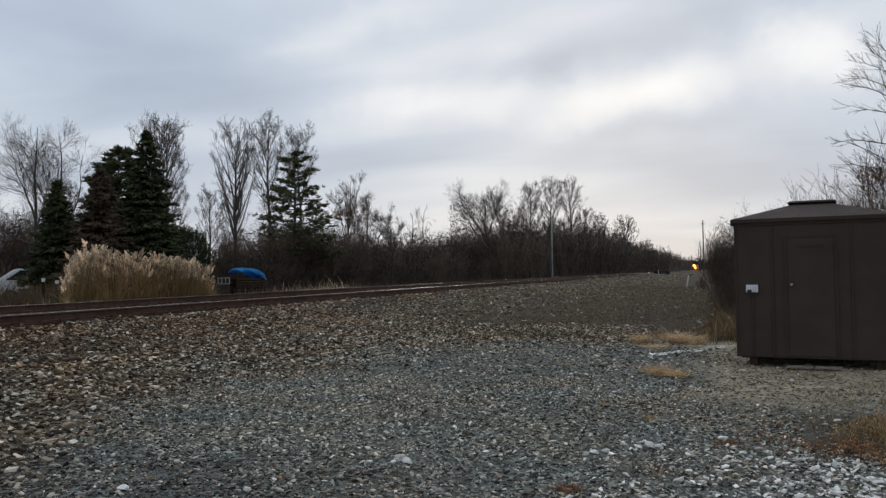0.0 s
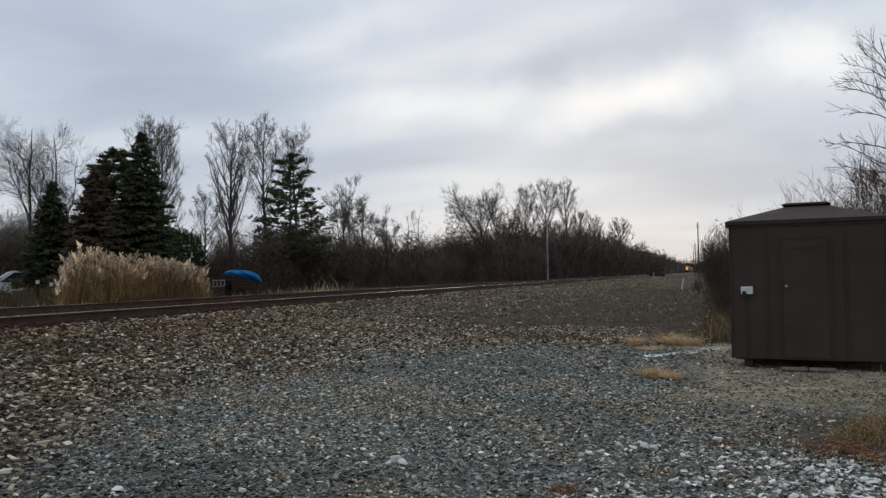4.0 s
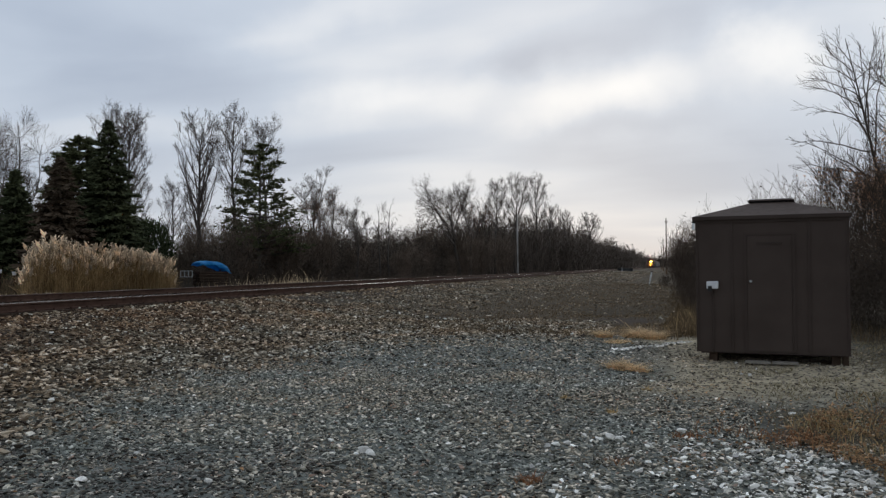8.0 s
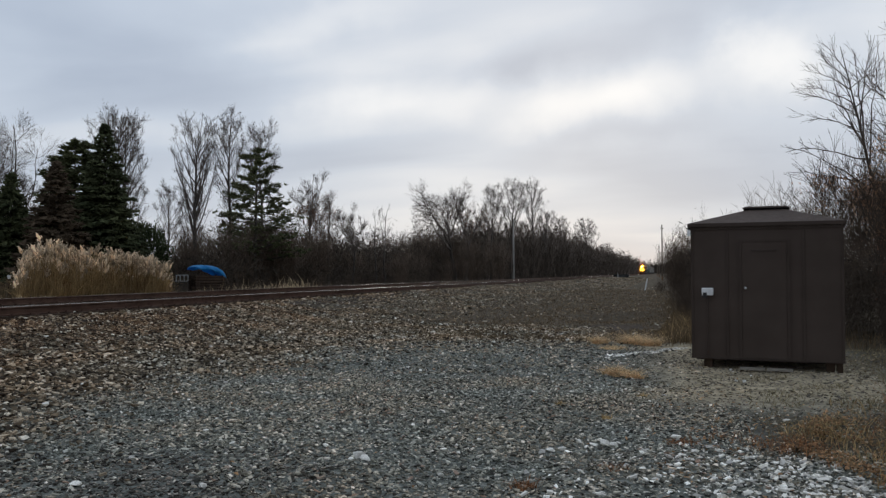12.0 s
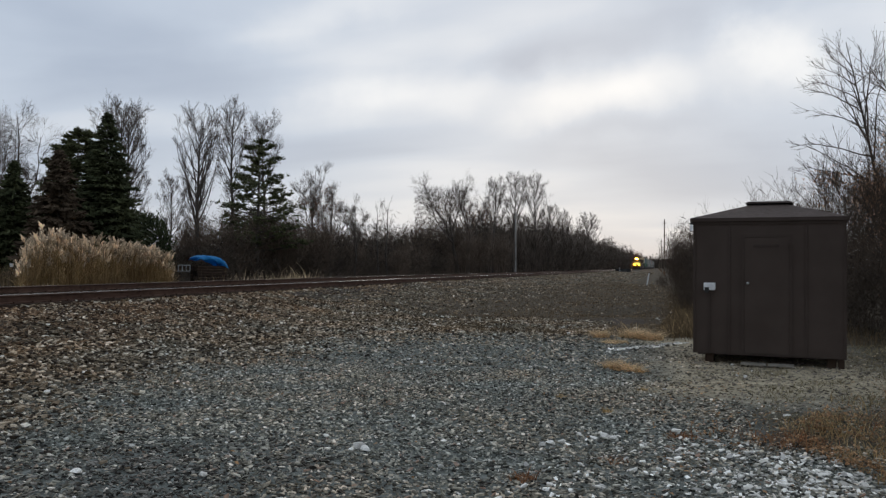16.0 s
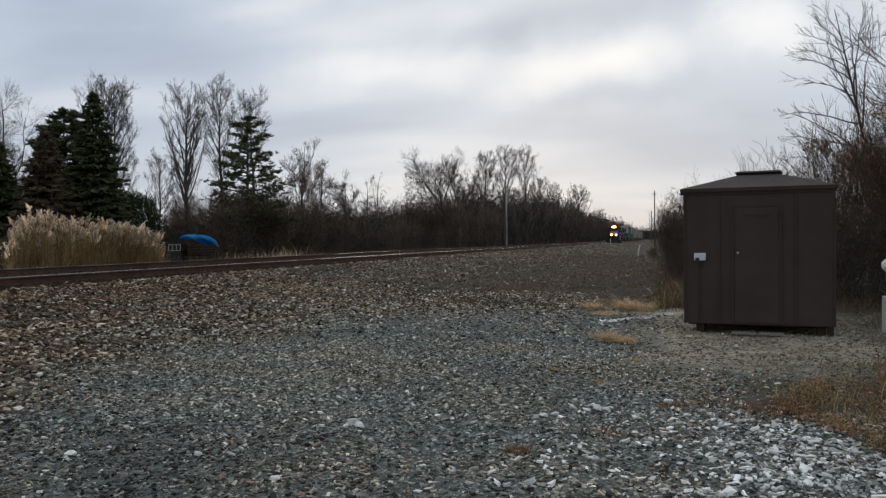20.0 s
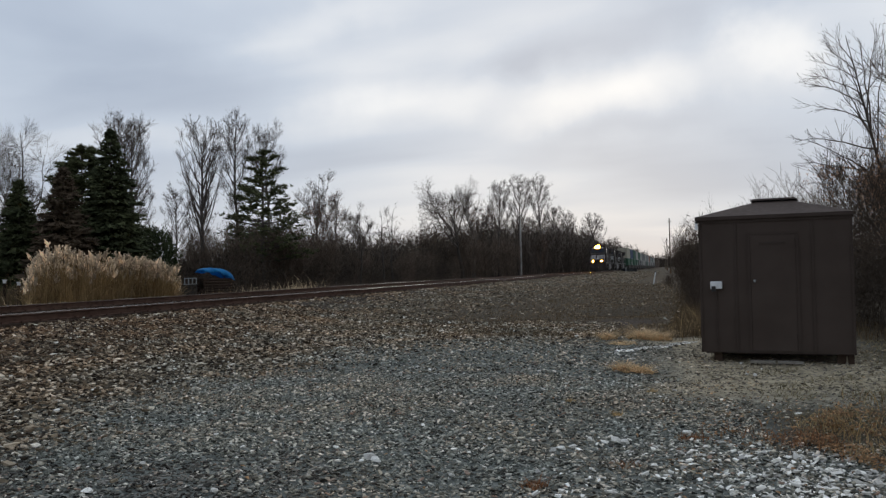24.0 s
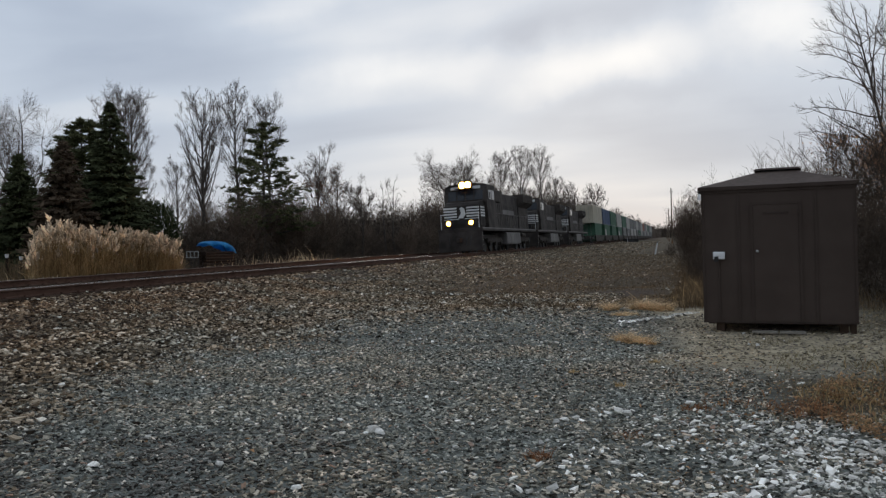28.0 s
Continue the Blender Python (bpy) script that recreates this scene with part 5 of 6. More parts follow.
def side_tree(x, y, h):
    """A slender tree whose long limbs lie mostly to one side: limbs as height, rise, length and side."""
    rnd = np.random.default_rng(170)
    left = np.array([-0.976, 0.215, 0.0])
    back = np.array([0.215, 0.976, 0.0])
    up = np.array([0, 0, 1.0])
    t = np.linspace(0, 1, 9)
    P = np.stack([t * 0] * 3, -1) + left * (1.45 * t ** 1.25)[:, None] + back * (0.06 * np.sin(7 * t))[:, None] + up * (h * t - 0.1)[:, None]
    R = 0.085 * (1 - 0.9 * t)
    lines, radii = [], []
    spec = [(0.66, 80, 2.9, 1), (0.62, 70, 2.7, 1), (0.70, 96, 2.6, 1), (0.57, 84, 2.9, -1), (0.74, 72, 2.0, 1), (0.64, 60, 2.1, 1), (0.69, 20, 1.85, 1), (0.745, 27, 1.75, 1), (0.79, 24, 1.5, 1), (0.84, 28, 1.25, 1), (0.875, 42, 1.0, 1), (0.78, 135, 1.4, 1), (0.85, 148, 1.0, 1),
            (0.595, 6, 2.4, 1), (0.475, 32, 2.7, 1), (0.42, 42, 2.3, 1), (0.50, 10, 2.5, 1), (0.90, 58, 1.0, 1)]
    q = np.linspace(0, 1, 9)
    for z0, rise, ln, sd in spec:
        base = np.array([np.interp(z0, t, P[:, k]) for k in range(3)])
        a = radians(rise)
        d = left * math.cos(a) * sd + up * math.sin(a) + back * rnd.uniform(-0.25, 0.25)
        arch = 0.10 * ln * np.sin(q * 2.6) * (1 if rise < 60 or rise > 120 else 0.1)
        line = base + d * (ln * q)[:, None] + up * arch[:, None]
        line[1:] += np.cumsum(rnd.normal(0, 0.012, (8, 3)), 0) * ln
        lines.append(line)
        radii.append((0.009 + 0.007 * ln) * (1 - 0.85 * q))
    LP, LR = np.array(lines), np.array(radii)
    mains, mr = np.concatenate([P[None], LP]), np.concatenate([R[None], LR])
    A, AR = sprout(rnd, mains, mr, 9, 0.3, 0.97, 30, 0.75, 0.12, 5, 0.3, 0.02, 0.5)
    A = A[A[:, 0, 2] > 0.4 * h]
    AR = AR[-len(A):] * 0 + np.linspace(0.0065, 0.0025, 5)
    B, BR = sprout(rnd, A, AR, 4, 0.2, 1.0, 30, 0.26, 0.1, 3, 0.4, 0.03, 0.4)
    crown = join_vf([tubes_mesh("b", p, w, k, None) for p, w, k in ((LP, LR, 6), (A, AR, 4), (B, np.maximum(BR, 0.003), 3))])
    ms = [("trunk", mesh_from("trunk", *tubes_mesh("t", P[None], R[None], 9, None), M_BARK, True)), ("crown", mesh_from("crown", *crown, M_TWIG))]
    return plant_tree("bare_tree", ms, (x, y), 0, "slender leafless tree with long side branches behind the shed", "tree", "leafless trees")


side_tree(6.62, 26.8, 8.75)
OAK = dict(forks=8, fork_at=0.12, fork_angle=30, spread=0.6, limbs=11, limb_len=0.19, up=0.35, angle=32, r=0.06, first=0.15)
bare_tree(71, 6.6, 25.2, 4.6, "young oak keeping russet leaves behind the shed", leaves=8000, leaf=M_LEAF_OAK, **OAK)
bare_tree(72, 7.0, 25.6, 6.3, "young oak keeping russet leaves behind the shed", leaves=9000, leaf_low=True, leaf=M_LEAF_OAK, **OAK)
bare_tree(75, 7.5, 26.0, 7.5, "young oak keeping russet leaves behind the shed", leaves=11000, leaf_low=True, leaf=M_LEAF_OAK, **OAK)
bare_tree(77, 8.2, 22.8, 5.6, "young oak keeping russet leaves behind the shed", leaves=10000, leaf=M_LEAF_RUST, **OAK)
bare_tree(78, 7.0, 22.0, 3.9, "young oak keeping russet leaves behind the shed", leaves=7000, leaf=M_LEAF_RUST, **OAK)
bare_tree(79, 8.9, 23.2, 7.0, "young oak keeping russet leaves behind the shed", leaves=12000, leaf=M_LEAF_OAK, **OAK)
bare_tree(76, 6.1, 22.6, 2.9, "low oak brush keeping russet leaves behind the shed", leaves=2500, leaf=M_LEAF_RUST, **OAK)
bare_tree(73, 9.5, 24.5, 10.6, "tall leafless tree with spreading branches beyond the pole", forks=6, fork_at=0.3, limbs=9, limb_len=0.26, up=0.1, angle=48, r=0.13, fine=0.6)
bare_tree(74, 4.9, 17.6, 3.4, "thin crooked sapling at the brush's edge", forks=1, fork_at=0.5, limbs=6, limb_len=0.2, up=0.3, angle=35, r=0.035, lean=(-0.5, 0))


# far woods that close the view
def build_far_woods():
    rnd = np.random.default_rng(77)
    items = []

    def belt(n, x0, x1, y0, y1, h0, h1, rad):
        x, y = rnd.uniform(x0, x1, n), y0 + (y1 - y0) * rnd.uniform(0, 1, n) ** 1.5
        h = rnd.uniform(h0, h1, n) * (0.7 + 0.3 * np.sin(y * 0.05 + x * 0.1))
        t = np.linspace(0, 1, 4)
        P = np.stack([x, y, ground_z(x, y) - 0.2], -1)[:, None] + np.stack([np.zeros((n, 4)), np.zeros((n, 4)), h[:, None] * t], -1)
        P[:, 1:, :2] += np.cumsum(rnd.normal(0, 0.05, (n, 3, 2)) * h[:, None, None], 1) * 0.6
        R = (rad * rnd.uniform(0.6, 1.4, n))[:, None] * (1 - 0.8 * t)[None]
        A, AR = sprout(rnd, P, R, 8, 0.2, 1.0, 38, (h0 + h1) * 0.10, 0.3, 3, 0.4, 0.06, 0.4)
        items.append(tubes_mesh("w", P, R, 4, None))
        items.append(tubes_mesh("w", A, np.maximum(AR, rad * 0.28), 3, None))
        items.append(twig_quads(rnd, A[:, -1], 0.035 if y0 < 60 else 0.10 + (h0 + h1) * 0.005, n * 20, 0.12 if y0 < 60 else (h0 + h1) * 0.04))

    belt(700, -60, -33, 75, 320, 4, 8, 0.06)
    belt(260, -42, -28, 130, 200, 6, 9, 0.06)
    belt(220, -48, -34, 26, 80, 4, 6.5, 0.04)
    belt(500, -75, -46, 20, 80, 4, 7, 0.06)
    belt(900, -70, -25, 200, 900, 9, 15, 0.15)
    belt(1500, -60, -24, 500, 1500, 11, 17, 0.3)
    belt(1800, -40, 40, 1710, 1900, 12, 19, 0.5)
    belt(420, 1.5, 30, 110, 900, 6, 11, 0.12)
    belt(260, 7, 40, 26, 110, 5, 9, 0.07)
    # dark twigs that fill the woods from the foot up to the tree tops
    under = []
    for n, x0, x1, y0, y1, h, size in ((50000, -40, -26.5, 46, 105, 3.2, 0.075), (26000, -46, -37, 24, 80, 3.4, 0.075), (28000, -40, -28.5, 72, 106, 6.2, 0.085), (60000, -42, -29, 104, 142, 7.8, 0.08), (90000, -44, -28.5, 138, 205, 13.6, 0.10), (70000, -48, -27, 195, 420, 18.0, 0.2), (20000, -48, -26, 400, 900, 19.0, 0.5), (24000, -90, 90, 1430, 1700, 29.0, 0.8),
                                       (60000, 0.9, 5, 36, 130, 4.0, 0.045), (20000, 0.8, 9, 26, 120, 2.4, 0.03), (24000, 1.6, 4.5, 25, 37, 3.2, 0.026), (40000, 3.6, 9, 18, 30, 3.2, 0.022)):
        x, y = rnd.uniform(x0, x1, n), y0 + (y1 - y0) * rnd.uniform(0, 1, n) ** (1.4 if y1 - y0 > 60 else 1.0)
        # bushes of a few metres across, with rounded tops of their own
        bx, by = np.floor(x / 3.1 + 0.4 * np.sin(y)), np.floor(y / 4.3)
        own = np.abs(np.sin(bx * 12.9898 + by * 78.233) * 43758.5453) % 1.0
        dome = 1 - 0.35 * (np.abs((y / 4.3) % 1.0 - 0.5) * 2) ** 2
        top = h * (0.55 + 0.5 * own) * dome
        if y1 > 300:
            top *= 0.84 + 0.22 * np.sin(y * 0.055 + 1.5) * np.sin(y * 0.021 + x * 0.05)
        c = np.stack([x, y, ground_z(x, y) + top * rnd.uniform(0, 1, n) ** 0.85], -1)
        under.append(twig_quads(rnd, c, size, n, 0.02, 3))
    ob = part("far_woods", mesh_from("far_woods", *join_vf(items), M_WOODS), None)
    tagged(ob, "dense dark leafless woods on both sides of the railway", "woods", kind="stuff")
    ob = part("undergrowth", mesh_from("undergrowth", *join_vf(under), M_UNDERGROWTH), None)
    tagged(ob, "dark brown twigs filling the woods from foot to crown", "undergrowth", kind="stuff")


build_far_woods()


# ---- reeds and grasses ----
def blades(rnd, x, y, z, h, w, lean, k=4):
    n = len(x)
    a, b = rnd.uniform(0, 6.283, n), rnd.uniform(0, 6.283, n)
    t = np.linspace(0, 1, k)
    ox, oy = np.cos(a)[:, None] * (lean * h)[:, None] * t ** 1.8, np.sin(a)[:, None] * (lean * h)[:, None] * t ** 1.8
    c = np.stack([x[:, None] + ox, y[:, None] + oy, z[:, None] + h[:, None] * t * (1 - 0.25 * lean[:, None] * t)], -1)
    ww = (w[:, None] * (1 - 0.85 * t ** 1.5))[..., None] * np.stack([np.cos(b), np.sin(b), np.zeros(n)], -1)[:, None]
    V = np.stack([c - ww, c + ww], 2).reshape(-1, 3)
    i = (np.arange(n)[:, None] * k * 2 + np.arange(k - 1)[None] * 2).ravel()
    return V, np.stack([i, i + 1, i + 3, i + 2], -1)


def build_reeds():
    rnd = np.random.default_rng(21)
    n = 2300
    s = rnd.uniform(0, 1, n)
    x = -22.3 - rnd.uniform(0, 1, n) * 2.6
    y = (23.75 + s * 9.0 + rnd.normal(0, 0.12, n)) * np.abs(x) / 22.0
    z = ground_z(x, y)
    env = np.interp(s, [0, 0.03, 0.08, 0.3, 0.42, 0.52, 0.63, 0.78, 0.9, 0.97, 1.0], [1.0, 1.75, 2.32, 2.28, 2.02, 2.0, 2.12, 1.95, 1.78, 1.5, 1.0])
    env = env + 0.10 * np.sin(s * 47) + 0.07 * np.sin(s * 83 + x * 3) + 0.06 * np.sin(x * 9 + s * 20)
    h = env * rnd.uniform(0.22, 1.12, n) ** 0.55 - 0.12
    a, ln = rnd.uniform(0, 6.283, n), rnd.uniform(0.02, 0.15, n) * h
    t = np.linspace(0, 1, 4)
    P = np.stack([x[:, None] + np.cos(a)[:, None] * ln[:, None] * t ** 2, y[:, None] + np.sin(a)[:, None] * ln[:, None] * t ** 2, z[:, None] + h[:, None] * t], -1)
    stalks = tubes_mesh("r", P, np.full((n, 4), 0.008) * (1 - 0.4 * t), 3, None)
    leaf_n = 6500
    j = rnd.integers(0, n, leaf_n)
    q = rnd.uniform(0.0, 0.7, leaf_n)
    lv = blades(rnd, x[j], y[j], z[j] + h[j] * q, rnd.uniform(0.45, 0.9, leaf_n), rnd.uniform(0.008, 0.016, leaf_n), rnd.uniform(0.4, 1.2, leaf_n))
    V, F = join_vf([stalks, lv])
    reeds = tagged(part("reeds", mesh_from("reeds", V, F, M_REED), None), "tall stand of dry golden reeds beyond the tracks", "reeds", kind="stuff")
    # feathery plumes on top
    tip = P[:, -1]
    d = P[:, -1] - P[:, -2]
    d /= np.linalg.norm(d, axis=1, keepdims=True)
    side = np.stack([np.cos(a), np.sin(a), np.zeros(n)], -1)
    t2 = np.linspace(0, 1, 5)
    pl = rnd.uniform(0.24, 0.42, n)[:, None, None]
    Q = tip[:, None] - d[:, None] * 0.05 + d[:, None] * pl * t2[None, :, None] + side[:, None] * pl * 0.27 * (t2 ** 2)[None, :, None]
    RR = np.array([0.008, 0.046, 0.055, 0.034, 0.004])[None] * rnd.uniform(0.6, 1.35, n)[:, None]
    top = rnd.uniform(0, 1, n) < smooth(0.40, 0.75, h / env) * 0.44
    Q, RR = Q[top], RR[top]
    fz = leaf_quads(rnd, Q[:, 1:4].reshape(-1, 3), 0.05, 9000, 0.055)
    V, F = join_vf([tubes_mesh("p", Q, RR, 5, None), fz])
    tagged(part("plumes", mesh_from("plumes", V, F, M_PLUME), None, reeds, "pale pinkish feathery reed plumes"), kind="stuff")
    # low dry growth beyond the tracks
    n = 9000
    x = rnd.uniform(-26.5, -20.9, n)
    y = 14 + rnd.uniform(0, 1, n) ** 1.4 * 76
    pale = np.maximum(smooth(41, 43, y) * (1 - smooth(47.5, 50, y)), (1 - smooth(23.0, 25.5, y)))
    k = rnd.uniform(0, 1, n) < 0.05 + 0.7 * pale
    x, y, n = x[k], y[k], int(k.sum())
    h = rnd.gamma(5, 0.042, n) * (1 + 1.3 * smooth(40, 43, y) * (1 - smooth(48, 51, y)))
    V, F = blades(rnd, x, y, ground_z(x, y), h, rnd.uniform(0.006, 0.014, n), rnd.uniform(0.1, 0.5, n))
    tagged(part("dry_grass", mesh_from("dry_grass", V, F, M_GRASS), None), "pale dry grass along the far side of the tracks", "grass", kind="stuff")
    n = 6000
    x = rnd.uniform(-31, -22, n)
    y = rnd.uniform(16, 100, n)
    V, F = blades(rnd, x, y, ground_z(x, y), rnd.gamma(6, 0.10, n), rnd.uniform(0.006, 0.012, n), rnd.uniform(0.1, 0.4, n))
    n = 7000
    x, y = rnd.uniform(-31, -23.2, n), rnd.uniform(17, 29, n)
    k = (y < -x * 1.06) & (y > 14)
    x, y = x[k], y[k]
    V2, F2 = blades(rnd, x, y, ground_z(x, y), rnd.gamma(9, 0.09, len(x)) * smooth(-22.5, -25.0, x) + 0.2, rnd.uniform(0.008, 0.016, len(x)), rnd.uniform(0.1, 0.5, len(x)))
    tagged(part("dry_weeds", mesh_from("dry_weeds", V2, F2, M_WEED), None), "tall dry tan weeds in front of the yard", "weeds", kind="stuff")
    tagged(part("dead_weeds", mesh_from("dead_weeds", V, F, M_BRUSH), None), "dead brown weeds before the wood's edge", "weeds", kind="stuff")


build_reeds()


def build_near_grass():
    rnd = np.random.default_rng(31)
    for x, y, r, n, h in ((-0.80, 12.75, 0.16, 420, 0.17), (-0.60, 12.6, 0.20, 480, 0.17), (-0.45, 12.5, 0.12, 220, 0.12), (-1.45, 18.5, 0.20, 460, 0.24), (-0.75, 18.5, 0.30, 620, 0.30), (-0.50, 18.2, 0.26, 420, 0.22), (-0.32, 18.0, 0.22, 420, 0.24), (-1.05, 16.9, 0.30, 360, 0.13)):
        a, d = rnd.uniform(0, 6.28, n), r * rnd.uniform(0, 1, n) ** 0.6
        xx, yy = np.cos(a) * d, np.sin(a) * d * 0.8
        V, F = blades(rnd, xx, yy, ground_z(x + xx, y + yy) - float(ground_z(x, y)), rnd.gamma(8, h * 0.11, n) * (1.15 - 0.6 * (d / r) ** 2), rnd.uniform(0.003, 0.008, n), rnd.uniform(1.0, 2.3, n))
        ob = part("grass_tuft", mesh_from("grass_tuft", V, F, M_GRASS), None)
        ob.location = (x, y, float(ground_z(x, y)))
        tagged(ob, "dry golden grass tuft on the gravel", "grass tuft", "grass tufts")
    # weeds before and beside the brush
    n = 11000
    x, y = rnd.uniform(-0.9, 5.0, n), rnd.uniform(17.8, 50, n)
    k = (x > 0.2 + 0.3 * np.sin(y)) | (rnd.uniform(0, 1, n) < 0.12)
    x, y = x[k], y[k]
    V, F = blades(rnd, x, y, ground_z(x, y), rnd.gamma(5, 0.036, len(x)), rnd.uniform(0.004, 0.009, len(x)), rnd.uniform(0.1, 0.6, len(x)))
    tagged(part("dead_weeds", mesh_from("dead_weeds", V, F, M_WEED), None), "dead brown weeds before the brush behind the shed", "weeds", kind="stuff")
    n = 42000
    x, y = rnd.uniform(-9.5, 0.8, n), 19 + 55 * rnd.uniform(0, 1, n) ** 1.5
    k = rnd.uniform(0, 1, n) < (0.15 + 0.85 * smooth(-8.5, -4.0, x)) * (1 - hollow_shade(x, y))
    x, y = x[k], y[k]
    V, F = blades(rnd, x, y, ground_z(x, y), rnd.gamma(4, 0.016, len(x)), rnd.uniform(0.004, 0.010, len(x)), rnd.uniform(0.3, 1.0, len(x)))
    tagged(part("bank_grass", mesh_from("bank_grass", V, F, M_WEED), None), "short dead grass over the foot of the bank", "grass", kind="stuff")
    n = 20000
    x, y = rnd.uniform(0.9, 6.5, n), rnd.uniform(8.8, 18, n)
    mottle = smooth(0.1, 0.6, np.sin(x * 2.7 + 1.7 * np.sin(y * 1.3)) * np.sin(y * 2.1 + 1.1 * np.sin(x * 1.9)) + 0.25)
    k = rnd.uniform(0, 1, n) < 0.75 * smooth(2.5, 3.2, x) + mottle * smooth(0.6, 1.8, x) * (1 - smooth(12.6, 14.2, y))
    x, y, n = x[k], y[k], int(k.sum())
    V, F = blades(rnd, x, y, ground_z(x, y), rnd.gamma(4, 0.013, n), rnd.uniform(0.003, 0.006, n), rnd.uniform(0.6, 1.5, n))
    tagged(part("short_grass", mesh_from("short_grass", V, F, M_GRASS_OLIVE), None), "short dull olive grass beside the shed", "grass", kind="stuff")
    # weedy strip by the pole
    def strip(x, y):
        """How thick the matted strip is: from the lot's edge up beside the pole."""
        lo = weed_edge(x)
        hi = 8.5 + 0.9 * smooth(0.9, 2.0, x) + 0.25 * np.sin(x * 4 + 1)
        thick = 0.35 * smooth(-0.1, 0.5, x) * (1 - smooth(8.0, 8.4, y)) + smooth(0.6, 1.25, x)
        return np.minimum(thick, 1) * smooth(lo - 0.15, lo + 0.2, y) * (1 - smooth(hi - 0.5, hi + 0.5, y)) * (0.55 + 0.45 * np.sin(x * 6.1 + 2 * np.sin(y * 3)) * np.sin(y * 4.7))
    n = 26000
    x, y = rnd.uniform(-0.2, 3.8, n), rnd.uniform(5.6, 11, n)
    k = rnd.uniform(0, 1, n) < strip(x, y) + 0.20 * smooth(1.6, 2.6, x) * smooth(7.0, 8.0, y)
    x, y = x[k], y[k]
    hue = np.sin(x * 3.1 + 1.3 * np.sin(y * 2.3)) + rnd.normal(0, 0.5, len(x)) - 0.45 * smooth(1.0, 1.6, x) + 0.15
    for k, m, text in ((hue > 0.25, M_WEED_RED, "matted red-brown weeds at the gravel's edge by the pole"), ((hue <= 0.25) & (hue > -0.75), M_GRASS_OLIVE, "matted olive-brown weeds at the gravel's edge by the pole"), (hue <= -0.75, M_WEED_TAN, "matted tan grass at the gravel's edge by the pole")):
        a, b = x[k], y[k]
        V, F = blades(rnd, a, b, ground_z(a, b), rnd.gamma(4, 0.021, len(a)) * (1 + 1.5 * smooth(1.3, 2.3, a) * (rnd.uniform(0, 1, len(a)) < 0.3)), rnd.uniform(0.002, 0.006, len(a)), rnd.uniform(0.3, 1.3, len(a)))
        tagged(part("weed_strip", mesh_from("weed_strip", V, F, m), None), text, "weeds", kind="stuff")
    # small dead clumps in the lot
    for x, y, r, n, h in ((-1.02, 5.95, 0.10, 110, 0.05), (-0.42, 6.75, 0.12, 70, 0.035), (-0.62, 8.85, 0.06, 70, 0.06), (0.12, 7.75, 0.16, 120, 0.05), (-0.3, 10.6, 0.07, 60, 0.05), (-1.2, 9.6, 0.06, 50, 0.04)):
        a, d = rnd.uniform(0, 6.28, n), r * rnd.uniform(0, 1, n) ** 0.6
        xx, yy = np.cos(a) * d, np.sin(a) * d
        V, F = blades(rnd, xx, yy, ground_z(x + xx, y + yy) - float(ground_z(x, y)), rnd.gamma(6, h / 6, n), rnd.uniform(0.002, 0.006, n), rnd.uniform(0.6, 1.6, n))
        ob = part("weed_clump", mesh_from("weed_clump", V, F, M_WEED_RED if y < 8 else M_WEED_TAN), None)
        ob.location = (x, y, float(ground_z(x, y)))
        tagged(ob, "small flattened red-brown weed clump on the gravel" if y < 8 else "small tan grass clump on the gravel", "weed clump", "weed clumps")
    # tall tan grass on the slope beside the shed
    n = 5200
    y = 18.6 + 15 * rnd.uniform(0, 1, n) ** 1.3
    x = (y - 18.6) * 0.035 + rnd.uniform(-0.35, 1.6, n)
    V, F = blades(rnd, x, y, ground_z(x, y), rnd.gamma(7, 0.037, n) * smooth(-0.5, 0.5, x - (y - 18.6) * 0.035) + 0.05, rnd.uniform(0.004, 0.009, n), rnd.uniform(0.1, 0.6, n))
    k = rnd.uniform(0, 1, len(F) // 3) < 0.10
    for sel, m, text in ((k, M_WEED_TAN, "tall tan dead grass on the slope beside the shed"), (~k, M_WEED, "tall brown dead weeds on the slope beside the shed")):
        tagged(part("tall_grass", mesh_from("tall_grass", V, F.reshape(-1, 3, 4)[sel].reshape(-1, 4), m), None), text, "grass", kind="stuff")
    # fallen leaves
    n = 40000
    x, y = rnd.uniform(-0.2, 3.6, n), rnd.uniform(5.4, 10.5, n)
    clump = 0.5 + 0.5 * np.sin(x * 8.3 + 3 * np.sin(y * 2.1)) * np.sin(y * 7.9 + 2 * np.sin(x * 3.3))
    rim = smooth(0.8, 1.4, x) * smooth(weed_edge(x) - 0.1, weed_edge(x) + 0.1, y) * (1 - smooth(weed_edge(x) + 0.5, weed_edge(x) + 1.1, y))
    k = rnd.uniform(0, 1, n) < np.maximum(np.maximum(strip(x, y) * (0.10 + 0.9 * clump ** 2), 0.85 * rim), 0.015 + 0.12 * clump ** 3 * smooth(0.1, 0.5, x) * smooth(7.2, 7.5, y) * (1 - smooth(8.6, 9.4, y)))
    x, y = x[k], y[k]
    heap = np.concatenate([0.03 + 0.10 * clump[k] ** 2 * smooth(0.5, 1.2, x), np.full(130, 0.02)])
    xs = np.concatenate([x, rnd.uniform(-5, 2, 130)])
    ys = np.concatenate([y, rnd.uniform(4.6, 13, 130)])
    m = len(xs)
    u = rnd.normal(0, 1, (m, 3)) * (1, 1, 0.35)
    u /= np.linalg.norm(u, axis=1, keepdims=True)
    v = np.cross(u, np.array([0, 0, 1.0]) + rnd.normal(0, 0.3, (m, 3)))
    v /= np.linalg.norm(v, axis=1, keepdims=True)
    s = rnd.uniform(0.008, 0.026, m)[:, None]
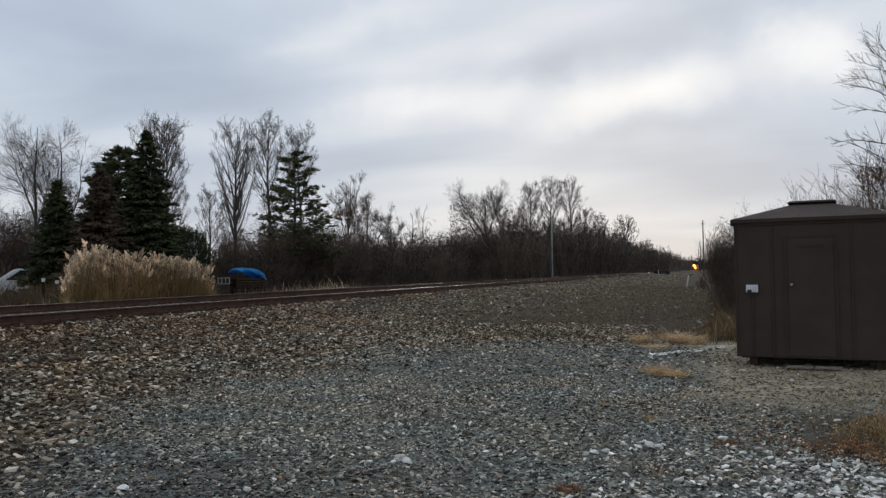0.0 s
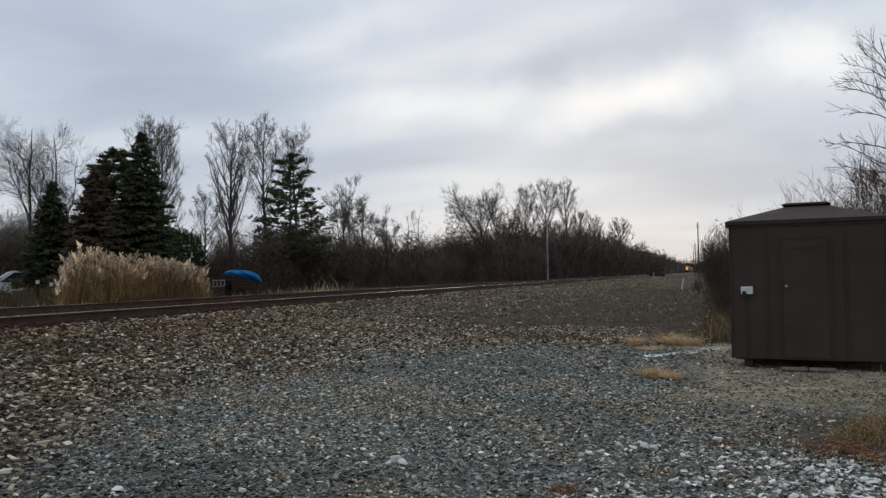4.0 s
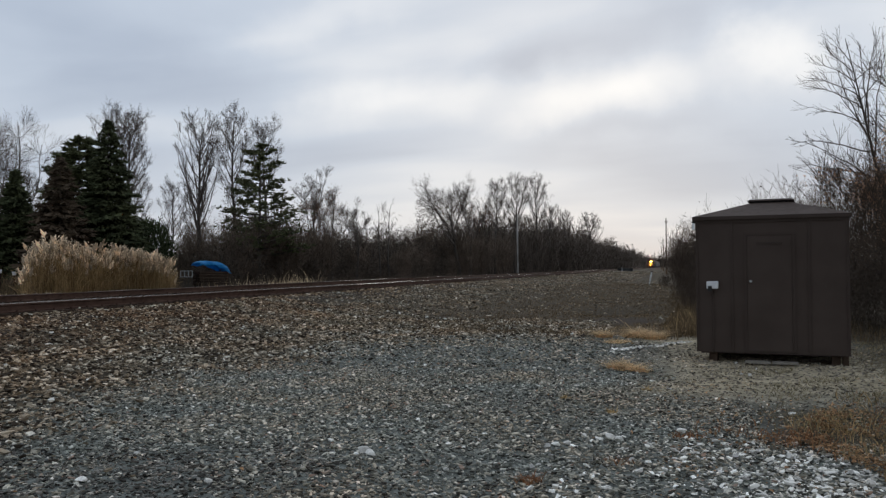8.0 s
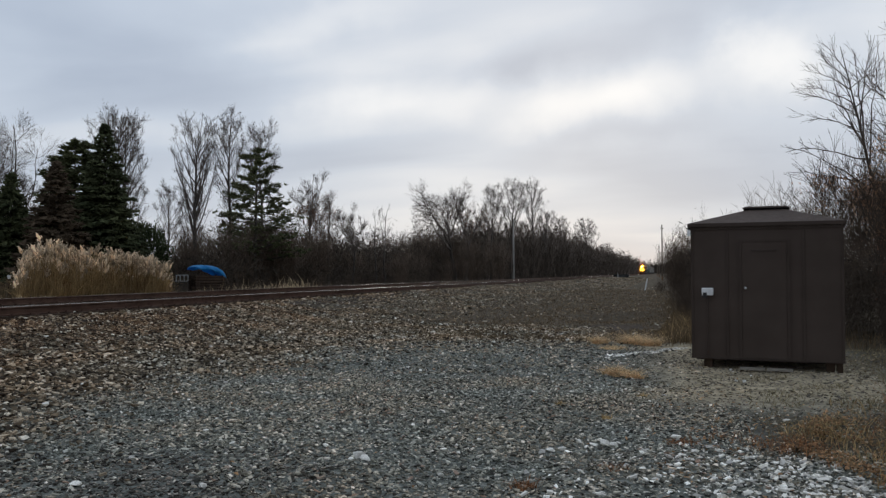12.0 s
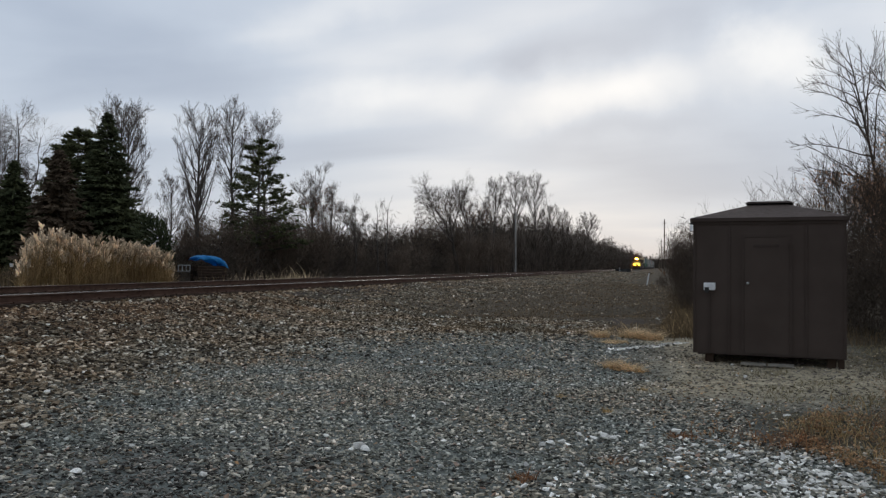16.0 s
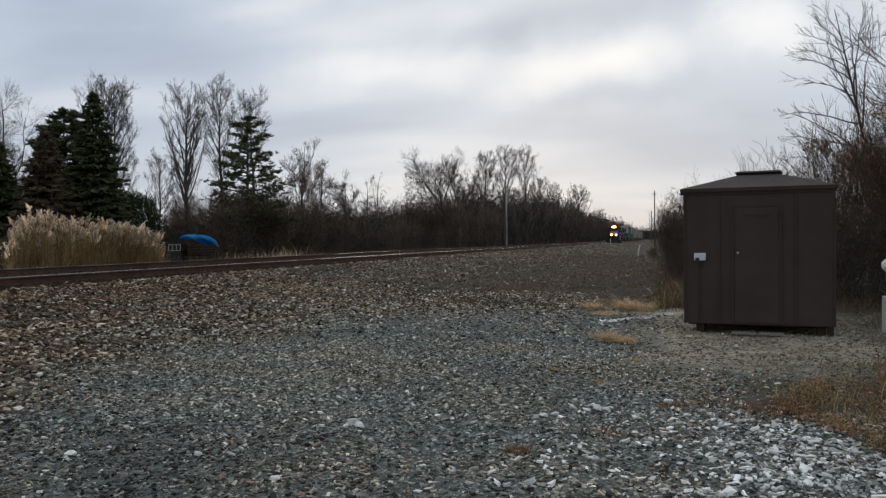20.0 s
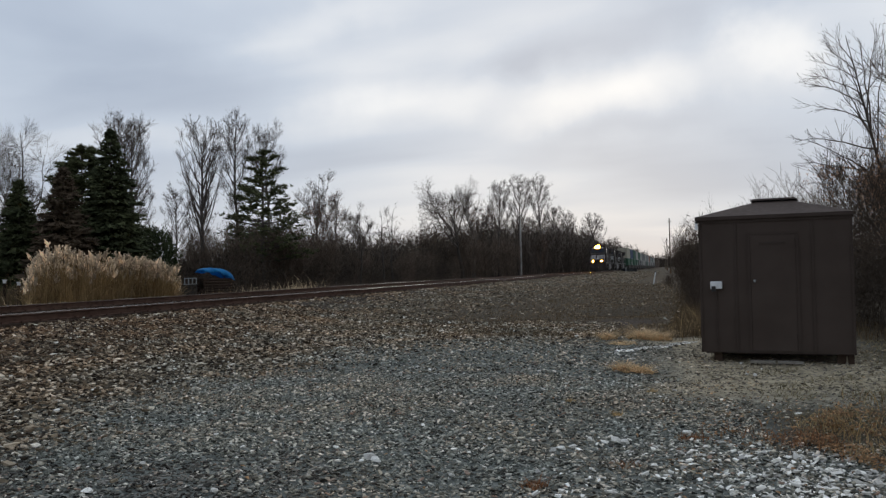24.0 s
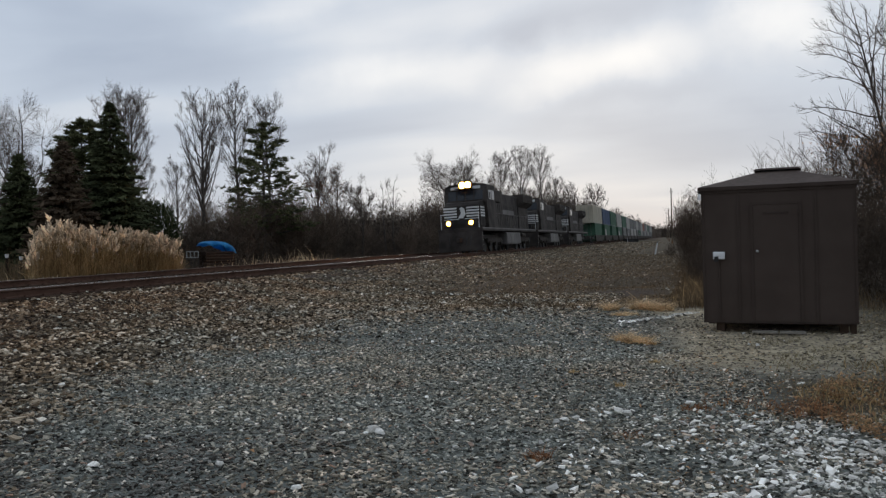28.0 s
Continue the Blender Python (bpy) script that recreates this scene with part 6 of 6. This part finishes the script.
    c = np.stack([xs, ys, ground_z(xs, ys) + 0.012 + heap * rnd.uniform(0, 1, m)], -1)
    V = np.stack([c - u * s, c + v * s * 0.6 + (0, 0, 0.006), c + u * s, c - v * s * 0.6 + (0, 0, 0.006)], 1).reshape(-1, 3)
    tagged(part("fallen_leaves", mesh_from("fallen_leaves", V, np.arange(4 * m).reshape(-1, 4), M_LITTER), None), "fallen russet and tan leaves at the gravel's edge", "leaves", kind="stuff")


build_near_grass()


# ---- yard clutter beyond the tracks ----
def build_yard():
    x, y = -27.75, 45.4
    z = float(ground_z(x, y))
    heap = thing("covered_woodpile", pose(x, y, z, 0, 0, 56), "woodpile covered with a bright blue tarp in the yard", "woodpile")
    bm = bmesh.new()
    nx, ny = 22, 12
    rows = []
    rnd = random.Random(3)
    for i in range(nx + 1):
        a = i / nx * 2 - 1
        row = []
        for j in range(ny + 1):
            b = j / ny * 2 - 1
            drop = max(max(a, 0) ** 6 * 0.45, abs(a) ** 12 * 0.12, abs(b) ** 10 * (0.16 + 0.3 * max(a, 0)))
            top = 1.86 - 0.20 * max(a, 0) - 0.12 * b * b
            row.append(bm.verts.new((a * 1.0, b * 0.8, top - drop + 0.035 * math.sin(9 * a + 3 * b) + rnd.uniform(-0.015, 0.015))))
        rows.append(row)
    for i in range(nx):
        for j in range(ny):
            f = bm.faces.new((rows[i][j], rows[i + 1][j], rows[i + 1][j + 1], rows[i][j + 1]))
            f.smooth = True
    bmesh.ops.solidify(bm, geom=bm.faces[:], thickness=0.02)
    part("tarp", bm, M_TARP, heap, "bright blue creased plastic tarp")
    for i in range(3):
        for j in range(9):
            yy = -0.55 + i * 0.5
            zz = 0.13 + j * 0.17
            if zz < 1.2:
                part("log", tube((-1.0, yy, zz), (0.9, yy, zz), 0.085, 0.08, 8), M_TIE, heap)
    # white lattice crate beside it
    x, y = -27.6, 42.4
    cr = thing("slatted_crates", pose(x, y, float(ground_z(x, y)), 0, 0, 40), "pale slatted crate stacked on dark crates in the weeds", "crate")
    for k in range(3):
        z0 = 0.05 + 0.42 * k
        c = part("crate", box(-0.36, -0.25, z0, 0.36, 0.25, z0 + 0.03), M_METAL if k == 2 else M_BARK, cr)
        for dx in (-0.34, -0.12, 0.10, 0.32):
            part("slat", box(dx, -0.25, z0 + 0.03, dx + 0.05, -0.23, z0 + 0.38), M_METAL if k == 2 else M_BARK, c)
        part("rim", box(-0.36, -0.26, z0 + 0.34, 0.36, -0.252, z0 + 0.39), M_METAL if k == 2 else M_BARK, c)
    # white car half hidden behind the weeds, stretched taller to fit the camera's view
    x, y = -33.4, 34.5
    car = thing("parked_car", pose(x, y, float(ground_z(x, y)), 0, 0, 50), "white car parked in the yard behind weeds", "car")
    car.scale = (1.15, 1.15, 1.32)
    side = [(-2.2, 0.35), (2.2, 0.35), (2.25, 0.75), (1.3, 0.95), (0.7, 1.42), (-1.1, 1.45), (-1.9, 0.98), (-2.25, 0.9)]
    body = prism(side, -0.85, 0.85, "y")
    bmesh.ops.bevel(body, geom=body.edges[:], offset=0.06, segments=2, affect="EDGES")
    part("body", body, M_WHITE, car)
    for s in (-0.862, 0.852):
        part("side_window", prism([(-1.6, 1.0), (1.0, 1.0), (0.62, 1.36), (-1.0, 1.38)], s, s + 0.01, "y"), M_GLASS, car)
    for wx in (-1.4, 1.4):
        for wy in (-0.8, 0.8):
            w = part("wheel", tube((wx, wy - 0.1, 0.32), (wx, wy + 0.1, 0.32), 0.32, n=18), M_DARK, car)
            part("rim", tube((wx, wy - 0.108, 0.32), (wx, wy + 0.108, 0.32), 0.2, n=14), M_METAL, w)
    # white pails on posts in the weeds
    for x, y, z in ((-25.64, 26.5, 1.45), (-24.95, 26.5, 1.35)):
        g = float(ground_z(x, y))
        st = part("wooden_post", tube((0, 0, -0.1), (0, 0, z - g), 0.06, 0.05, 10), M_TIE)
        st.location = (x, y, g)
        tagged(st, "dark rough wooden post standing in the weeds", "post", "posts in the yard")
        b = thing("pail", pose(x, y, z), "small white plastic pail on a post", "pail", "pails")
        part("bucket", tube((0, 0, 0), (0, 0, 0.13), 0.06, 0.075, 14), M_WHITE, b)
        part("rim", tube((0, 0, 0.13), (0, 0, 0.145), 0.082, 0.082, 14), M_WHITE, b)


build_yard()


# ---- train ----
M_LOCO = mat("black_locomotive_paint", (0.024, 0.0205, 0.0185), (0.054, 0.046, 0.041), 1.2, 0.8, spec=0.15, bump=0.1, bump_scale=20)
M_LOCO_GRIME = mat("grimy_underframe", (0.025, 0.021, 0.018), (0.05, 0.042, 0.036), 2.5, 0.9, bump=0.3, spec=0.15)
M_STRIPE = mat("white_stripe_paint", (0.52, 0.52, 0.51), (0.64, 0.64, 0.62), 2, 0.6)
M_TANK = mat("grimy_fuel_tank", (0.085, 0.080, 0.076), (0.15, 0.142, 0.134), 1.5, 0.7)
M_LAMP = mat("headlamp_lens", (1.0, 0.30, 0.010), (1.0, 0.30, 0.010), 2, 0.3, emit=900)
M_DITCH = mat("ditch_lamp_lens", (1.0, 0.30, 0.010), (1.0, 0.30, 0.010), 2, 0.3, emit=400)
M_CREAM = mat("cream_container_paint", (0.27, 0.245, 0.19), (0.36, 0.33, 0.26), 0.8, 0.6)
M_CGREEN = mat("green_container_paint", (0.028, 0.070, 0.044), (0.046, 0.105, 0.066), 0.8, 0.6)
M_CBLUE = mat("blue_container_paint", (0.028, 0.045, 0.085), (0.045, 0.07, 0.13), 0.8, 0.6)
M_CWHITE = mat("white_container_paint", (0.23, 0.222, 0.205), (0.32, 0.31, 0.285), 0.8, 0.6)
M_CGREY = mat("grey_container_paint", (0.105, 0.105, 0.100), (0.165, 0.163, 0.155), 0.8, 0.6)
M_CRED = mat("rust_red_container_paint", (0.17, 0.06, 0.04), (0.24, 0.09, 0.06), 0.8, 0.6)
LAMP_Z = 4.68


def bogie(parent, y, axles, pitch):
    for s in (-1, 1):
        part("side_frame", prism([(y - pitch * (axles - 1) / 2 - 0.7, 0.62), (y + pitch * (axles - 1) / 2 + 0.7, 0.62), (y + pitch * (axles - 1) / 2 + 0.5, 0.95), (y - pitch * (axles - 1) / 2 - 0.5, 0.95)], s * 1.05, s * 1.2), M_LOCO_GRIME, parent)
    for a in range(axles):
        yy = y + (a - (axles - 1) / 2) * pitch
        for s in (-1, 1):
            part("wheel", tube((s * 0.70, yy, 0.53), (s * 0.83, yy, 0.53), 0.53, n=22), M_DARK, parent)
        part("axle", tube((-0.7, yy, 0.53), (0.7, yy, 0.53), 0.09, n=8), M_DARK, parent)
        for s in (-1, 1):
            part("journal_box", box(s * 1.19 - 0.06, yy - 0.15, 0.4, s * 1.19 + 0.06, yy + 0.15, 0.72, 0.02), M_LOCO_GRIME, parent)


def ring(x, z, r0, r1, y0, y1, n=20):
    """An open hood round a lens, added to limit where its light spills."""
    bm = bmesh.new()
    R = [[bm.verts.new((x + r * math.cos(6.2832 * i / n), y, z + r * math.sin(6.2832 * i / n))) for i in range(n)] for r, y in ((r1, y1), (r1, y0), (r0, y0), (r0, y1))]
    for k in range(4):
        for i in range(n):
            j = (i + 1) % n
            bm.faces.new((R[k][i], R[k][j], R[(k + 1) % 4][j], R[(k + 1) % 4][i]))
    return bm


def build_locomotive():
    """Front at -y; the headlight's plane is y = 0, rails at z = 0."""
    lo = thing("locomotive", pose(0, 0, 0), "black diesel locomotive with white striped nose and lit headlights", "locomotive", "leading locomotives")
    deck = part("deck", box(-1.53, -2.3, 1.42, 1.53, 19.0, 1.66, 0.03), M_LOCO, lo, "black deck with white edge stripe")
    for s in (-1, 1):
        part("edge_stripe", box(s * 1.534 - 0.004, -2.2, 1.56, s * 1.534 + 0.004, 18.9, 1.65), M_TANK, deck)
    part("pilot", prism([(-2.45, 0.12), (-2.05, 0.12), (-2.05, 1.42), (-2.3, 1.42)], -1.5, 1.5), M_LOCO, lo, "dark steel pilot plow")
    part("coupler", box(-0.14, -3.0, 0.72, 0.14, -2.3, 1.0, 0.04), M_LOCO_GRIME, lo)
    part("coupler", box(-0.14, 19.0, 0.72, 0.14, 19.6, 1.0, 0.04), M_LOCO_GRIME, lo)
    for s in (-0.75, 0.45, 0.75):
        part("air_hose", tube((s, -2.4, 1.1), (s * 0.95, -2.55, 0.5), 0.03, n=6), M_DARK, lo)
    for s in (-1, 1):
        for k in range(3):
            part("step", box(s * 1.3 - 0.2, -2.28, 0.45 + 0.33 * k, s * 1.3 + 0.2, -2.02, 0.49 + 0.33 * k), M_STRIPE, lo, "white edged step")
    # nose, wider below, with a sloped top
    nose = prism([(-1.62, 1.66), (0.2, 1.66), (0.2, 3.62), (-1.2, 3.42), (-1.5, 3.2), (-1.62, 2.6)], -1.28, 1.28)
    bmesh.ops.bevel(nose, geom=[e for e in nose.edges if abs(e.verts[0].co.x - e.verts[1].co.x) < 0.01 and e.verts[0].co.y < 0], offset=0.12, segments=2, affect="EDGES")
    nose = part("nose", nose, M_LOCO, lo, "black nose with white stripes")
    for s in (-1, 1):
        for k in range(4):
            a, b = (0.34, 1.22)
            part("stripe", box(min(s * a, s * b), -1.66, 2.42 + k * 0.19, max(s * a, s * b), -1.60, 2.53 + k * 0.19), M_STRIPE, nose, "white painted stripe")
        for k in range(4):
            part("stripe", box(s * 1.283 - 0.006, -1.45, 2.42 + k * 0.19, s * 1.283 + 0.006, -0.15, 2.53 + k * 0.19), M_STRIPE, nose, "white painted stripe")
        part("sill_stripe", box(min(s * 0.2, s * 1.2), -1.645, 2.28, max(s * 0.2, s * 1.2), -1.615, 2.33), M_STRIPE, nose)
    # plain emblem shape between the stripes
    part("emblem", prism([(-0.26, 2.36), (0.1, 2.36), (0.28, 2.62), (0.22, 2.95), (0.05, 3.12), (-0.12, 3.02), (-0.02, 2.72)], -1.66, -1.605, "y"), M_STRIPE, nose, "plain white emblem")
    part("headlamp_casing", box(-0.3, -1.64, 2.0, 0.3, -1.6, 2.2, 0.01), M_DARK, nose)
    # cab
    cab = prism([(-0.35, 3.5), (-0.05, 4.45), (0.15, 4.62), (2.5, 4.62), (2.5, 1.66), (0.0, 1.66)], -1.5, 1.5)
    cab = part("cab", cab, M_LOCO, lo, "black cab with dark windows")
    roof = prism([(-1.5, 4.60), (-1.3, 4.72), (-0.5, 4.80), (0.5, 4.80), (1.3, 4.72), (1.5, 4.60)], 0.05, 2.55, "y")
    part("roof", roof, M_LOCO, cab)
    for x0, x1 in ((-1.22, -0.64), (-0.56, -0.06), (0.06, 0.56), (0.64, 1.22)):
        part("windshield", prism([(-0.335, 3.62), (-0.125, 4.28), (-0.115, 4.28), (-0.325, 3.62)], x0, x1), M_GLASS, cab, "dark windshield pane")
    for s in (-1, 1):
        for y0, y1 in ((0.35, 1.15), (1.3, 2.05)):
            part("side_window", box(s * 1.508 - 0.006, y0, 3.62, s * 1.508 + 0.006, y1, 4.28), M_GLASS, cab)
        part("number_board", prism([(-0.14, 4.40), (-0.02, 4.60), (0.0, 4.60), (-0.12, 4.38)], min(s * 0.45, s * 1.05), max(s * 0.45, s * 1.05)), M_METAL, cab, "grey number board with plain bars")
        part("mirror", box(s * 1.62 - 0.03, 0.2, 3.7, s * 1.62 + 0.03, 0.32, 4.1), M_DARK, cab)
    lamp = part("headlight", box(-0.48, -0.16, LAMP_Z - 0.25, 0.48, 0.06, LAMP_Z + 0.25, 0.03), M_LOCO, cab, "twin headlight casing")
    # lenses drawn about twice real width: the lamps' glow put into their size
    for s in (-0.205, 0.205):
        part("lens", tube((s, -0.175, LAMP_Z), (s, -0.165, LAMP_Z), 0.20, n=24), M_LAMP, lamp, "glowing warm headlight lens")
        part("lens_hood", ring(s, LAMP_Z, 0.201, 0.204, -0.21, -0.165), M_LOCO, lamp)
    # added plate that blocks the headlight from the top of the nose
    part("visor", box(-0.62, -0.78, LAMP_Z - 0.27, 0.62, -0.162, LAMP_Z - 0.235, 0.01), M_LOCO, lamp, "black plate added to keep headlight off the nose")
    for s in (-0.78, 0.78):
        d = part("ditch_light", tube((s, -2.20, 2.02), (s, -1.98, 2.02), 0.15, n=16), M_LOCO, lo, "ditch light on the deck")
        part("bracket", box(s - 0.05, -2.1, 1.662, s + 0.05, -2.02, 1.9), M_LOCO, d)
        part("lens", tube((s, -2.212, 2.02), (s, -2.202, 2.02), 0.14, n=16), M_DITCH, d, "glowing warm ditch light lens")
        part("lens_hood", ring(s, 2.02, 0.142, 0.155, -2.26, -2.2), M_LOCO, d)
    part("horn", tube((0.3, 1.2, 4.95), (0.3, 0.8, 4.95), 0.03, 0.09, 10), M_STRIPE, cab)
    part("horn_bracket", box(0.26, 1.05, 4.78, 0.34, 1.15, 4.93), M_DARK, cab)
    part("antenna_dome", tube((-0.4, 1.4, 4.78), (-0.4, 1.4, 4.95), 0.18, 0.1, 12), M_STRIPE, cab)
    # long hood with doors, radiator and dynamic brake
    hood = part("hood", box(-0.95, 2.52, 1.66, 0.95, 13.8, 4.42, 0.06), M_LOCO, lo, "black long hood")
    for s in (-1, 1):
        for k in range(15):
            y0 = 2.9 + k * 0.7
            part("hood_door", box(s * 0.955 - 0.008, y0, 1.9, s * 0.955 + 0.008, y0 + 0.62, 3.55, 0.004), M_LOCO, hood)
        part("grille", box(s * 0.96 - 0.012, 3.0, 3.65, s * 0.96 + 0.012, 6.8, 4.25), M_LOCO_GRIME, hood)
        part("lettering_bar", box(s * 0.972 - 0.004, 7.4, 2.8, s * 0.972 + 0.004, 11.9, 3.15), M_TANK, hood, "plain grey lettering bar")
    part("blower_housing", box(-1.25, 3.2, 3.6, 1.25, 5.6, 4.5, 0.08), M_LOCO, hood)
    part("exhaust_stack", box(-0.4, 8.4, 4.42, 0.4, 9.3, 4.62, 0.03), M_LOCO_GRIME, hood)
    rad = prism([(-1.0, 1.66), (1.0, 1.66), (1.0, 3.55), (1.5, 3.95), (1.52, 4.62), (-1.52, 4.62), (-1.5, 3.95), (-1.0, 3.55)], 13.8, 18.4, "y")
    rad = part("radiator_hood", rad, M_LOCO, lo, "black flared radiator section")
    for s in (-1, 1):
        for k in range(6):
            part("radiator_louvre", box(s * 1.522 - 0.01, 14.0 + k * 0.72, 4.02, s * 1.522 + 0.01, 14.6 + k * 0.72, 4.55), M_LOCO_GRIME, rad)
        for k in range(5):
            part("end_stripe", box(s * 1.006 - 0.006, 14.2 + k * 0.8, 1.95, s * 1.006 + 0.006, 14.75 + k * 0.8, 3.35), M_LOCO, rad)
    part("fuel_tank", box(-1.45, 6.2, 0.42, 1.45, 11.8, 1.38, 0.14), M_TANK, lo, "grimy grey fuel tank")
    part("air_reservoir", tube((1.42, 12.0, 1.15), (1.42, 13.6, 1.15), 0.16, n=12), M_LOCO_GRIME, lo)
    for y in (3.0, 14.8):
        tr = part("truck", box(-0.9, y - 2.5, 0.75, 0.9, y + 2.5, 1.2, 0.05), M_LOCO_GRIME, lo, "three-axle truck")
        bogie(tr, y, 3, 1.85)
    for s in (-1, 1):
        rail = part("handrail", tube((s * 1.47, 2.6, 2.7), (s * 1.47, 18.7, 2.7), 0.016, n=6), M_TANK, lo, "grimy handrail")
        for k in range(11):
            part("stanchion", tube((s * 1.47, 2.6 + k * 1.6, 1.66), (s * 1.47, 2.6 + k * 1.6, 2.7), 0.014, n=6), M_TANK, rail)
        part("front_handrail", tube((s * 1.3, -2.2, 1.66), (s * 1.3, -2.2, 2.65), 0.022, n=6), M_STRIPE, lo)
        part("front_rail", tube((s * 1.3, -2.2, 2.62), (s * 0.35, -2.2, 2.62), 0.02, n=6), M_STRIPE, lo)
    return lo


def corrugated(L, W, H, z0):
    """A container's shell with ribbed sides and framed corners."""
    bm = bmesh.new()
    n = int(L / 0.28)
    for s in (-1, 1):
        prev = None
        for i in range(n * 2 + 1):
            y = L * i / (n * 2)
            d = W / 2 - (0.035 if (i // 1) % 2 else 0.0)
            a, b = bm.verts.new((s * d, y, z0)), bm.verts.new((s * d, y, z0 + H))
            if prev:
                bm.faces.new((prev[0], a, b, prev[1]) if s > 0 else (a, prev[0], prev[1], b))
            prev = (a, b)
    box(-W / 2 + 0.02, 0.0, z0, W / 2 - 0.02, 0.05, z0 + H, bm=bm)
    box(-W / 2 + 0.02, L - 0.05, z0, W / 2 - 0.02, L, z0 + H, bm=bm)
    box(-W / 2 + 0.02, 0.05, z0 + H - 0.05, W / 2 - 0.02, L - 0.05, z0 + H, bm=bm)
    box(-W / 2 + 0.02, 0.05, z0, W / 2 - 0.02, L - 0.05, z0 + 0.1, bm=bm)
    return bm


def build_container(L, material, colour, patch, z0):
    W, H = 2.59, 2.88
    c = thing("shipping_container", pose(0, 0, 0), f"{colour} ribbed shipping container riding on a well car", "container", "containers on the train")
    part("shell", corrugated(L, W, H, z0), material, c)
    for y in (0.0, L):
        for s in (-1, 1):
            part("corner_post", box(s * W / 2 - 0.05, y - 0.06, z0, s * W / 2 + 0.012, y + 0.06, z0 + H), material, c)
    for s in (-0.6, 0.0, 0.6):
        part("locking_bar", tube((s, -0.03, z0 + 0.1), (s, -0.03, z0 + H - 0.1), 0.022, n=6), M_CGREY, c)
    for s in (-1, 1):
        part("top_rail", box(s * W / 2 - 0.03, 0.06, z0 + H - 0.1, s * W / 2 + 0.014, L - 0.06, z0 + H + 0.01), material, c)
        part("bottom_rail", box(s * W / 2 - 0.03, 0.06, z0, s * W / 2 + 0.014, L - 0.06, z0 + 0.12), material, c)
        if patch:
            part("painted_panel", box(s * (W / 2 + 0.012) - 0.006, 0.9, z0 + 0.5, s * (W / 2 + 0.012) + 0.006, 0.9 + patch, z0 + 2.0), M_CWHITE, c, "plain white painted panel")
    return c


def build_well_car(L):
    car = thing("well_car", pose(0, 0, 0), "grimy intermodal well car carrying stacked containers", "rail car", "well cars of the train")
    for s in (-1, 1):
        part("side_sill", prism([(1.6, 0.30), (L - 1.6, 0.30), (L - 1.0, 1.1), (L - 0.4, 1.25), (0.4, 1.25), (1.0, 1.1)], s * 1.33, s * 1.5), M_LOCO_GRIME, car, "grimy brown side sill")
    part("well_floor", box(-1.32, 1.6, 0.26, 1.32, L - 1.6, 0.34), M_LOCO_GRIME, car)
    for y in (0.0, L - 1.2):
        part("end_platform", box(-1.4, y, 1.02, 1.4, y + 1.2, 1.2, 0.02), M_LOCO_GRIME, car)
    tr = part("truck", box(-0.8, -1.1, 0.7, 0.8, 1.1, 1.0, 0.03), M_LOCO_GRIME, car, "two-axle truck")
    bogie(tr, 0, 2, 1.75)
    return car


TRAIN = []  # (thing, distance behind the headlight)


def build_train():
    lo = build_locomotive()
    TRAIN.append((lo, 0.0))
    for k in (1, 2):
        TRAIN.append((copy_thing(lo, pose(0, 0, 0)), 22.6 * k))
    # the trailing units run with their lamps off
    for ob, _ in TRAIN[1:]:
        tagged(ob, "black diesel locomotive with white striped nose and dark lamps")
        for o in ob.children_recursive:
            if o.name.startswith("lens"):
                o.data = o.data.copy()
                o.data.materials.clear()
                o.data.materials.append(M_GLASS)
    L = 18.2
    y = 76.0
    car = build_well_car(L)
    kinds = {"cream": (M_CREAM, "cream"), "green": (M_CGREEN, "green"), "blue": (M_CBLUE, "dark blue"), "white": (M_CWHITE, "white"), "grey": (M_CGREY, "grey"), "red": (M_CRED, "rust-red")}
    made = {}
    plan = [("cream", 0, "green", 0), ("blue", 0, "green", 2.6), ("green", 0, "green", 0), ("white", 0, "green", 2.6), ("green", 0, "grey", 0), ("white", 0, "grey", 2.6), ("grey", 0, "white", 0), ("grey", 0, "white", 0),
            ("white", 0, "grey", 0), ("grey", 0, "green", 2.6), ("white", 0, "white", 0), ("red", 0, "grey", 0), ("grey", 0, "white", 0), ("white", 0, "grey", 0), ("green", 0, "white", 0), ("grey", 0, "grey", 0), ("white", 0, "grey", 0), ("white", 0, "grey", 0)]
    for i, (top, _, low, patch) in enumerate(plan):
        c = car if i == 0 else copy_thing(car, pose(0, 0, 0))
        TRAIN.append((c, y))
        for key, long, z0, off in (((low, patch), 12.2, 0.35, 3.0), ((top, 0), 16.15, 3.27, 1.0)):
            k = (key, long)
            m, colour = kinds[key[0]]
            if k in made:
                b = copy_thing(made[k], pose(0, 0, 0))
            else:
                b = made[k] = build_container(long, m, colour, key[1], z0)
            TRAIN.append((b, y + off))
        y += L + 0.15


build_train()
build_stones()


def motions():
    """The train rolls towards the viewer, slowing a little."""
    ahead = ((0, 914), (4, 768), (8, 625), (12, 500), (16, 383), (20, 269), (22, 213), (24, 157.3), (25, 130.6), (26, 104.8), (27, 79.3), (28, 54.9))
    for ob, back in TRAIN:
        walk(ob, [(t, on_track(TRACKS[0], y + back)) for t, y in ahead])


motions()
